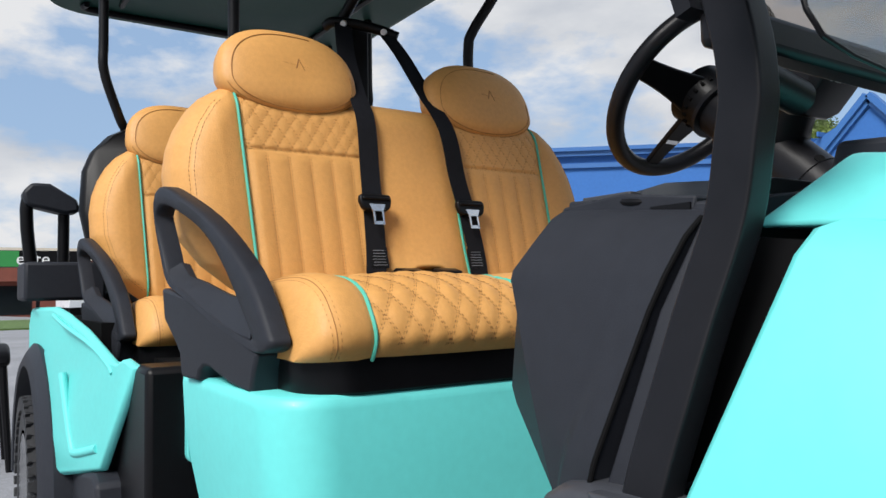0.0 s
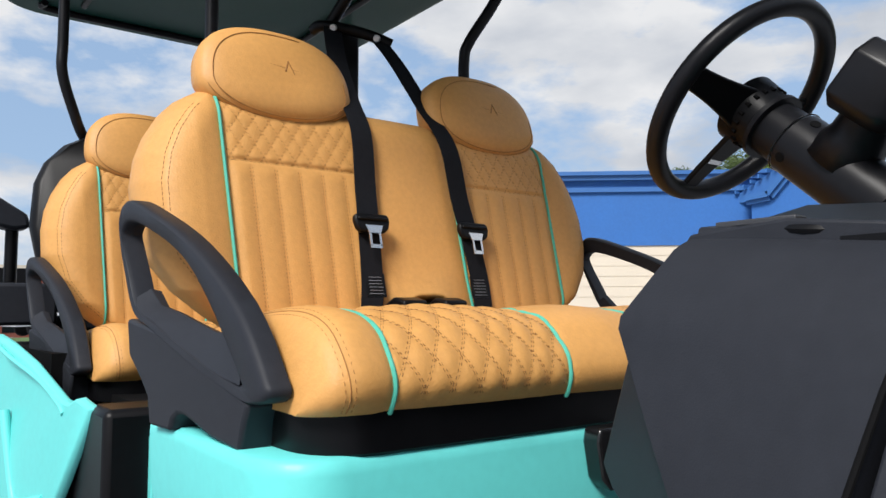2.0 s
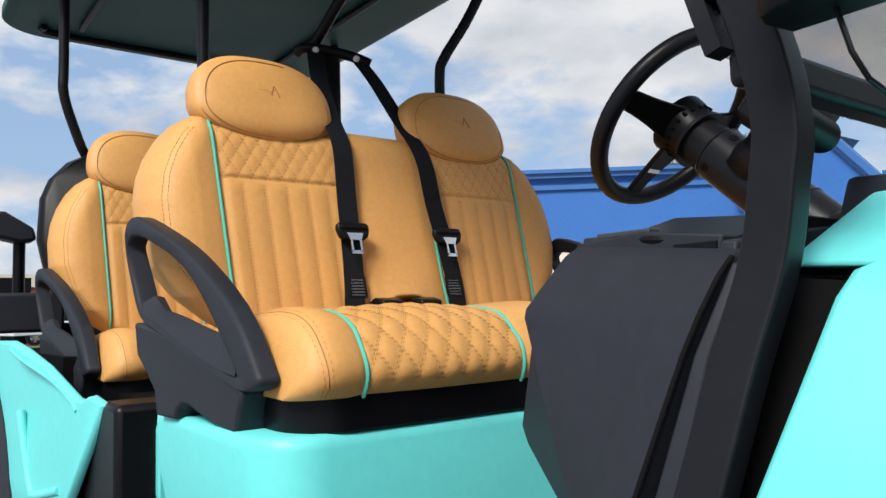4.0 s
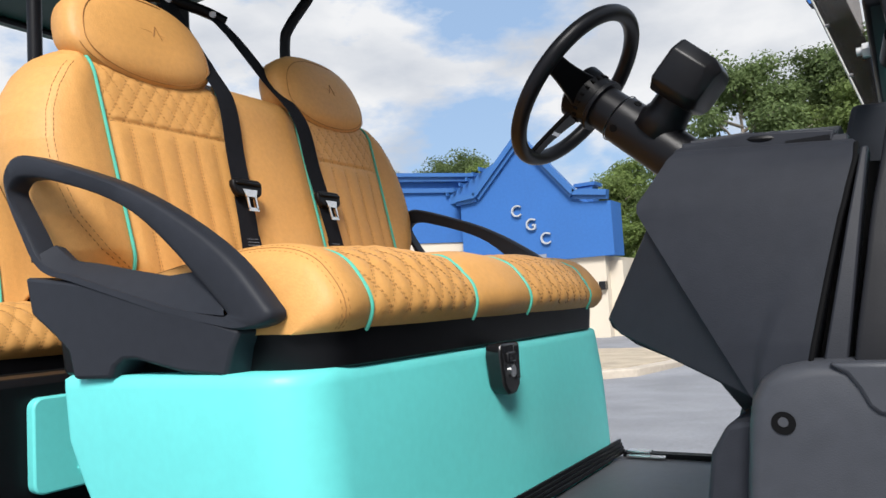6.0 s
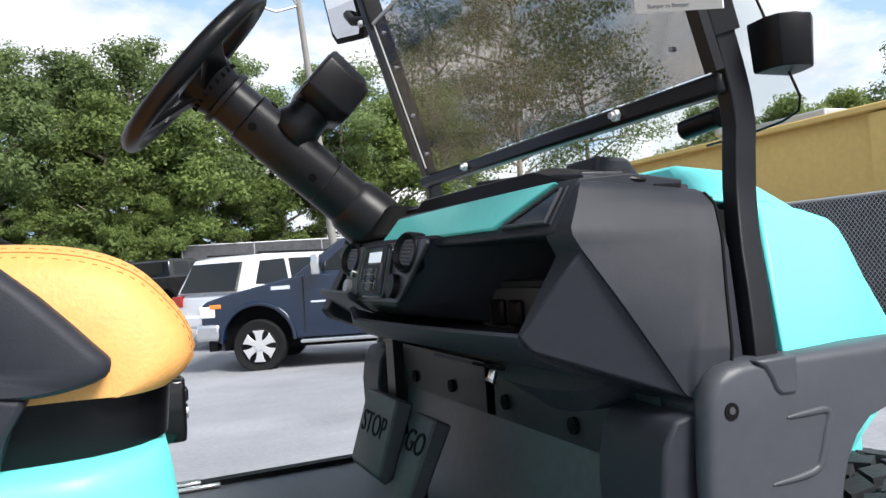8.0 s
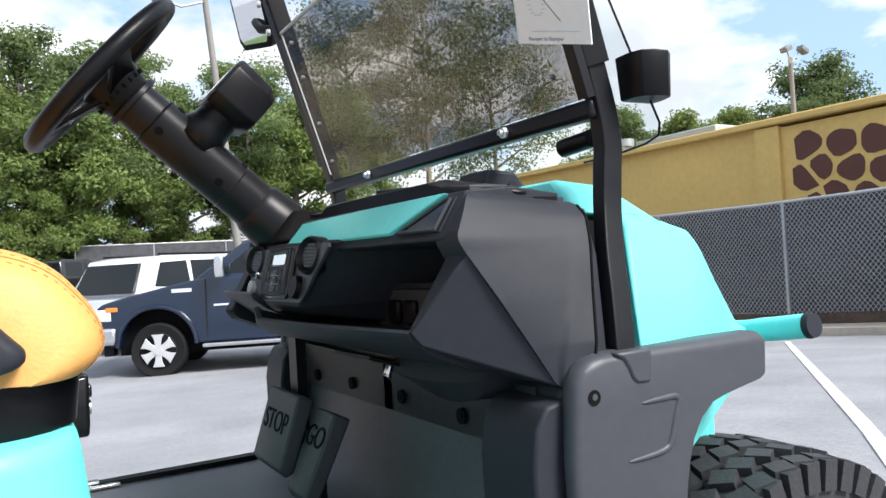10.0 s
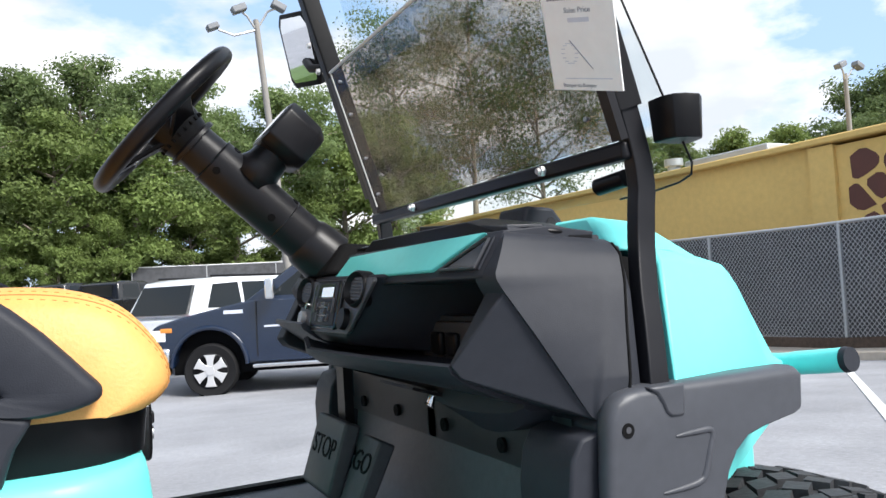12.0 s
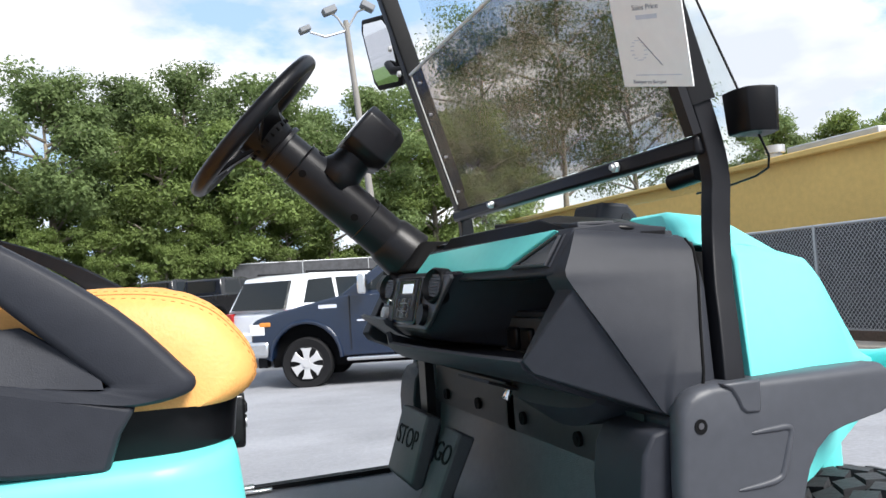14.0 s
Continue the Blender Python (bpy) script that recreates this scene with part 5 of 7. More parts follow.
for s in (-1, 1):
    bm = bmesh.new()
    cyl(bm, (1.168, s * 0.574, 0.771), (1.168, s * 0.584, 0.7722), 0.0205, 0.019, n=28)
    part("end_cap", bm, PLASTIC, bump)
for y in (-0.37, 0.37):
    part("bumper_bracket", boxes((1.10, 1.15, y - 0.03, y + 0.03, 0.40, 0.755)), CYAN, bump, bevel=0.006)
WING = [(0.691, 0.357), (0.687, 0.597), (0.687, 0.652), (0.694, 0.719), (0.699, 0.745), (0.709, 0.761), (0.725, 0.771), (0.743, 0.775), (0.773, 0.776), (0.813, 0.776), (1.053, 0.774), (1.066, 0.765), (1.062, 0.719), (1.047, 0.713), (1.019, 0.709), (0.975, 0.702), (0.943, 0.694), (0.918, 0.675), (0.9, 0.649), (0.889, 0.619), (0.88, 0.582), (0.875, 0.537), (0.871, 0.357)]
for side in (-1, 1):
    bm = bmesh.new()
    loft(bm, [[(max(x, 0.722), side * 0.535, z) for x, z in WING], [(max(x, 0.697), side * 0.552, z) for x, z in WING], [(x, side * 0.560, z) for x, z in WING], [(0.87 + (x - 0.87) * 0.992, side * 0.570, 0.57 + (z - 0.57) * 0.992) for x, z in WING], [(0.87 + (x - 0.87) * 0.97, side * 0.577, 0.57 + (z - 0.57) * 0.972) for x, z in WING], [(0.87 + (x - 0.87) * 0.93, side * 0.580, 0.57 + (z - 0.57) * 0.94) for x, z in WING]])
    wing = part("front_wing", bm, FENDER, cart, "charcoal plastic front wing", bevel=0.006, angle=40)
    # matt black disc paints the shade of a bolt hole in the wing
    bm = bmesh.new()
    cyl(bm, (0.725, side * 0.565, 0.724), (0.725, side * 0.5812, 0.724), 0.0098)
    h = part("bolt_recess", bm, MATTB, wing)
    bm = bmesh.new()
    cyl(bm, (0.725, side * 0.58, 0.725), (0.725, side * 0.5820, 0.725), 0.0042, n=16)
    part("bolt", bm, STEELB, h)
    bm = bmesh.new()
    ridge = smooth_path([(0.805, side * 0.5795, 0.7055), (0.840, side * 0.5785, 0.7065), (0.870, side * 0.5775, 0.704), (0.864, side * 0.5775, 0.678), (0.854, side * 0.578, 0.651), (0.845, side * 0.578, 0.641), (0.821, side * 0.579, 0.637), (0.777, side * 0.5795, 0.635)], 6)
    tube(bm, ridge, [0.0015 + 0.0045 * math.sin(math.pi * k / (len(ridge) - 1)) ** 0.5 for k in range(len(ridge))], 10)
    part("wing_ridge", bm, FENDER, wing)
    part("inner_arch", prism([(0.93, 0.40), (0.95, 0.62), (1.0, 0.69), (1.05, 0.69), (0.95, 0.40)], "y", side * 0.30, side * 0.42), CYAN, wing, "turquoise inner arch", bevel=0.004)


def cart_wheel(name, x, y, r, w):
    """A knobbly off-road tyre on a dark alloy rim."""
    bm = bmesh.new()
    prof = [(r * 0.52, -w * 0.42), (r * 0.60, -w * 0.5), (r * 0.88, -w * 0.5), (r * 0.955, -w * 0.44), (r * 0.965, 0), (r * 0.955, w * 0.44), (r * 0.88, w * 0.5), (r * 0.60, w * 0.5), (r * 0.52, w * 0.42)]
    n = 64
    rings = [[(x + q * math.cos(2 * math.pi * k / n), y + h, r + q * math.sin(2 * math.pi * k / n)) for k in range(n)] for q, h in prof]
    loft(bm, rings + [rings[0]], caps=False)
    tyre = part(name, bm, RUBBER, cart, "black knobbly off-road tyre", angle=50)
    bm = bmesh.new()
    rnd = random.Random(3)
    for k in range(40):
        for row in range(5):
            a = 2 * math.pi * (k + 0.5 * (row % 2) + rnd.uniform(-0.08, 0.08)) / 40
            h = (-0.42 + 0.21 * row) * w
            ww = w * (0.17 if row in (1, 2, 3) else 0.16)
            rot = Matrix.Rotation(-a, 3, "Y") @ Matrix.Rotation(radians(28 if row % 2 else -24), 3, "X")
            rr = r * 0.972 - (0.006 if row in (0, 4) else 0)
            obox(bm, (x + rr * math.cos(a), y + h, r + rr * math.sin(a)), (0.020, ww, 2 * math.pi * r / 40 * 0.74), rot)
        a = 2 * math.pi * k / 40
        for s in (-1, 1):
            obox(bm, (x + r * 0.90 * math.cos(a), y + s * w * 0.5, r + r * 0.90 * math.sin(a)), (0.045, 0.016, 2 * math.pi * r / 40 * 0.62), Matrix.Rotation(-a, 3, "Y"))
    tagged(part("tread", bm, RUBBER, tyre, "chunky tread blocks", smooth=False), kind="stuff")
    bm = bmesh.new()
    s = -1 if y < 0 else 1
    rings = [[(x + q * math.cos(2 * math.pi * k / 48), y + s * h, r + q * math.sin(2 * math.pi * k / 48)) for k in range(48)] for q, h in ((r * 0.60, w * 0.50), (r * 0.56, w * 0.50), (r * 0.52, w * 0.30), (r * 0.12, w * 0.22), (r * 0.10, w * 0.34), (r * 0.03, w * 0.35))]
    loft(bm, rings)
    rim = part("rim", bm, GLOSS, tyre, "gloss black alloy rim")
    for k in range(6):
        a = 2 * math.pi * k / 6
        bm = bmesh.new()
        obox(bm, (x + r * 0.32 * math.cos(a), y + s * w * 0.33, r + r * 0.32 * math.sin(a)), (r * 0.46, 0.02, r * 0.14), Matrix.Rotation(-a, 3, "Y"))
        part("rim_spoke", bm, CHROME if k % 2 else GLOSS, rim, bevel=0.004)
    return tyre


for x, y in ((1.108, -0.49), (1.108, 0.49), (-1.75, -0.625), (-1.75, 0.625)):
    cart_wheel("wheel", x, y, 0.292, 0.22)

# ---- rear body, roof and belts ----
bm = prism([(-0.56, 0.34), (-0.56, 0.757), (-0.70, 0.757), (-1.08, 0.45), (-1.1, 0.34)], "y", -0.596, 0.596)
rear_pod = part("rear_pod", bm, BLACK, cart, "black pod under the rear bench", bevel=0.015)
FLAP = [(-0.515 + 0.02 * (1 - math.cos(a)), 0.72 - 0.02 * (1 - math.sin(a))) for a in lin(0, math.pi / 2, 5)] + [(-0.05, 0.72), (-0.05, 0.545)] + [(-0.495 - 0.02 * math.sin(a), 0.565 - 0.02 * math.cos(a)) for a in lin(0, math.pi / 2, 5)]
flap = part("access_panel", prism(FLAP, "x", -0.56, -0.535), CYAN, rear_pod, "turquoise moulded access panel", bevel=0.004)
bm = bmesh.new()
tube(bm, smooth_path([(-0.535, -0.44, 0.685), (-0.534, -0.385, 0.675), (-0.532, -0.375, 0.64), (-0.532, -0.378, 0.605), (-0.535, -0.43, 0.575)], 6), 0.008, 10)
part("rib", bm, CYAN, flap)
REARP = [(-0.655, 0.752), (-0.727, 0.768), (-0.765, 0.754), (-0.81, 0.757), (-1.00, 0.826), (-1.16, 0.867), (-1.30, 0.885), (-1.95, 0.875), (-2.04, 0.82)]
REARP += [(-1.75 + 0.56 * math.cos(radians(a)), 0.27 + 0.465 * math.sin(radians(a))) for a in range(120, 10, -10)] + [(-1.185, 0.42), (-0.873, 0.483)]


def rear_y(x):
    """The rear side panels flare outwards towards the wheels."""
    return min(0.70, 0.60 + 0.17 * max(0.0, -0.65 - x))


part("wheel_well", boxes((-2.06, -0.72, -0.50, 0.50, 0.36, 0.75), (-2.06, -1.10, -0.60, 0.60, 0.74, 0.84)), MATTB, cart, "black body between the rear wheels")
for side in (-1, 1):
    bm = bmesh.new()
    loft(bm, [[(x, side * (rear_y(x) - 0.022), z) for x, z in REARP], [(x, side * (rear_y(x) - 0.012), z) for x, z in REARP], [(-1.3 + (x + 1.3) * 0.985, side * rear_y(x), 0.68 + (z - 0.68) * 0.965) for x, z in REARP]])
    rp = part("rear_panel", bm, CYAN, cart, "turquoise moulded rear side panel", bevel=0.006, angle=40)
    part("rocker", prism([(-1.24, 0.28), (-1.21, 0.425), (-0.88, 0.478), (-0.83, 0.46), (-0.80, 0.28)], "y", min(side * 0.45, side * 0.655), max(side * 0.45, side * 0.655)), PLASTIC, rp, "charcoal rocker under the panel", bevel=0.012)
    # creases: the sill of the recess and the fold along the top
    for path, r in ((((-1.185, 0.70), (-1.14, 0.60), (-1.095, 0.515), (-1.06, 0.50), (-0.90, 0.535)), 0.012), (((-1.30, 0.860), (-1.16, 0.834), (-0.946, 0.789), (-0.83, 0.748), (-0.80, 0.728)), 0.006)):
        bm = bmesh.new()
        tube(bm, smooth_path([(x, side * (rear_y(x) - r * 0.45), z) for x, z in path], 6), r, 10)
        part("fold", bm, CYAN, rp)
    bm = bmesh.new()
    rings = []
    for a in lin(radians(-4), radians(184), 44):
        c, sn = math.cos(a), math.sin(a)
        rings.append([(-1.75 + r * c, side * y, 0.27 + r * sn * 0.845) for r, y in ((0.575, 0.64), (0.575, 0.703), (0.545, 0.722), (0.505, 0.738), (0.485, 0.734), (0.48, 0.70), (0.49, 0.62))])
    loft(bm, rings)
    part("arch_flare", bm, PLASTIC, rp, "charcoal wheel arch flare")
part("rear_rack", boxes((-2.05, -1.75, -0.74, -0.48, 0.90, 1.035), (-2.05, -1.75, 0.48, 0.74, 0.90, 1.035), (-2.0, -1.85, -0.5, 0.5, 0.88, 0.93)), PLASTIC, cart, "charcoal side box behind the rear bench", bevel=0.012)
for side in (-1, 1):
    bm = bmesh.new()
    tube(bm, smooth_path([(-1.93, side * 0.705, 1.03), (-1.93, side * 0.72, 1.18), (-1.93, side * 0.715, 1.27), (-1.93, side * 0.66, 1.30), (-1.93, side * 0.58, 1.25)], 6), 0.022, 12)
    tube(bm, [(-1.93, side * 0.60, 1.03), (-1.93, side * 0.60, 1.23)], 0.02, 12)
    hd = part("grab_handle", bm, BLACK, cart, "black grab handle")
    bm = prism([(-0.73, 1.245), (-0.74, 1.29), (-0.71, 1.325), (-0.65, 1.325), (-0.56, 1.27), (-0.55, 1.225), (-0.60, 1.215)], "x", -1.98, -1.88)
    if side > 0:
        bmesh.ops.scale(bm, vec=(1, -1, 1), verts=bm.verts)
    part("handle_cap", bm, PLASTIC, hd, bevel=0.012)
bm = bmesh.new()
rings = []
for dz, g in ((0.0, 0.03), (0.012, 0.0), (0.05, 0.0), (0.07, 0.05)):
    ring = []
    for cx, cy, a0 in ((0.50, -0.50, -90), (0.50, 0.50, 0), (-2.02, 0.50, 90), (-2.02, -0.50, 180)):
        for k in range(8):
            a = radians(a0 + 90 * k / 7)
            ring.append((cx + (0.16 - g) * math.cos(a), cy + (0.16 - g) * math.sin(a), 2.065 + dz))
    rings.append(ring)
loft(bm, rings)
roof = part("roof", bm, ROOFC, cart, "dark green moulded roof panel", bevel=0.006, angle=40)
bm = bmesh.new()
tube(bm, smooth_path([(-2.0, -0.52, 2.055), (-2.06, -0.48, 2.055), (-2.06, 0.0, 2.055), (-2.06, 0.48, 2.055), (-2.0, 0.52, 2.055)], 6), 0.012, 10)
tube(bm, [(-1.95, 0.40, 2.055), (0.4, 0.40, 2.055)], 0.012, 10)
tube(bm, [(-1.95, -0.40, 2.055), (0.4, -0.40, 2.055)], 0.012, 10)
part("roof_frame", bm, SATIN, roof, "black tubular roof frame")
for pts in ([(-1.62, -0.518, 2.07), (-1.62, -0.518, 1.80), (-1.62, -0.515, 1.69), (-1.66, -0.46, 1.55), (-1.72, -0.39, 1.40), (-1.72, -0.38, 1.0)],
            [(-1.62, 0.518, 2.07), (-1.62, 0.518, 1.80), (-1.62, 0.515, 1.69), (-1.66, 0.46, 1.55), (-1.72, 0.39, 1.40), (-1.72, 0.38, 1.0)],
            [(-0.88, -0.30, 2.06), (-0.88, -0.30, 1.6), (-0.88, -0.30, 1.0)],
            [(-0.60, 0.55, 2.06), (-0.68, 0.48, 1.86), (-0.735, 0.425, 1.74), (-0.75, 0.415, 1.68), (-0.75, 0.415, 1.5), (-0.75, 0.415, 1.0)]):
    bm = bmesh.new()
    tube(bm, smooth_path(pts, 6), 0.0165, 14)
    part("roof_strut", bm, SATIN, cart, "black tubular roof strut")
bm = boxes((-0.80, -0.77, -0.02, 0.07, 0.95, 1.70))
part("belt_post", bm, BLACK, cart, "black belt post behind the bench", bevel=0.008)
bm = bmesh.new()
tube(bm, smooth_path([(-0.80, -0.055, 1.685), (-0.77, -0.045, 1.69), (-0.74, 0.02, 1.684), (-0.71, 0.08, 1.668), (-0.69, 0.12, 1.65)], 6), 0.015, 12)
br = part("belt_bracket", bm, BLACK, cart, "black belt guide bracket")
bm = bmesh.new()
tube(bm, [(-0.80, 0.0, 1.72), (-0.5, 0.10, 2.05)], 0.016, 10)
part("bracket_arm", bm, BLACK, br)
for p in ((-0.745, -0.023, 1.682), (-0.69, 0.076, 1.658)):
    v = Vector((0.75, -0.6, -0.35)).normalized()
    bm = bmesh.new()
    cyl(bm, Vector(p) + v * 0.008, Vector(p) + v * 0.020, 0.0095, 0.008, n=16)
    part("bolt", bm, SILVER, br)


def belt(pts, tongue):
    """A flat belt along points on the backrest."""
    ps = smooth_path(pts, 8)
    bm = bmesh.new()
    rings = []
    for i, p in enumerate(ps):
        t = (ps[min(i + 1, len(ps) - 1)] - ps[max(i - 1, 0)]).normalized()
        s = Vector((0.0, 1.0, 0.0))
        s = (s - t * s.dot(t)).normalized()
        n = t.cross(s).normalized()
        rings.append([p + s * 0.0255 + n * 0.0011, p + s * 0.0255 - n * 0.0011, p - s * 0.0255 - n * 0.0011, p - s * 0.0255 + n * 0.0011])
    loft(bm, rings)
    b = part("seat_belt", bm, WEB, cart, "black seat belt hanging over the backrest", smooth=False)
    tx, ty, tz = tongue
    m = Matrix.Translation((tx, ty, tz)) @ Matrix.Rotation(radians(-14), 4, "Y")
    bm = prism([(-0.042, 0.026), (-0.041, 0.038), (-0.034, 0.043), (0.034, 0.043), (0.041, 0.038), (0.042, 0.026), (0.037, 0.010), (0.028, 0.002), (-0.028, 0.002), (-0.037, 0.010)], "x", -0.006, 0.010)
    bmesh.ops.transform(bm, matrix=m, verts=bm.verts)
    grip = part("belt_grip", bm, BLACK, b, "black plastic grip", bevel=0.006)
    bm = boxes((-0.003, 0.015, -0.036, 0.036, 0.026, 0.034))
    bmesh.ops.transform(bm, matrix=m, verts=bm.verts)
    part("grip_ridge", bm, BLACK, grip, bevel=0.003)
    bm = boxes((0.010, 0.0125, -0.014, -0.009, -0.030, 0.0), (0.010, 0.0125, 0.009, 0.014, -0.030, 0.0), (0.010, 0.0125, -0.014, 0.014, -0.034, -0.026))
    loft(bm, [[(x, -0.021, 0.016), (x, 0.021, 0.016), (x, 0.014, -0.001), (x, -0.014, -0.001)] for x in (0.010, 0.0125)])
    bmesh.ops.transform(bm, matrix=m, verts=bm.verts)
    part("tongue", bm, CHROME, grip, "bright steel tongue")
    bm = boxes((0.0, 0.004, -0.023, 0.023, 0.02, 0.07))
    m2 = Matrix.Translation((back_plane(0.98) + 0.0265, ty + 0.002, 0.95)) @ Matrix.Rotation(radians(-14), 4, "Y")
    bmesh.ops.transform(bm, matrix=m2, verts=bm.verts)
    lab = part("belt_label", bm, BLACK, b, "black woven label with pale print")
    rnd = random.Random(5)
    for k in range(6):
        w = rnd.uniform(0.010, 0.018)
        bm = boxes((0.004, 0.0046, -w, w, 0.061 - 0.007 * k, 0.0619 - 0.007 * k))
        bmesh.ops.transform(bm, matrix=m2, verts=bm.verts)
        part("print_line", bm, GREYP, lab, smooth=False)


def on_back(y, z, off=0.022):
    return (back_plane(z) + off, y, z)


belt([(-0.74, -0.03, 1.675), (-0.62, -0.08, 1.55), (-0.50, -0.115, 1.42), on_back(-0.12, 1.33, 0.03), on_back(-0.125, 1.2, 0.026), on_back(-0.130, 1.1, 0.026), on_back(-0.135, 1.0), on_back(-0.145, 0.925)], (-0.372, -0.130, 1.10))
belt([(-0.69, 0.085, 1.65), (-0.62, 0.095, 1.57), (-0.52, 0.105, 1.44), on_back(0.112, 1.33, 0.035), on_back(0.125, 1.2, 0.03), on_back(0.142, 1.1, 0.026), on_back(0.152, 1.0), on_back(0.150, 0.925)], (-0.378, 0.146, 1.10))
for y in (-0.070, 0.035):
    bm = bmesh.new()
    loft(bm, [[(-0.385, y + a * 0.030, 0.910 + b) for a, b in ((-1, 0), (1, 0), (1, 0.038), (-1, 0.038))], [(-0.335, y + a * 0.032, 0.924 + b) for a, b in ((-1, 0), (1, 0), (1, 0.046), (-1, 0.046))], [(-0.298, y + a * 0.029, 0.922 + b) for a, b in ((-1, 0), (1, 0), (1, 0.040), (-1, 0.040))]])
    bk = part("buckle", bm, BLACK, cart, "black belt buckle lying in the seat gap", bevel=0.005)
    part("release_button", boxes((-0.300, -0.294, y - 0.018, y + 0.018, 0.930, 0.952)), GLOSS, bk, bevel=0.002)
# price sheet in a clear sleeve on the pillar
sheet_thing = thing("price_sheet", "white printed price sheet in a clear sleeve hanging by the pillar", "sign")
pr = Vector((0.030, -0.114, -0.030)).normalized()
pu = Vector((-0.40, 0.0, 0.917))
pu = (pu - pr * pu.dot(pr)).normalized()
px = (-pr).cross(pu)
pm = Matrix(((px.x, -pr.x, pu.x, 0.719), (px.y, -pr.y, pu.y, -0.546), (px.z, -pr.z, pu.z, 1.254), (0, 0, 0, 1)))


def sheet_part(name, y0, y1, z0, z1, x0, x1, material, parent, label=""):
    bm = boxes((x0, x1, y0, y1, z0, z1))
    bmesh.ops.transform(bm, matrix=pm, verts=bm.verts)
    return part(name, bm, material, parent, label, smooth=False)


sleeve = sheet_part("sleeve", -0.060, 0.060, -0.080, 0.105, -0.0012, 0.0012, WHITE, sheet_thing, "glossy white sleeve")
sheet_part("heading_bar", -0.058, 0.05, 0.044, 0.047, -0.0016, -0.0012, GREYP, sleeve)
for k in range(4):
    sheet_part("print_line", -0.005 - 0.008 * (k % 2), 0.05, 0.054 + 0.006 * k, 0.0555 + 0.006 * k, -0.0016, -0.0012, PALEP, sleeve)
RY = pm @ Matrix.Translation((-0.0016, 0, 0)) @ Euler((radians(90), 0, radians(-90))).to_matrix().to_4x4()
writing("lettering", "Sales Price", 0.0105, RY @ Matrix.Translation((0.0, 0.030, 0)), GREYP, sleeve, 0.0002)
sheet_part("price_bar", -0.018, 0.018, 0.014, 0.020, -0.0016, -0.0012, PALEP, sleeve)
rnd = random.Random(8)
for k in range(14):
    a = 2 * math.pi * k / 14
    y, z = 0.022 + 0.012 * math.cos(a), -0.028 + 0.014 * math.sin(a)
    sheet_part("scribble", y - 0.003, y + 0.003, z - 0.0006, z + 0.0006, -0.0016, -0.0012, PALEP, sleeve)
bm = bmesh.new()
cyl(bm, pm @ Vector((-0.0014, 0.020, -0.010)), pm @ Vector((-0.0014, -0.015, -0.050)), 0.0007, n=6)
part("pen_stroke", bm, GREYP, sleeve)
sheet_part("print_line", -0.045, 0.035, -0.064, -0.0625, -0.0016, -0.0012, PALEP, sleeve)
writing("lettering", "Bumper to Bumper", 0.0075, RY @ Matrix.Translation((-0.012, -0.073, 0)), GREYP, sleeve, 0.0002)

# ---- blue shop ----
shop = thing("blue_shop", "bright blue stucco shop front with a steep gable", "building", at=(0, 0, 0))
SY = 20.0
part("wall", prism([(-11.5, 2.05), (-11.5, 4.25), (-10.9, 4.30), (-9.15, 5.75), (-7.35, 3.72), (-6.40, 3.66), (-6.40, 2.05)], "y", SY, SY + 0.9), BLUEW, shop, "blue stucco gable wall")
part("lower_wall", boxes((-11.4, -6.75, SY + 0.15, SY + 6.0, -1.2, 2.05)), CREAM, shop, "cream rendered lower wall")
bm = bmesh.new()
for a, b in (((-11.6, 4.28), (-10.85, 4.33)), ((-10.85, 4.33), (-9.2, 6.0)), ((-9.2, 6.0), (-7.5, 4.0)), ((-7.5, 4.0), (-6.45, 3.86))):
    d = Vector((b[0] - a[0], 0, b[1] - a[1]))
    n = Vector((-d.z, 0, d.x)).normalized()
    for w0, w1, o in ((-0.05, 0.12, 0.22), (-0.16, -0.05, 0.12)):
        ra = [Vector((a[0], SY - o, a[1])) + n * w1, Vector((a[0], SY - o, a[1])) + n * w0, Vector((a[0], SY + 0.05, a[1])) + n * w0, Vector((a[0], SY + 0.05, a[1])) + n * w1]
        loft(bm, [ra, [p + d for p in ra]])
part("cornice", bm, BLUET, shop, "blue moulded cornice", smooth=False)
WX = Vector((-0.643, -0.766))
WN = Vector((-0.766, 0.643))


def wing_block(name, s0, s1, d0, d1, z0, z1, material, label=""):
    """A block of the wing, which runs away from the gable at an angle: s along it, d into its depth."""
    ring = [Vector((-11.2, 21.0)) + WX * s + WN * d for s, d in ((s0, d0), (s1, d0), (s1, d1), (s0, d1))]
    return part(name, prism([tuple(p) for p in ring], "z", z0, z1), material, shop, label, smooth=False)


wing_block("wing_wall", -1.0, 9.5, 0.0, 6.0, 2.95, 5.02, BLUEW, "blue stucco wing wall")
wing_block("wing_lower_wall", -1.0, 9.5, 0.06, 6.0, -1.2, 2.95, CREAM, "cream block lower wall")
for k in range(11):
    wing_block("block_course", -1.0, 9.5, 0.045, 0.06, -0.55 + 0.32 * k, -0.25 + 0.32 * k, CREAM)
for d0, z0, z1 in ((-0.10, 4.62, 4.76), (-0.20, 4.98, 5.12), (-0.30, 5.12, 5.24)):
    wing_block("wing_cornice", -1.0, 9.6, d0, 6.1, z0, z1, BLUET, "blue moulded cornice")
bm = bmesh.new()
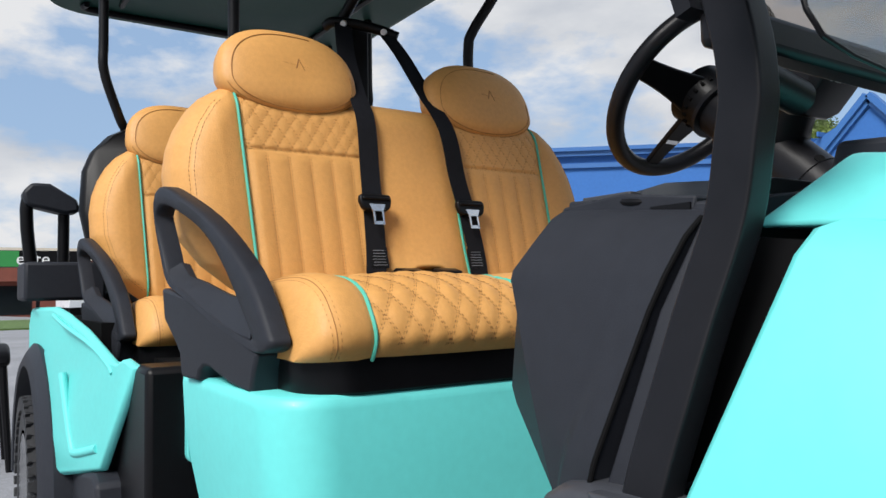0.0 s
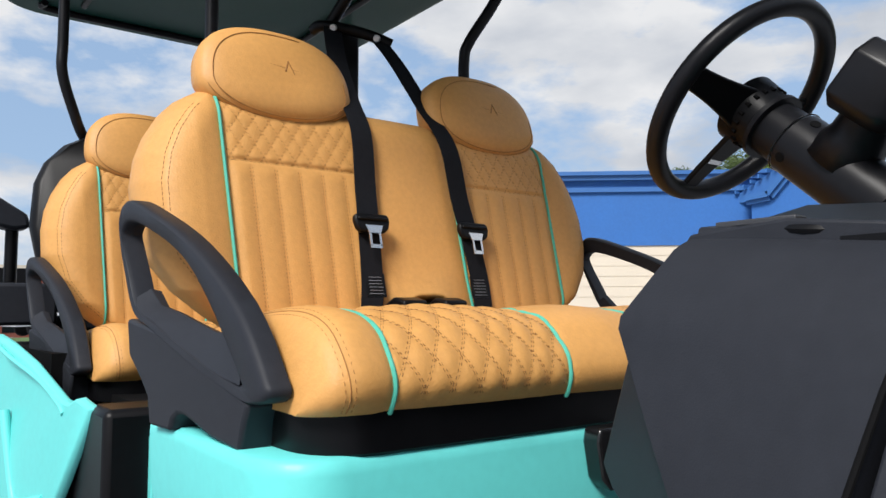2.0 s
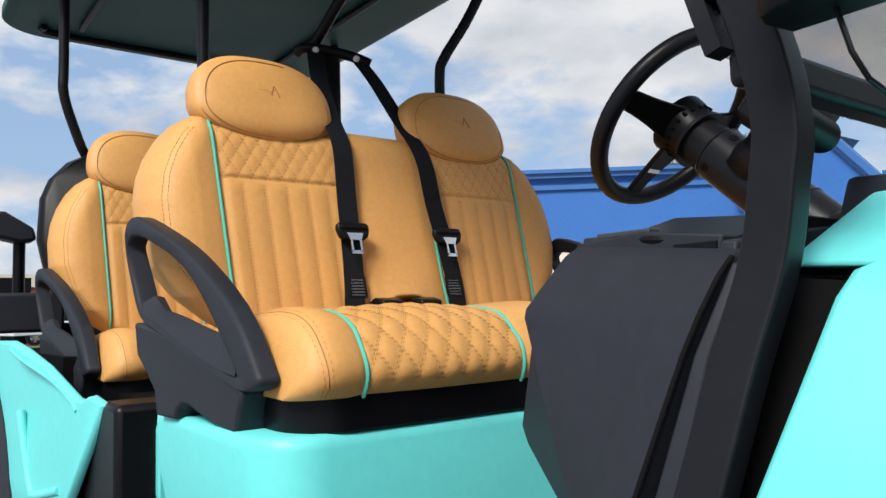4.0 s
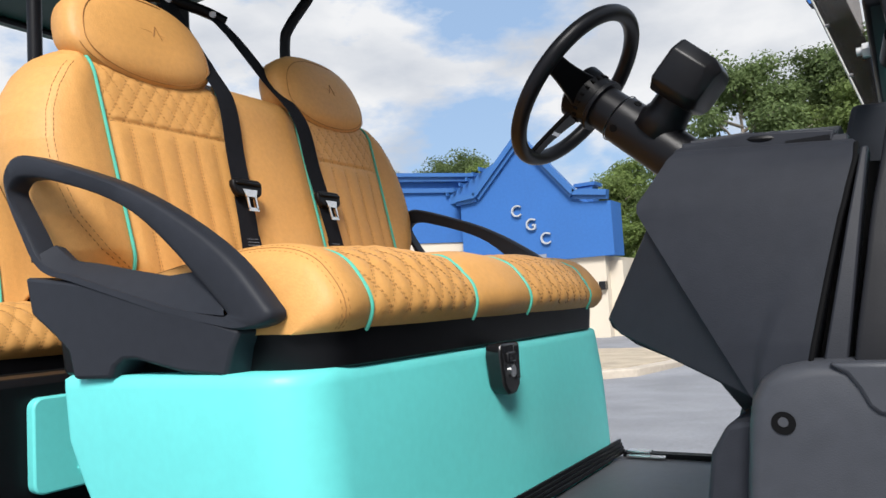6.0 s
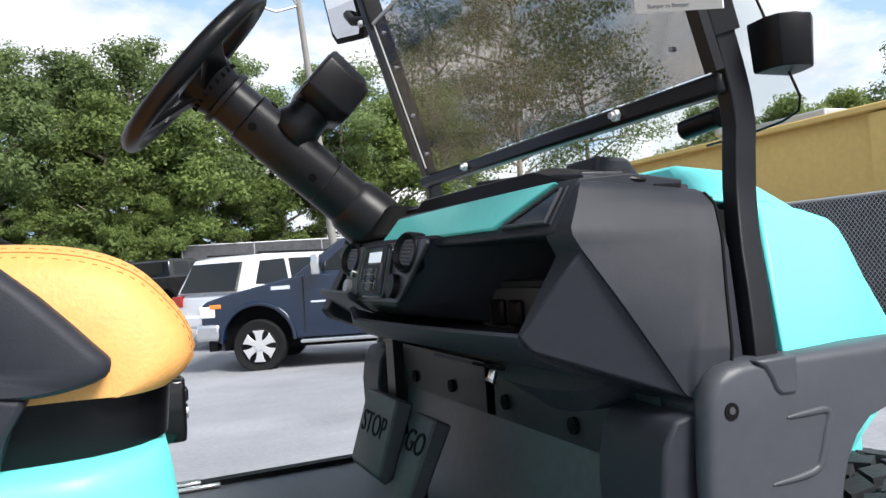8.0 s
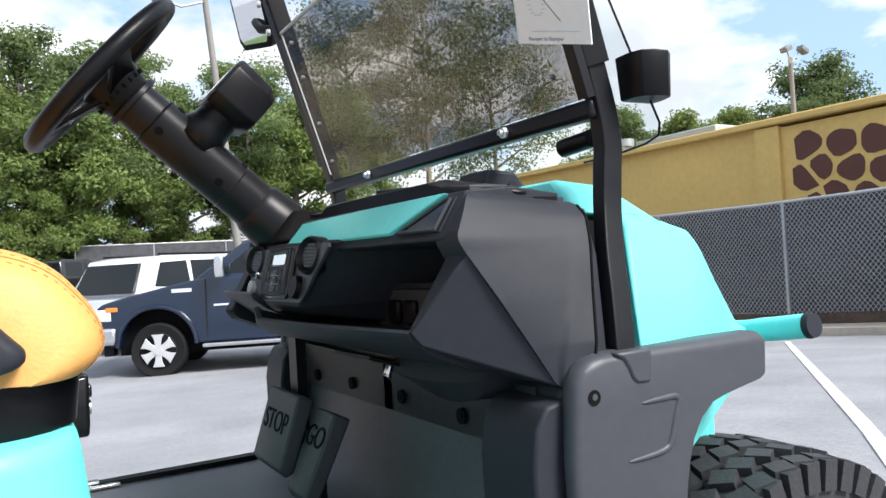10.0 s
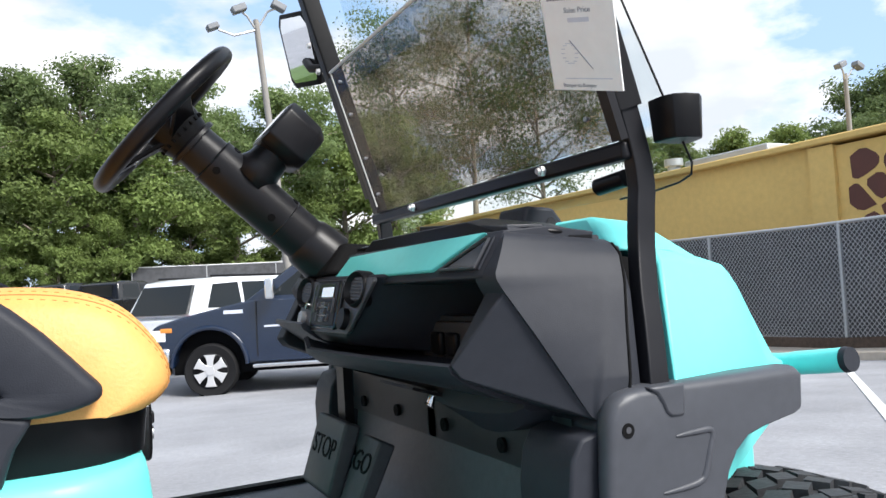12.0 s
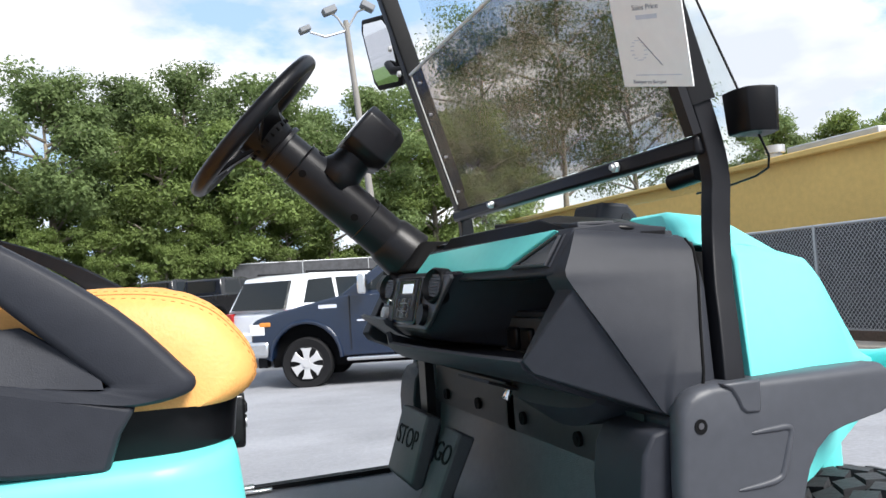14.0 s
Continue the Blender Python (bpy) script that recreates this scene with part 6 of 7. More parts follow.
loft(bm, [[(-12.6, SY + 0.1, 4.2), (-10.9, SY + 0.1, 4.3), (-9.3, SY + 0.1, 5.8), (-9.3, SY + 3.0, 5.8)][0:3] + [(-11.0, SY + 0.1, 5.0)], [(-12.6, SY + 3.0, 4.2), (-10.9, SY + 3.0, 4.3), (-9.3, SY + 3.0, 5.8), (-11.0, SY + 3.0, 5.0)]])
part("side_roof", bm, BLUET, shop, "ribbed blue metal roof", smooth=False)
for k in range(8):
    t = k / 7
    part("roof_rib", boxes((-12.5 + 1.8 * t, -12.44 + 1.8 * t, SY - 0.1, SY + 3.0, 4.25 + 0.9 * t, 4.33 + 0.95 * t)), BLUET, shop, smooth=False)
part("dormer", boxes((-7.75, -7.25, SY + 0.9, SY + 1.4, 3.6, 4.32), (-7.85, -7.15, SY + 0.85, SY + 1.5, 4.32, 4.43)), BLUET, shop, smooth=False)
part("side_lamp", boxes((-6.95, -6.75, SY + 0.0, SY + 0.2, 1.05, 1.3)), GLOSS, shop)
for ch, x, z in (("C", -9.46, 3.67), ("G", -8.98, 3.20), ("C", -8.52, 2.72)):
    writing("letter", ch, 0.52, Matrix.Translation((x, SY - 0.06, z)) @ Euler((radians(90), 0, 0)).to_matrix().to_4x4(), LETG, shop, 0.04)
part("end_wall", boxes((-6.75, -6.35, SY + 0.5, SY + 0.9, -1.2, 1.9)), CREAM, shop, "cream rendered end wall")
ISL = [(-12.0, 17.4), (-3.8, 17.0), (-3.2, 15.6), (-3.0, 13.4), (-3.4, 11.9), (-4.4, 11.1), (-6.0, 10.8), (-12.0, 10.8)]
tagged(part("kerb", prism(ISL, "z", -0.85, -0.46), CONC, bevel=0.03), "pale concrete kerb round a gravel island", "kerb", kind="structure")
tagged(part("gravel_bed", prism([(-7.5 + (x + 7.5) * 0.94, 14.1 + (y - 14.1) * 0.93) for x, y in ISL], "z", -0.6, -0.45), GRAVEL), "tan gravel inside the kerbed island", "gravel", kind="structure")
part("small_sign", boxes((-9.25, -8.55, SY - 0.05, SY, 2.12, 2.26)), GREYP, shop)
tagged(part("planted_bed", boxes((-30, -7.3, 17.4, 20.2, -0.6, -0.22)), CONC), "pale gravel bed between kerb and shop", "gravel bed", kind="structure")

# ---- ochre building ----
och = thing("ochre_building", "ochre stucco building with painted giraffe patches", "building")
part("wall", boxes((16.0, 26.0, 10.5, 34.0, -1.0, 4.05)), YELW, och, "ochre stucco wall")
part("corner_pier", boxes((15.85, 17.0, 9.85, 10.5, -1.0, 4.02)), YELW, och)
part("painted_wall", boxes((15.95, 26.0, -14.0, 9.85, -1.0, 3.98)), YELW, och)
part("coping", boxes((15.75, 26.1, -14.1, 34.0, 4.05, 4.22)), YELW, och, bevel=0.04)
part("plinth_band", boxes((15.93, 16.0, 10.5, 34.0, 1.55, 1.72)), YELW, och)
rnd = random.Random(11)
cells = []
for i in range(-1, 13):
    for j in range(-1, 7):
        cells.append((9.18 - 0.68 * i + rnd.uniform(-0.17, 0.17) + (0.26 if j % 2 else -0.06), 3.42 - 0.60 * j + rnd.uniform(-0.15, 0.15)))
for cy, cz in cells:
    if cy > 9.5 or cz > 3.7 or cy < 1.2 or cz < 0:
        continue
    # the ground nearest to this patch, less a painted joint, with rounded corners
    pts = [(cy + 0.42 * math.cos(0.3 + k * math.pi / 6), cz + 0.40 * math.sin(0.3 + k * math.pi / 6)) for k in range(12)]
    for oy, oz in cells:
        d = math.hypot(oy - cy, oz - cz)
        if d < 0.01 or d > 1.6:
            continue
        ny, nz, lim = (oy - cy) / d, (oz - cz) / d, d / 2 - 0.055
        cut = []
        for k in range(len(pts)):
            p, q = pts[k - 1], pts[k]
            dp = (p[0] - cy) * ny + (p[1] - cz) * nz - lim
            dq = (q[0] - cy) * ny + (q[1] - cz) * nz - lim
            if (dp < 0) != (dq < 0):
                f = dp / (dp - dq)
                cut.append((p[0] + (q[0] - p[0]) * f, p[1] + (q[1] - p[1]) * f))
            if dq <= 0:
                cut.append(q)
        pts = cut
    soft_pts = []
    for k in range(len(pts)):
        p, q = pts[k - 1], pts[k]
        soft_pts += [(p[0] * 0.78 + q[0] * 0.22, p[1] * 0.78 + q[1] * 0.22), (p[0] * 0.22 + q[0] * 0.78, p[1] * 0.22 + q[1] * 0.78)]
    pts = [(min(y, 9.6), min(z, 3.8)) for y, z in soft_pts]
    part("giraffe_patch", prism(pts, "x", 15.935, 15.96), BROWN, och, smooth=False)
part("roof_unit", boxes((19.0, 21.0, 14.2, 17.6, 4.2, 5.0)), GALV, och, "grey roof air handling unit", bevel=0.05)
bm = bmesh.new()
cyl(bm, (19.2, 18.3, 4.2), (19.2, 18.3, 4.95), 0.22)
cyl(bm, (19.2, 18.3, 4.95), (19.2, 18.3, 5.2), 0.32)
part("roof_vent", bm, GALV, och)

och.matrix_world = pose(0, 0, -0.45)

# ---- fences ----
def fence(name, a, b, h, label, chain=0.0, step=2.9, foot=None):
    """A mesh fence from a to b; foot gives its lower edge along y where it does not follow the ground."""
    f = thing(name, label, "fence")
    a, b = Vector(a), Vector(b)
    L = (b - a).length
    d = (b - a) / L
    n = int(L / step)

    def p3(t, z):
        p = a + d * t
        return Vector((p.x, p.y, (float(np.interp(p.y, *foot)) if foot else gz(p.x, p.y) + 0.12) + z))
    off = Vector((d.y, -d.x, 0))
    for i in range(n + 1):
        bm = bmesh.new()
        cyl(bm, p3(i * step, -0.3), p3(i * step, h + 0.03), 0.038, n=12)
        part("post", bm, GALV, f)
    bm = bmesh.new()
    tube(bm, [p3(t, h) for t in lin(0, L, 24)], 0.03, 10)
    part("top_rail", bm, GALV, f)
    bm = bmesh.new()
    rows = [[p3(t, 0.06) + off * 0.02, p3(t, h - 0.03) + off * 0.02, p3(t, h - 0.03) + off * 0.03, p3(t, 0.06) + off * 0.03] for t in lin(0, L, 24)]
    loft(bm, rows)
    part("privacy_mesh", bm, FENCEW, f, "dark privacy mesh", smooth=False)
    if chain:
        bm = bmesh.new()
        for s in (1, -1):
            t = -h if s > 0 else 0
            while t < L + (h if s < 0 else 0):
                t0, t1 = t, t + s * h * 0.8
                z0, z1 = 0.06, h - 0.02
                if 0 <= t0 <= L and 0 <= t1 <= L:
                    p, q = p3(t0, z0) - off * 0.03, p3(t1, z1) - off * 0.03
                    w = Vector((0, 0, 0.007))
                    w2 = d.to_3d() * 0.0055
                    vs = [bm.verts.new(v) for v in (p - w2, p + w2, q + w2, q - w2)]
                    vs2 = [bm.verts.new(v.co - off * 0.006) for v in vs]
                    bm.faces.new(vs)
                    bm.faces.new(vs2[::-1])
                    bm.faces.new((vs[0], vs[3], vs2[3], vs2[0]))
                    bm.faces.new((vs[1], vs2[1], vs2[2], vs[2]))
                t += chain
        tagged(part("chain_link", bm, GALV, f, "galvanised chain-link wires", smooth=False), kind="stuff")
    return f


fence("chain_link_fence", (11.9, -10.34), (11.9, 31.0), 2.03, "chain-link fence with dark privacy mesh", 0.085, 2.9, ([-10, 3, 7, 12, 18, 31], [-0.12, -0.36, -0.49, -0.50, -0.40, 0.13]))
fence("chain_link_fence", (2.4, 31.25), (11.9, 31.0), 2.1, "distant chain-link fence with dark privacy mesh")

# ---- vehicles ----
def profile_body(name, outline, half, material, parent, label, tumble=(), bevel=0.03):
    """A car body from its side outline; tumble narrows it above a height."""
    bm = bmesh.new()

    def w(z):
        return half * (1 - max(0.0, (z - tumble[0]) * tumble[1])) if tumble else half
    L = [[(x, -w(z) * s, z) for x, z in outline] for s in (1.0,)]
    R = [[(x, w(z) * s, z) for x, z in outline] for s in (1.0,)]
    loft(bm, L + R)
    return part(name, bm, material, parent, label, bevel=bevel, angle=40)


def car_wheel(parent, x, side, half, r, rim_mat, w=0.27):
    y1 = side * (half + 0.01)
    y0 = y1 - side * w
    bm = bmesh.new()
    prof = [(r * 0.60, 0.0), (r * 0.66, 0.02), (r * 0.93, 0.0), (r, 0.05), (r, w - 0.05), (r * 0.93, w), (r * 0.6, w)]
    rings = [[(x + q * math.cos(2 * math.pi * k / 40), y1 - side * h, r + q * math.sin(2 * math.pi * k / 40)) for k in range(40)] for q, h in prof]
    loft(bm, rings)
    t = part("wheel", bm, TYRE, parent, "black tyre", angle=40)
    bm = bmesh.new()
    rings = [[(x + q * math.cos(2 * math.pi * k / 40), y1 - side * h, r + q * math.sin(2 * math.pi * k / 40)) for k in range(40)] for q, h in ((r * 0.62, 0.0), (r * 0.58, -0.005), (r * 0.55, 0.04), (r * 0.1, 0.05))]
    loft(bm, rings)
    rim = part("rim", bm, BLACK, t, angle=40)
    for k in range(6):
        a = 2 * math.pi * (k + 0.5) / 6
        bm = bmesh.new()
        rings = []
        for q, wd in ((0.08, 0.11), (0.3, 0.115), (0.46, 0.15), (0.59, 0.22)):
            c = Vector((x + r * q * math.cos(a), y1 + side * 0.008, r + r * q * math.sin(a)))
            s = Vector((-math.sin(a), 0, math.cos(a))) * r * wd
            rings.append([c + s, c - s, c - s - Vector((0, side * 0.04, 0)), c + s - Vector((0, side * 0.04, 0))])
        loft(bm, rings)
        part("rim_spoke", bm, rim_mat, rim, bevel=0.006)
    bm = bmesh.new()
    cyl(bm, (x, y1 + side * 0.02, r), (x, y1 - side * 0.03, r), r * 0.16, n=20)
    part("hub_cap", bm, rim_mat, rim)
    return t


def pickup(name, label, paint, rim_mat, at, turn, bright, size=1.0):
    """A crew-cab pickup along +x (its nose at -x), wheels on z = 0."""
    p = thing(name, label, "pickup truck")
    H = 1.0
    F = 0.86
    lower = [(0.02, 0.55), (-0.03, 0.72), (-0.03, 0.98), (0.0, 1.04), (0.07, 1.085), (0.16, 1.11), (0.45, 1.175), (0.86, 1.25), (1.45, 1.35), (1.62, 1.37), (3.95, 1.37), (3.98, 1.37), (5.75, 1.34), (5.80, 1.28), (5.80, 0.62), (5.5, 0.55)]
    low = []
    for x, z in lower:
        low.append((x, z))
    for xc in (4.42, 0.86):
        for k in range(9):
            a = radians(0 + 180 * k / 8)
            low.append((xc + 0.56 * math.cos(a), 0.50 + 0.50 * math.sin(a)))
    profile_body("body", low, H, paint, p, "glossy painted body", (1.0, 0.06), 0.035)
    cab = [(1.42, 1.34), (2.22, 1.83), (2.48, 1.90), (3.72, 1.92), (3.92, 1.86), (4.02, 1.34)]
    profile_body("cab", cab, H * 0.94, paint, p, "", (1.34, 0.30), 0.04)
    for s in (-1, 1):
        for q in ([(1.80, 1.41), (2.34, 1.775), (2.78, 1.80), (2.80, 1.40)], [(2.90, 1.40), (2.88, 1.82), (3.66, 1.82), (3.80, 1.42)]):
            bm = bmesh.new()
            loft(bm, [[(x, s * (H * 0.94 * (1 - (z - 1.34) * 0.30) + d), z) for x, z in q] for d in (-0.02, 0.006)])
            part("side_window", bm, GLASSD, p, smooth=False)
        bm = bmesh.new()
        tube(bm, [(0.86 + 0.58 * math.cos(a), s * (H + 0.005), 0.50 + 0.52 * math.sin(a)) for a in lin(0, math.pi, 24)], 0.035, 8)
        part("arch_moulding", bm, BLACK if not bright else paint, p)
        bm = bmesh.new()
        tube(bm, [(4.42 + 0.58 * math.cos(a), s * (H + 0.005), 0.50 + 0.52 * math.sin(a)) for a in lin(0, math.pi, 24)], 0.035, 8)
        part("arch_moulding", bm, BLACK if not bright else paint, p)
        part("running_board", boxes((1.55, 3.8, s * H - 0.02, s * H + 0.16 if s > 0 else s * H + 0.02, 0.44, 0.50) if s > 0 else (1.55, 3.8, -H - 0.16, -H + 0.02, 0.44, 0.50)), CHROME if bright else BLACK, p, bevel=0.02)
        part("wing_mirror", boxes((1.80, 1.94, s * 1.16 - 0.11, s * 1.16 + 0.11, 1.36, 1.64)), CHROME if bright else BLACK, p, bevel=0.03)
        part("door_handle", boxes((2.62, 2.80, s * 0.985 - 0.03, s * 0.985 + 0.03, 1.22, 1.27)), CHROME if bright else BLACK, p, bevel=0.01)
        part("headlamp", boxes((-0.05, 0.20, s * 0.80 - 0.17 - 0.04 * (s < 0), s * 0.80 + 0.17 + 0.04 * (s > 0), 0.86, 1.02)), WHITE, p, bevel=0.02)
        part("tail_lamp", boxes((5.74, 5.81, s * 0.92 - 0.07, s * 0.92 + 0.07, 1.0, 1.24)), REDL, p, bevel=0.02)
        part("marker_lamp", boxes((0.12, 0.30, s * 0.93 - 0.085, s * 0.93 + 0.085, 0.98, 1.04)), AMBER, p, bevel=0.01)
        for xs in (1.60, 2.83):
            part("door_seam", boxes((xs, xs + 0.015, s * 1.0 - 0.01, s * 1.0 + 0.003, 0.6, 1.35)), GLOSS, p, smooth=False)
        part("badge", boxes((1.72, 2.12, s * 1.0 - 0.005, s * 1.0 + 0.006, 0.985, 1.01)), PALEP, p, smooth=False)
        part("side_decal", boxes((1.10, 1.40, s * 0.985 - 0.005, s * 0.985 + 0.006, 1.19, 1.24)), PALEP, p, smooth=False)
        for x in (0.86, 4.42):
            car_wheel(p, x, s, H - 0.02, 0.42, rim_mat)
    bm = bmesh.new()
    loft(bm, [[(1.50, -0.80, 1.385), (1.50, 0.80, 1.385), (2.17, 0.70, 1.80), (2.17, -0.70, 1.80)], [(1.485, -0.80, 1.395), (1.485, 0.80, 1.395), (2.155, 0.70, 1.815), (2.155, -0.70, 1.815)]])
    part("windscreen", bm, GLASSD, p, smooth=False)
    part("rear_window", boxes((3.95, 4.0, -0.6, 0.6, 1.45, 1.8)), GLASSD, p, smooth=False)
    part("front_bumper", boxes((-0.13, 0.27, -1.03, 1.03, 0.54, 0.78)), CHROME if bright else BLACK, p, bevel=0.06)
    part("rear_bumper", boxes((5.72, 5.95, -0.95, 0.95, 0.58, 0.78)), BLACK, p, bevel=0.04)
    part("grille", boxes((-0.06, 0.03, -0.62, 0.62, 0.80, 1.03)), BLACK, p, bevel=0.02)
    for s in (-1, 1):
        part("bumper_flap", boxes((0.06, 0.20, s * 0.85 - 0.1, s * 0.85 + 0.1, 0.38, 0.58)), BLACK, p)
    part("bed_well", boxes((4.1, 5.7, -0.82, 0.82, 1.33, 1.372)), GLOSS, p)
    part("number_plate", boxes((5.94, 5.965, -0.2, 0.2, 0.62, 0.75)), WHITE, p)
    # underbody, raised in matt black to stand in for shade inside the wheel arches
    part("underbody", boxes((0.25, 5.5, -0.78, 0.78, 0.36, 1.05)), MATTB, p)
    for ch in p.children:
        if not ch.name.startswith("wheel"):
            for v in ch.data.vertices:
                if v.co.z > 0.55:
                    v.co.z = 0.55 + (v.co.z - 0.55) * 1.15
    p.matrix_world = pose(*at, 0, 0, turn)
    p.scale = (size, size, size)
    return p


pickup("pickup_truck", "dark blue crew-cab pickup with chrome bumper, parked", PAINTB, SILVER, (1.64, 12.05, gz(0, 11.2) - 0.035), -24, True)
pickup("pickup_truck", "black crew-cab pickup parked nose to the fence", PAINTK, GLOSS, (3.11, 25.5, gz(0, 23.5) - 0.02), 228, False, 0.85)
pickup("pickup_truck", "black pickup parked beside a taller one", PAINTK, GLOSS, (1.7, 28.4, gz(0, 26) - 0.02), 228, False, 0.85)


def suv(at, turn):
    p = thing("sport_utility_vehicle", "white sport utility vehicle seen from its tail", "car")
    H = 0.98
    low = [(0.0, 0.5), (-0.05, 0.8), (0.05, 1.08), (1.3, 1.18), (4.9, 1.16), (5.05, 1.05), (5.08, 0.6), (4.95, 0.45)]
    for xc in (3.98, 0.95):
        for k in range(9):
            a = radians(180 * k / 8)
            low.append((xc + 0.46 * math.cos(a), 0.40 + 0.44 * math.sin(a)))
    profile_body("body", low, H, PAINTW, p, "white painted body", (0.9, 0.05))
    profile_body("cabin", [(1.2, 1.15), (1.95, 1.78), (2.2, 1.86), (4.2, 1.86), (4.62, 1.80), (5.0, 1.12)], H * 0.95, PAINTW, p, "", (1.15, 0.26))
    for s in (-1, 1):
        for q in ([(1.55, 1.22), (2.05, 1.72), (2.62, 1.75), (2.62, 1.22)], [(2.72, 1.22), (2.72, 1.75), (3.5, 1.75), (3.55, 1.22)], [(3.65, 1.22), (3.62, 1.75), (4.35, 1.72), (4.62, 1.26)]):
            bm = bmesh.new()
            loft(bm, [[(x, s * (H * 0.95 * (1 - (z - 1.15) * 0.26) + d), z) for x, z in q] for d in (-0.02, 0.006)])
            part("side_window", bm, GLASSD, p, smooth=False)
        part("tail_lamp", boxes((4.92, 5.11, s * 0.82 - 0.14, s * 0.82 + 0.13, 0.88, 1.10)), REDL, p, bevel=0.02)
        bm = bmesh.new()
        cyl(bm, (2.0, s * 0.72, 1.89), (4.3, s * 0.72, 1.89), 0.022, n=10)
        part("roof_rail", bm, BLACK, p)
        for x in (0.95, 3.98):
            car_wheel(p, x, s, H - 0.02, 0.37, SILVER)
    bm = bmesh.new()
    loft(bm, [[(5.06, -0.76, 1.16), (5.06, 0.76, 1.16), (4.76, 0.66, 1.72), (4.76, -0.66, 1.72)], [(4.98, -0.76, 1.16), (4.98, 0.76, 1.16), (4.66, 0.64, 1.72), (4.66, -0.64, 1.72)]])
    part("rear_window", bm, GLASSD, p, smooth=False)
    part("rear_bumper", boxes((5.0, 5.16, -0.9, 0.9, 0.45, 0.7)), PAINTW, p, bevel=0.05)
    part("number_plate", boxes((5.08, 5.10, -0.2, 0.2, 0.76, 0.87)), WHITE, p)
    p.matrix_world = pose(*at, 0, 0, turn)


suv((5.66, 17.35, gz(0, 15.5) - 0.02), 217)

tr = thing("flatbed_trailer", "white flatbed trailer parked by the far fence", "trailer")
part("deck", boxes((-1.9, 1.9, -0.85, 0.85, 0.62, 0.74)), WHITE, tr, bevel=0.02)
for x in (-0.45, 0.45):
    for sd in (-1, 1):
        car_wheel(tr, x, sd, 0.80, 0.34, GLOSS, 0.2)
part("drawbar", boxes((-3.0, -1.9, -0.06, 0.06, 0.58, 0.66)), GALV, tr)
tr.matrix_world = pose(-2.6, 27.2, gz(0, 27.2), 0, 0, 8)

# ---- lamp posts ----
def lamp_post(at, h, lean, heads):
    p = thing("lamp_post", "weathered wooden lamp pole with floodlights", "lamp post")
    bm = bmesh.new()
    tube(bm, [(0, 0, -0.5), (lean * 0.5, 0, h / 2), (lean, 0, h)], [0.125, 0.105, 0.08], 14)
    part("pole", bm, POLE, p)
    for dx, dz, s in heads:
        bm = bmesh.new()
        tube(bm, [(lean, 0, h - 0.3), (lean + dx * 0.6, -0.1, h - 0.1 + dz), (lean + dx, -0.15, h + dz)], 0.035, 8)
        arm = part("lamp_arm", bm, GALV, p)
        bm = bmesh.new()
        obox(bm, (lean + dx * 1.15, -0.2, h + dz + 0.05), (0.42 * s, 0.30, 0.2 * s), Matrix.Rotation(radians(-25 if dx < 0 else 25), 3, "Y"))
        part("lamp_head", bm, LAMPG, arm, bevel=0.03)
    p.location = at
    return p


lamp_post((5.95, 20.0, gz(0, 20)), 9.2, -0.75, ((-0.45, 0.15, 1.0), (0.55, 0.35, 1.0), (-1.1, -0.45, 0.8)))
lamp_post((27.0, 17.0, 0.0), 8.0, 0.0, ((-0.45, 0.2, 1.0), (0.45, 0.25, 1.0)))

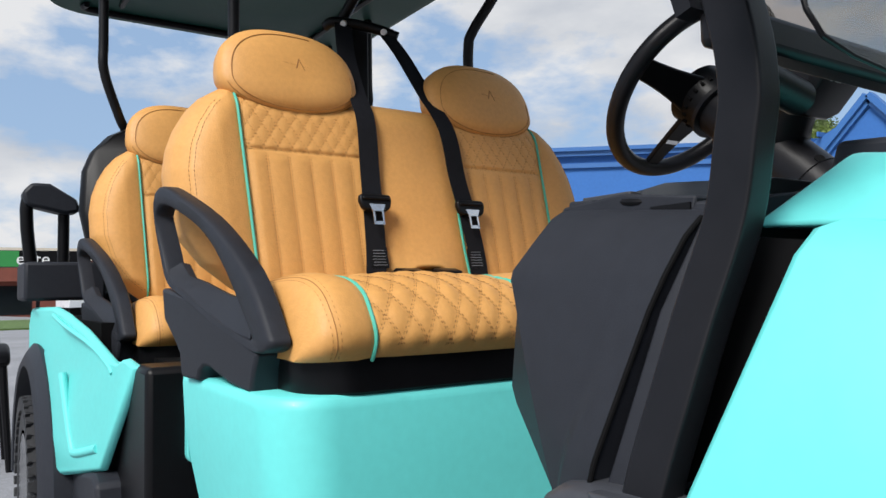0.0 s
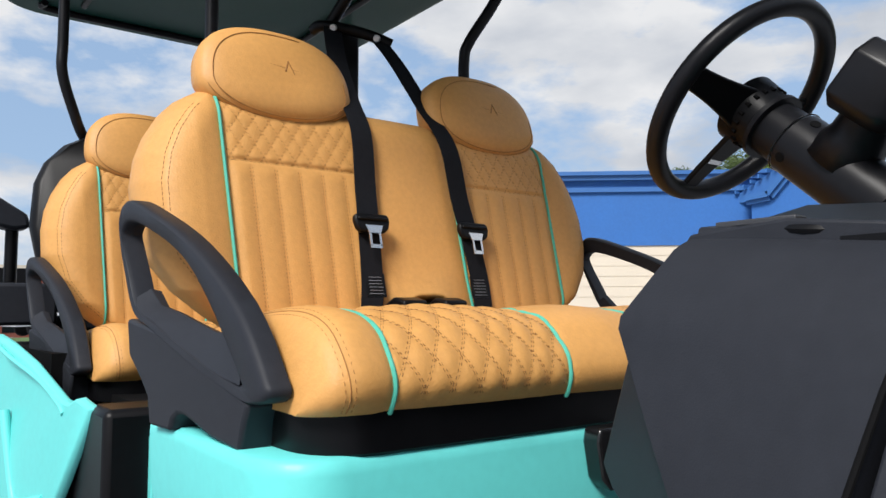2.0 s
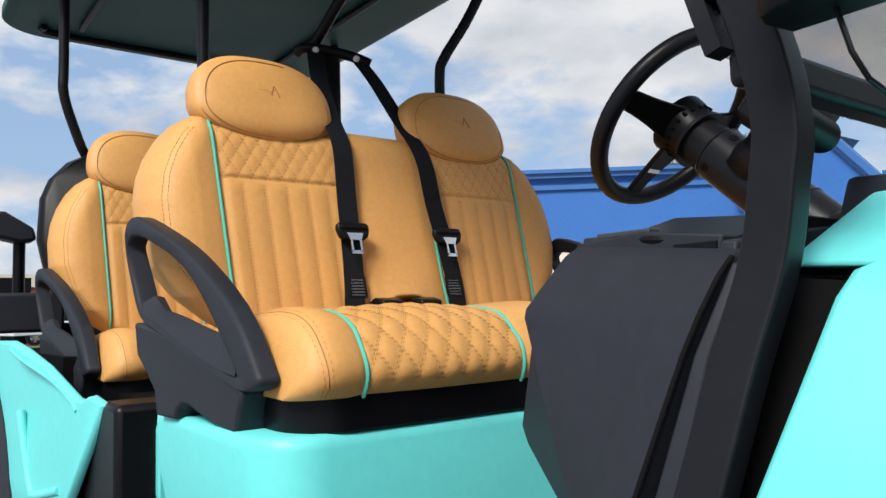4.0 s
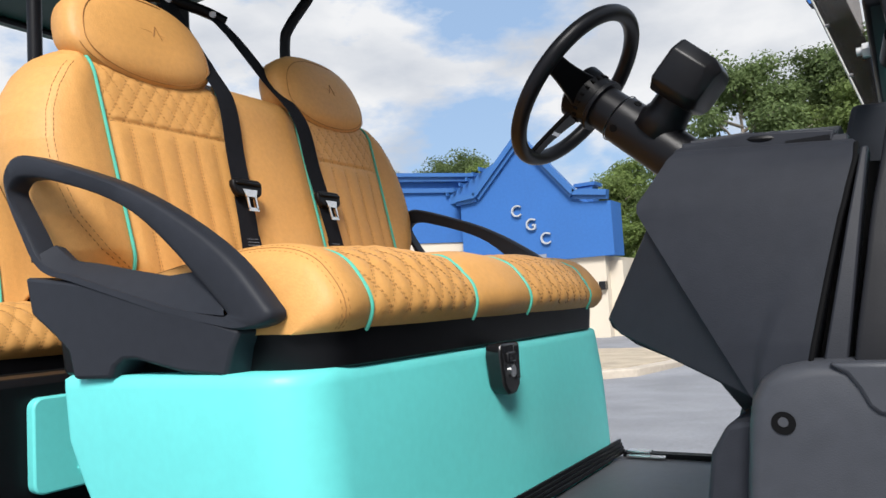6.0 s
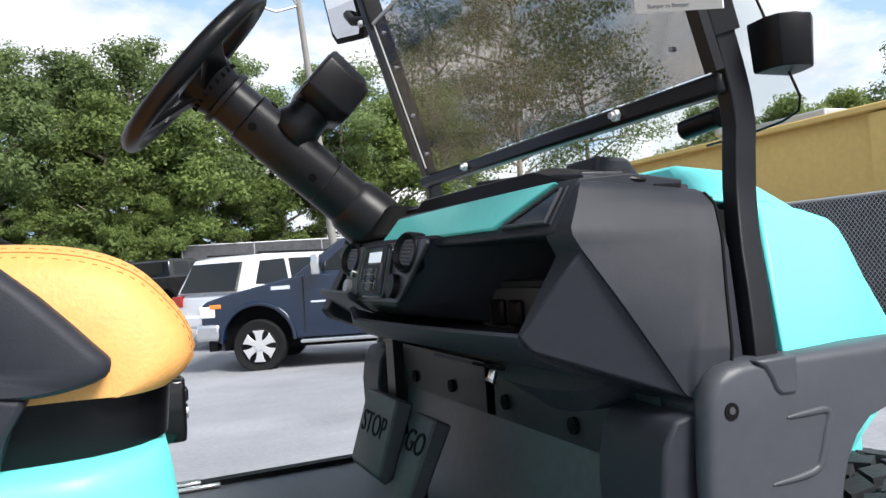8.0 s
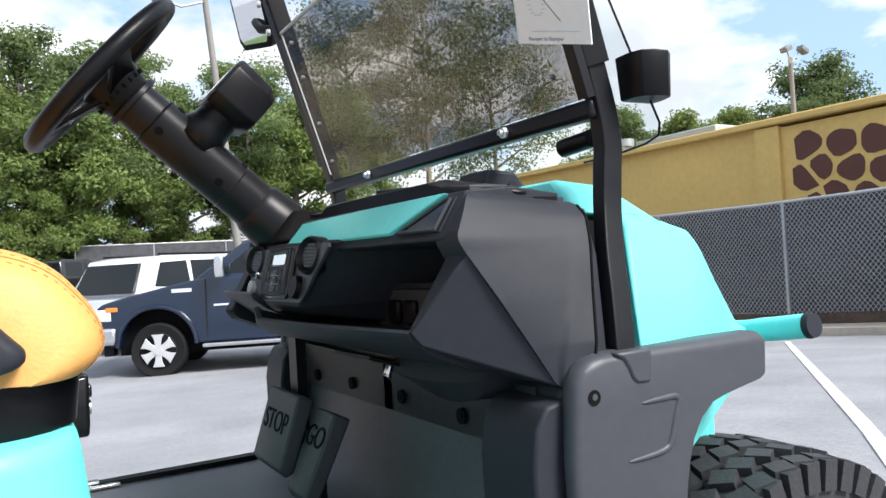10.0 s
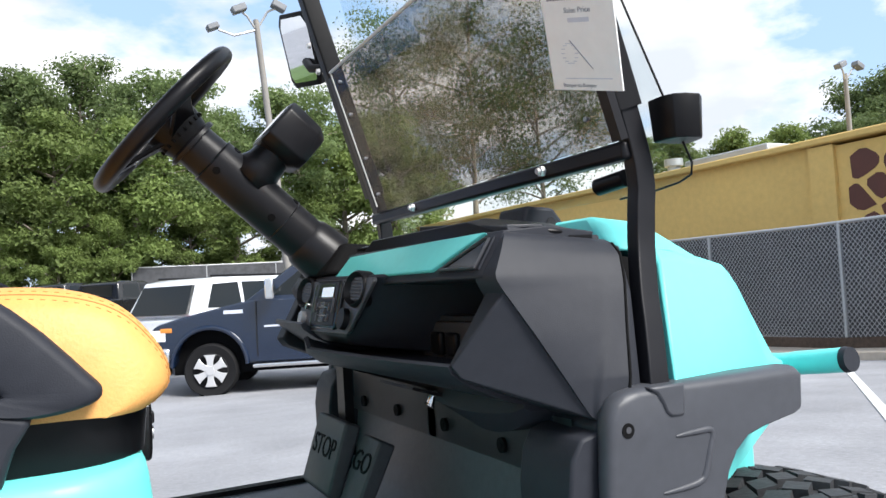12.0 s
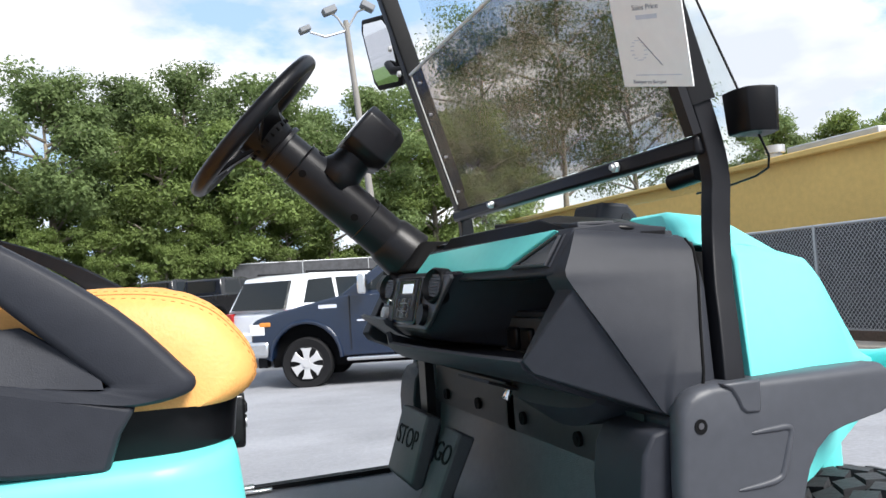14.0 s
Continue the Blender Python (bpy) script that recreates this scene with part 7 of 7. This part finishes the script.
# ---- trees ----
def make_tree(name, seed, h, spread, leaf, nleaf, trunk_h, material_label):
    """A tapered trunk with limbs, each ending in flattened sprays of small leaves with gaps between them."""
    rnd = random.Random(seed)
    t = thing(name, material_label, "tree", group="trees round the car park")
    bm = bmesh.new()
    lean = Vector((rnd.uniform(-0.5, 0.5), rnd.uniform(-0.5, 0.5), 0))
    tube(bm, [Vector((0, 0, -0.6)), lean * 0.3 + Vector((0, 0, h * 0.3)), lean + Vector((0, 0, h * 0.88))], [0.24, 0.17, 0.03], 8)
    clumps = []
    for k in range(22):
        f = (k + rnd.uniform(0, 1)) / 22
        z0 = h * (trunk_h + (0.84 - trunk_h) * f)
        a = k * 2.4 + rnd.uniform(-0.5, 0.5)
        r = spread * rnd.uniform(0.6, 1.05) * math.sqrt(max(0.12, 1 - (2 * f - 0.72) ** 2 * 0.62))
        base = lean * (z0 / h) + Vector((0, 0, z0))
        tip = base + Vector((math.cos(a) * r, math.sin(a) * r, h * rnd.uniform(0.03, 0.15)))
        mid = (base + tip) / 2 + Vector((0, 0, 0.15))
        tube(bm, [base, mid, tip], [0.085, 0.05, 0.012], 5)
        for q in range(5):
            u = rnd.uniform(0.45, 1.05)
            c = base.lerp(tip, u) + Vector((rnd.gauss(0, 0.32), rnd.gauss(0, 0.32), rnd.gauss(0.1, 0.30)))
            clumps.append((c.x, c.y, c.z, rnd.uniform(0.42, 0.95) * spread / 3.4))
    for k in range(12):
        c = lean + Vector((rnd.gauss(0, 0.22) * spread, rnd.gauss(0, 0.22) * spread, h * rnd.uniform(0.78, 0.99)))
        clumps.append((c.x, c.y, c.z, rnd.uniform(0.4, 0.8) * spread / 3.4))
    part("trunk", bm, BARK, t, "grey-brown trunk and limbs", angle=180)
    g = np.random.default_rng(seed)
    cl = np.array(clumps)
    wt = cl[:, 3] ** 2
    pick = g.choice(len(cl), nleaf, p=wt / wt.sum())
    d = g.normal(size=(nleaf, 3))
    d /= np.linalg.norm(d, axis=1)[:, None]
    rad = cl[pick, 3][:, None] * g.uniform(0.10, 1.3, (nleaf, 1)) ** 0.7
    pos = cl[pick, :3] + d * rad * np.array((1.1, 1.1, 0.62))
    nrm = d * 0.6 + np.array((0, 0, 0.5)) + g.normal(size=(nleaf, 3)) * 0.5
    nrm /= np.linalg.norm(nrm, axis=1)[:, None]
    s = np.cross(nrm, g.normal(size=(nleaf, 3)))
    s /= np.linalg.norm(s, axis=1)[:, None]
    q = np.cross(nrm, s)
    L = g.uniform(0.06, 0.135, (nleaf, 1))
    w = L * g.uniform(0.4, 0.65, (nleaf, 1))
    verts = np.stack([pos - s * L, pos + q * w - s * L * 0.2, pos + s * L - nrm * 0.035, pos - q * w + s * L * 0.1], 1).reshape(-1, 3)
    faces = np.arange(nleaf * 4).reshape(-1, 4)
    me = bpy.data.meshes.new("crown")
    me.from_pydata(verts.tolist(), [], faces.tolist())
    me.materials.append(leaf)
    cr = new("crown", me)
    cr.parent = t
    tagged(cr, "ragged leafy crown")
    return t


tree_a = make_tree("tree", 1, 11.0, 3.6, LEAF, 26000, 0.30, "tall leafy deciduous tree behind the car park")
tree_b = make_tree("tree", 2, 9.0, 3.0, LEAF2, 25000, 0.10, "brighter green leafy tree at the wood's edge")
tree_c = make_tree("tree", 3, 12.5, 4.0, LEAF, 27000, 0.32, "tall leafy deciduous tree behind the car park")
tree_a.matrix_world = pose(-4.5, 34.0, 0.1, 0, 0, 20)
tree_b.matrix_world = pose(-0.5, 33.2, 0.0, 0, 0, 20)
tree_c.matrix_world = pose(1.0, 37.0, 0.0, 0, 0, 60)
tree_d = make_tree("tree", 4, 18.5, 6.2, LEAF, 17000, 0.28, "very tall open-crowned tree behind the ochre building")
tree_d.matrix_world = pose(21.6, 37.0, 0.0, 0, 0, 40)
rnd = random.Random(21)
for proto, x, y, s in ((tree_a, -8.0, 36.0, 0.72), (tree_b, -11.5, 35.0, 0.72), (tree_a, -15.0, 38.0, 0.62), (tree_b, -18.0, 36.0, 0.95), (tree_a, -21.0, 38.0, 0.9),
                       (tree_c, -2.0, 37.5, 0.93), (tree_b, -6.0, 34.1, 0.75), (tree_b, 3.0, 33.6, 0.95), (tree_a, 4.5, 34.5, 1.0), (tree_c, 7.5, 38.0, 0.85), (tree_b, 7.0, 33.8, 0.9),
                       (tree_a, 10.0, 33.5, 0.95), (tree_b, 12.5, 34.1, 1.0), (tree_d, 17.4, 38.5, 0.92), (tree_d, 27.4, 38.0, 0.95), (tree_b, 15.5, 34.1, 1.1), (tree_b, 1.2, 35.6, 1.0),
                       (tree_a, 28.0, 27.0, 0.75), (tree_b, 30.0, 22.0, 0.85), (tree_a, 36.0, 22.0, 0.95), (tree_b, 33.0, 16.0, 0.7), (tree_b, 36.0, 11.0, 0.75), (tree_a, 40.0, 8.0, 0.75), (tree_b, 34.0, 26.0, 0.8), (tree_b, 29.5, 25.0, 0.85), (tree_a, 33.0, 20.0, 0.72),
                       (tree_b, -3.2, 34.1, 0.6), (tree_b, -10.2, 32.6, 0.5), (tree_b, -7.6, 32.0, 0.48), (tree_b, -5.2, 31.8, 0.46), (tree_b, -2.7, 32.0, 0.5), (tree_b, -0.4, 31.9, 0.44), (tree_b, 1.9, 32.4, 0.5), (tree_b, -9.0, 33.0, 0.55), (tree_b, 5.2, 32.9, 0.55), (tree_b, 10.0, 32.6, 0.6), (tree_a, -26, 44.0, 1.0), (tree_c, -33, 46.0, 0.9), (tree_a, -40, 40.0, 0.9), (tree_b, -13.5, 46.0, 1.05)):
    c = copy_thing(proto, pose(x, y, gz(x, y) - 0.1, 0, 0, rnd.uniform(0, 360)) @ Matrix.Diagonal((s, s, s, 1)))
    c.scale = (s, s, s)

# ---- street side ----
sg = thing("shop_sign", "black roadside shop sign on a post with white letters", "sign")
part("sign_board", boxes((-14.1, -13.95, -0.9, 1.15, 1.42, 1.72)), BLACK, sg, bevel=0.01)
part("green_panel", boxes((-13.95, -13.93, -0.9, 0.10, 1.43, 1.71)), mat("green sign panel", (0.03, 0.25, 0.06), 0.5), sg, smooth=False)
writing("lettering", "ente", 0.30, Matrix.Translation((-13.92, 0.32, 1.56)) @ Euler((radians(90), 0, radians(90))).to_matrix().to_4x4(), WHITE, sg, 0.01)
part("sign_post", boxes((-14.06, -14.0, 0.38, 0.44, -0.2, 1.45)), BLACK, sg)
st = thing("strip_mall", "low red brick shop row with a pale parapet", "building")
part("wall", boxes((-48.0, -40.0, -20.0, 12.0, -0.5, 1.6)), BRICKR, st)
part("fascia", boxes((-48.0, -39.6, -20.0, 12.0, 1.6, 2.6)), BRICKR, st)
part("parapet", boxes((-48.0, -39.5, -20.0, 12.0, 2.6, 3.2)), CREAM, st, smooth=False)
for k in range(8):
    part("shop_window", boxes((-40.02, -39.98, -18 + 3.6 * k, -15.5 + 3.6 * k, 0.0, 1.4)), GLASSD, st, smooth=False)
ca = thing("car", "pale parked car across the street", "car")
profile_body("body", [(0, 0.4), (0, 0.8), (1.0, 0.95), (4.2, 0.9), (4.3, 0.45)], 0.85, PAINTW, ca, "")
profile_body("cabin", [(0.9, 0.92), (1.5, 1.38), (3.0, 1.4), (3.9, 0.9)], 0.75, GLASSD, ca, "")
for x in (0.8, 3.4):
    for s in (-1, 1):
        car_wheel(ca, x, s, 0.83, 0.32, CHROME, 0.2)
ca.matrix_world = pose(-33.0, 3.0, 0, 0, 0, 100)
stool = thing("stool", "black moulded plastic stool on the asphalt", "stool")
part("seat", prism([(-0.19, 0.55), (-0.17, 0.62), (-0.08, 0.66), (0.08, 0.66), (0.17, 0.62), (0.19, 0.55)], "y", -0.19, 0.19), BLACK, stool, bevel=0.02)
for sx in (-1, 1):
    for sy in (-1, 1):
        bm = bmesh.new()
        tube(bm, [(sx * 0.15, sy * 0.15, 0.60), (sx * 0.19, sy * 0.19, 0.0)], [0.024, 0.016], 8)
        part("leg", bm, BLACK, stool)
stool.location = (-3.6, -0.86, 0.0)
tagged(part("grass_verge", boxes((-30.0, -22.0, -30.0, 20.0, -0.2, 0.05)), GRASS), "mown grass verge by the street", "grass", kind="structure")
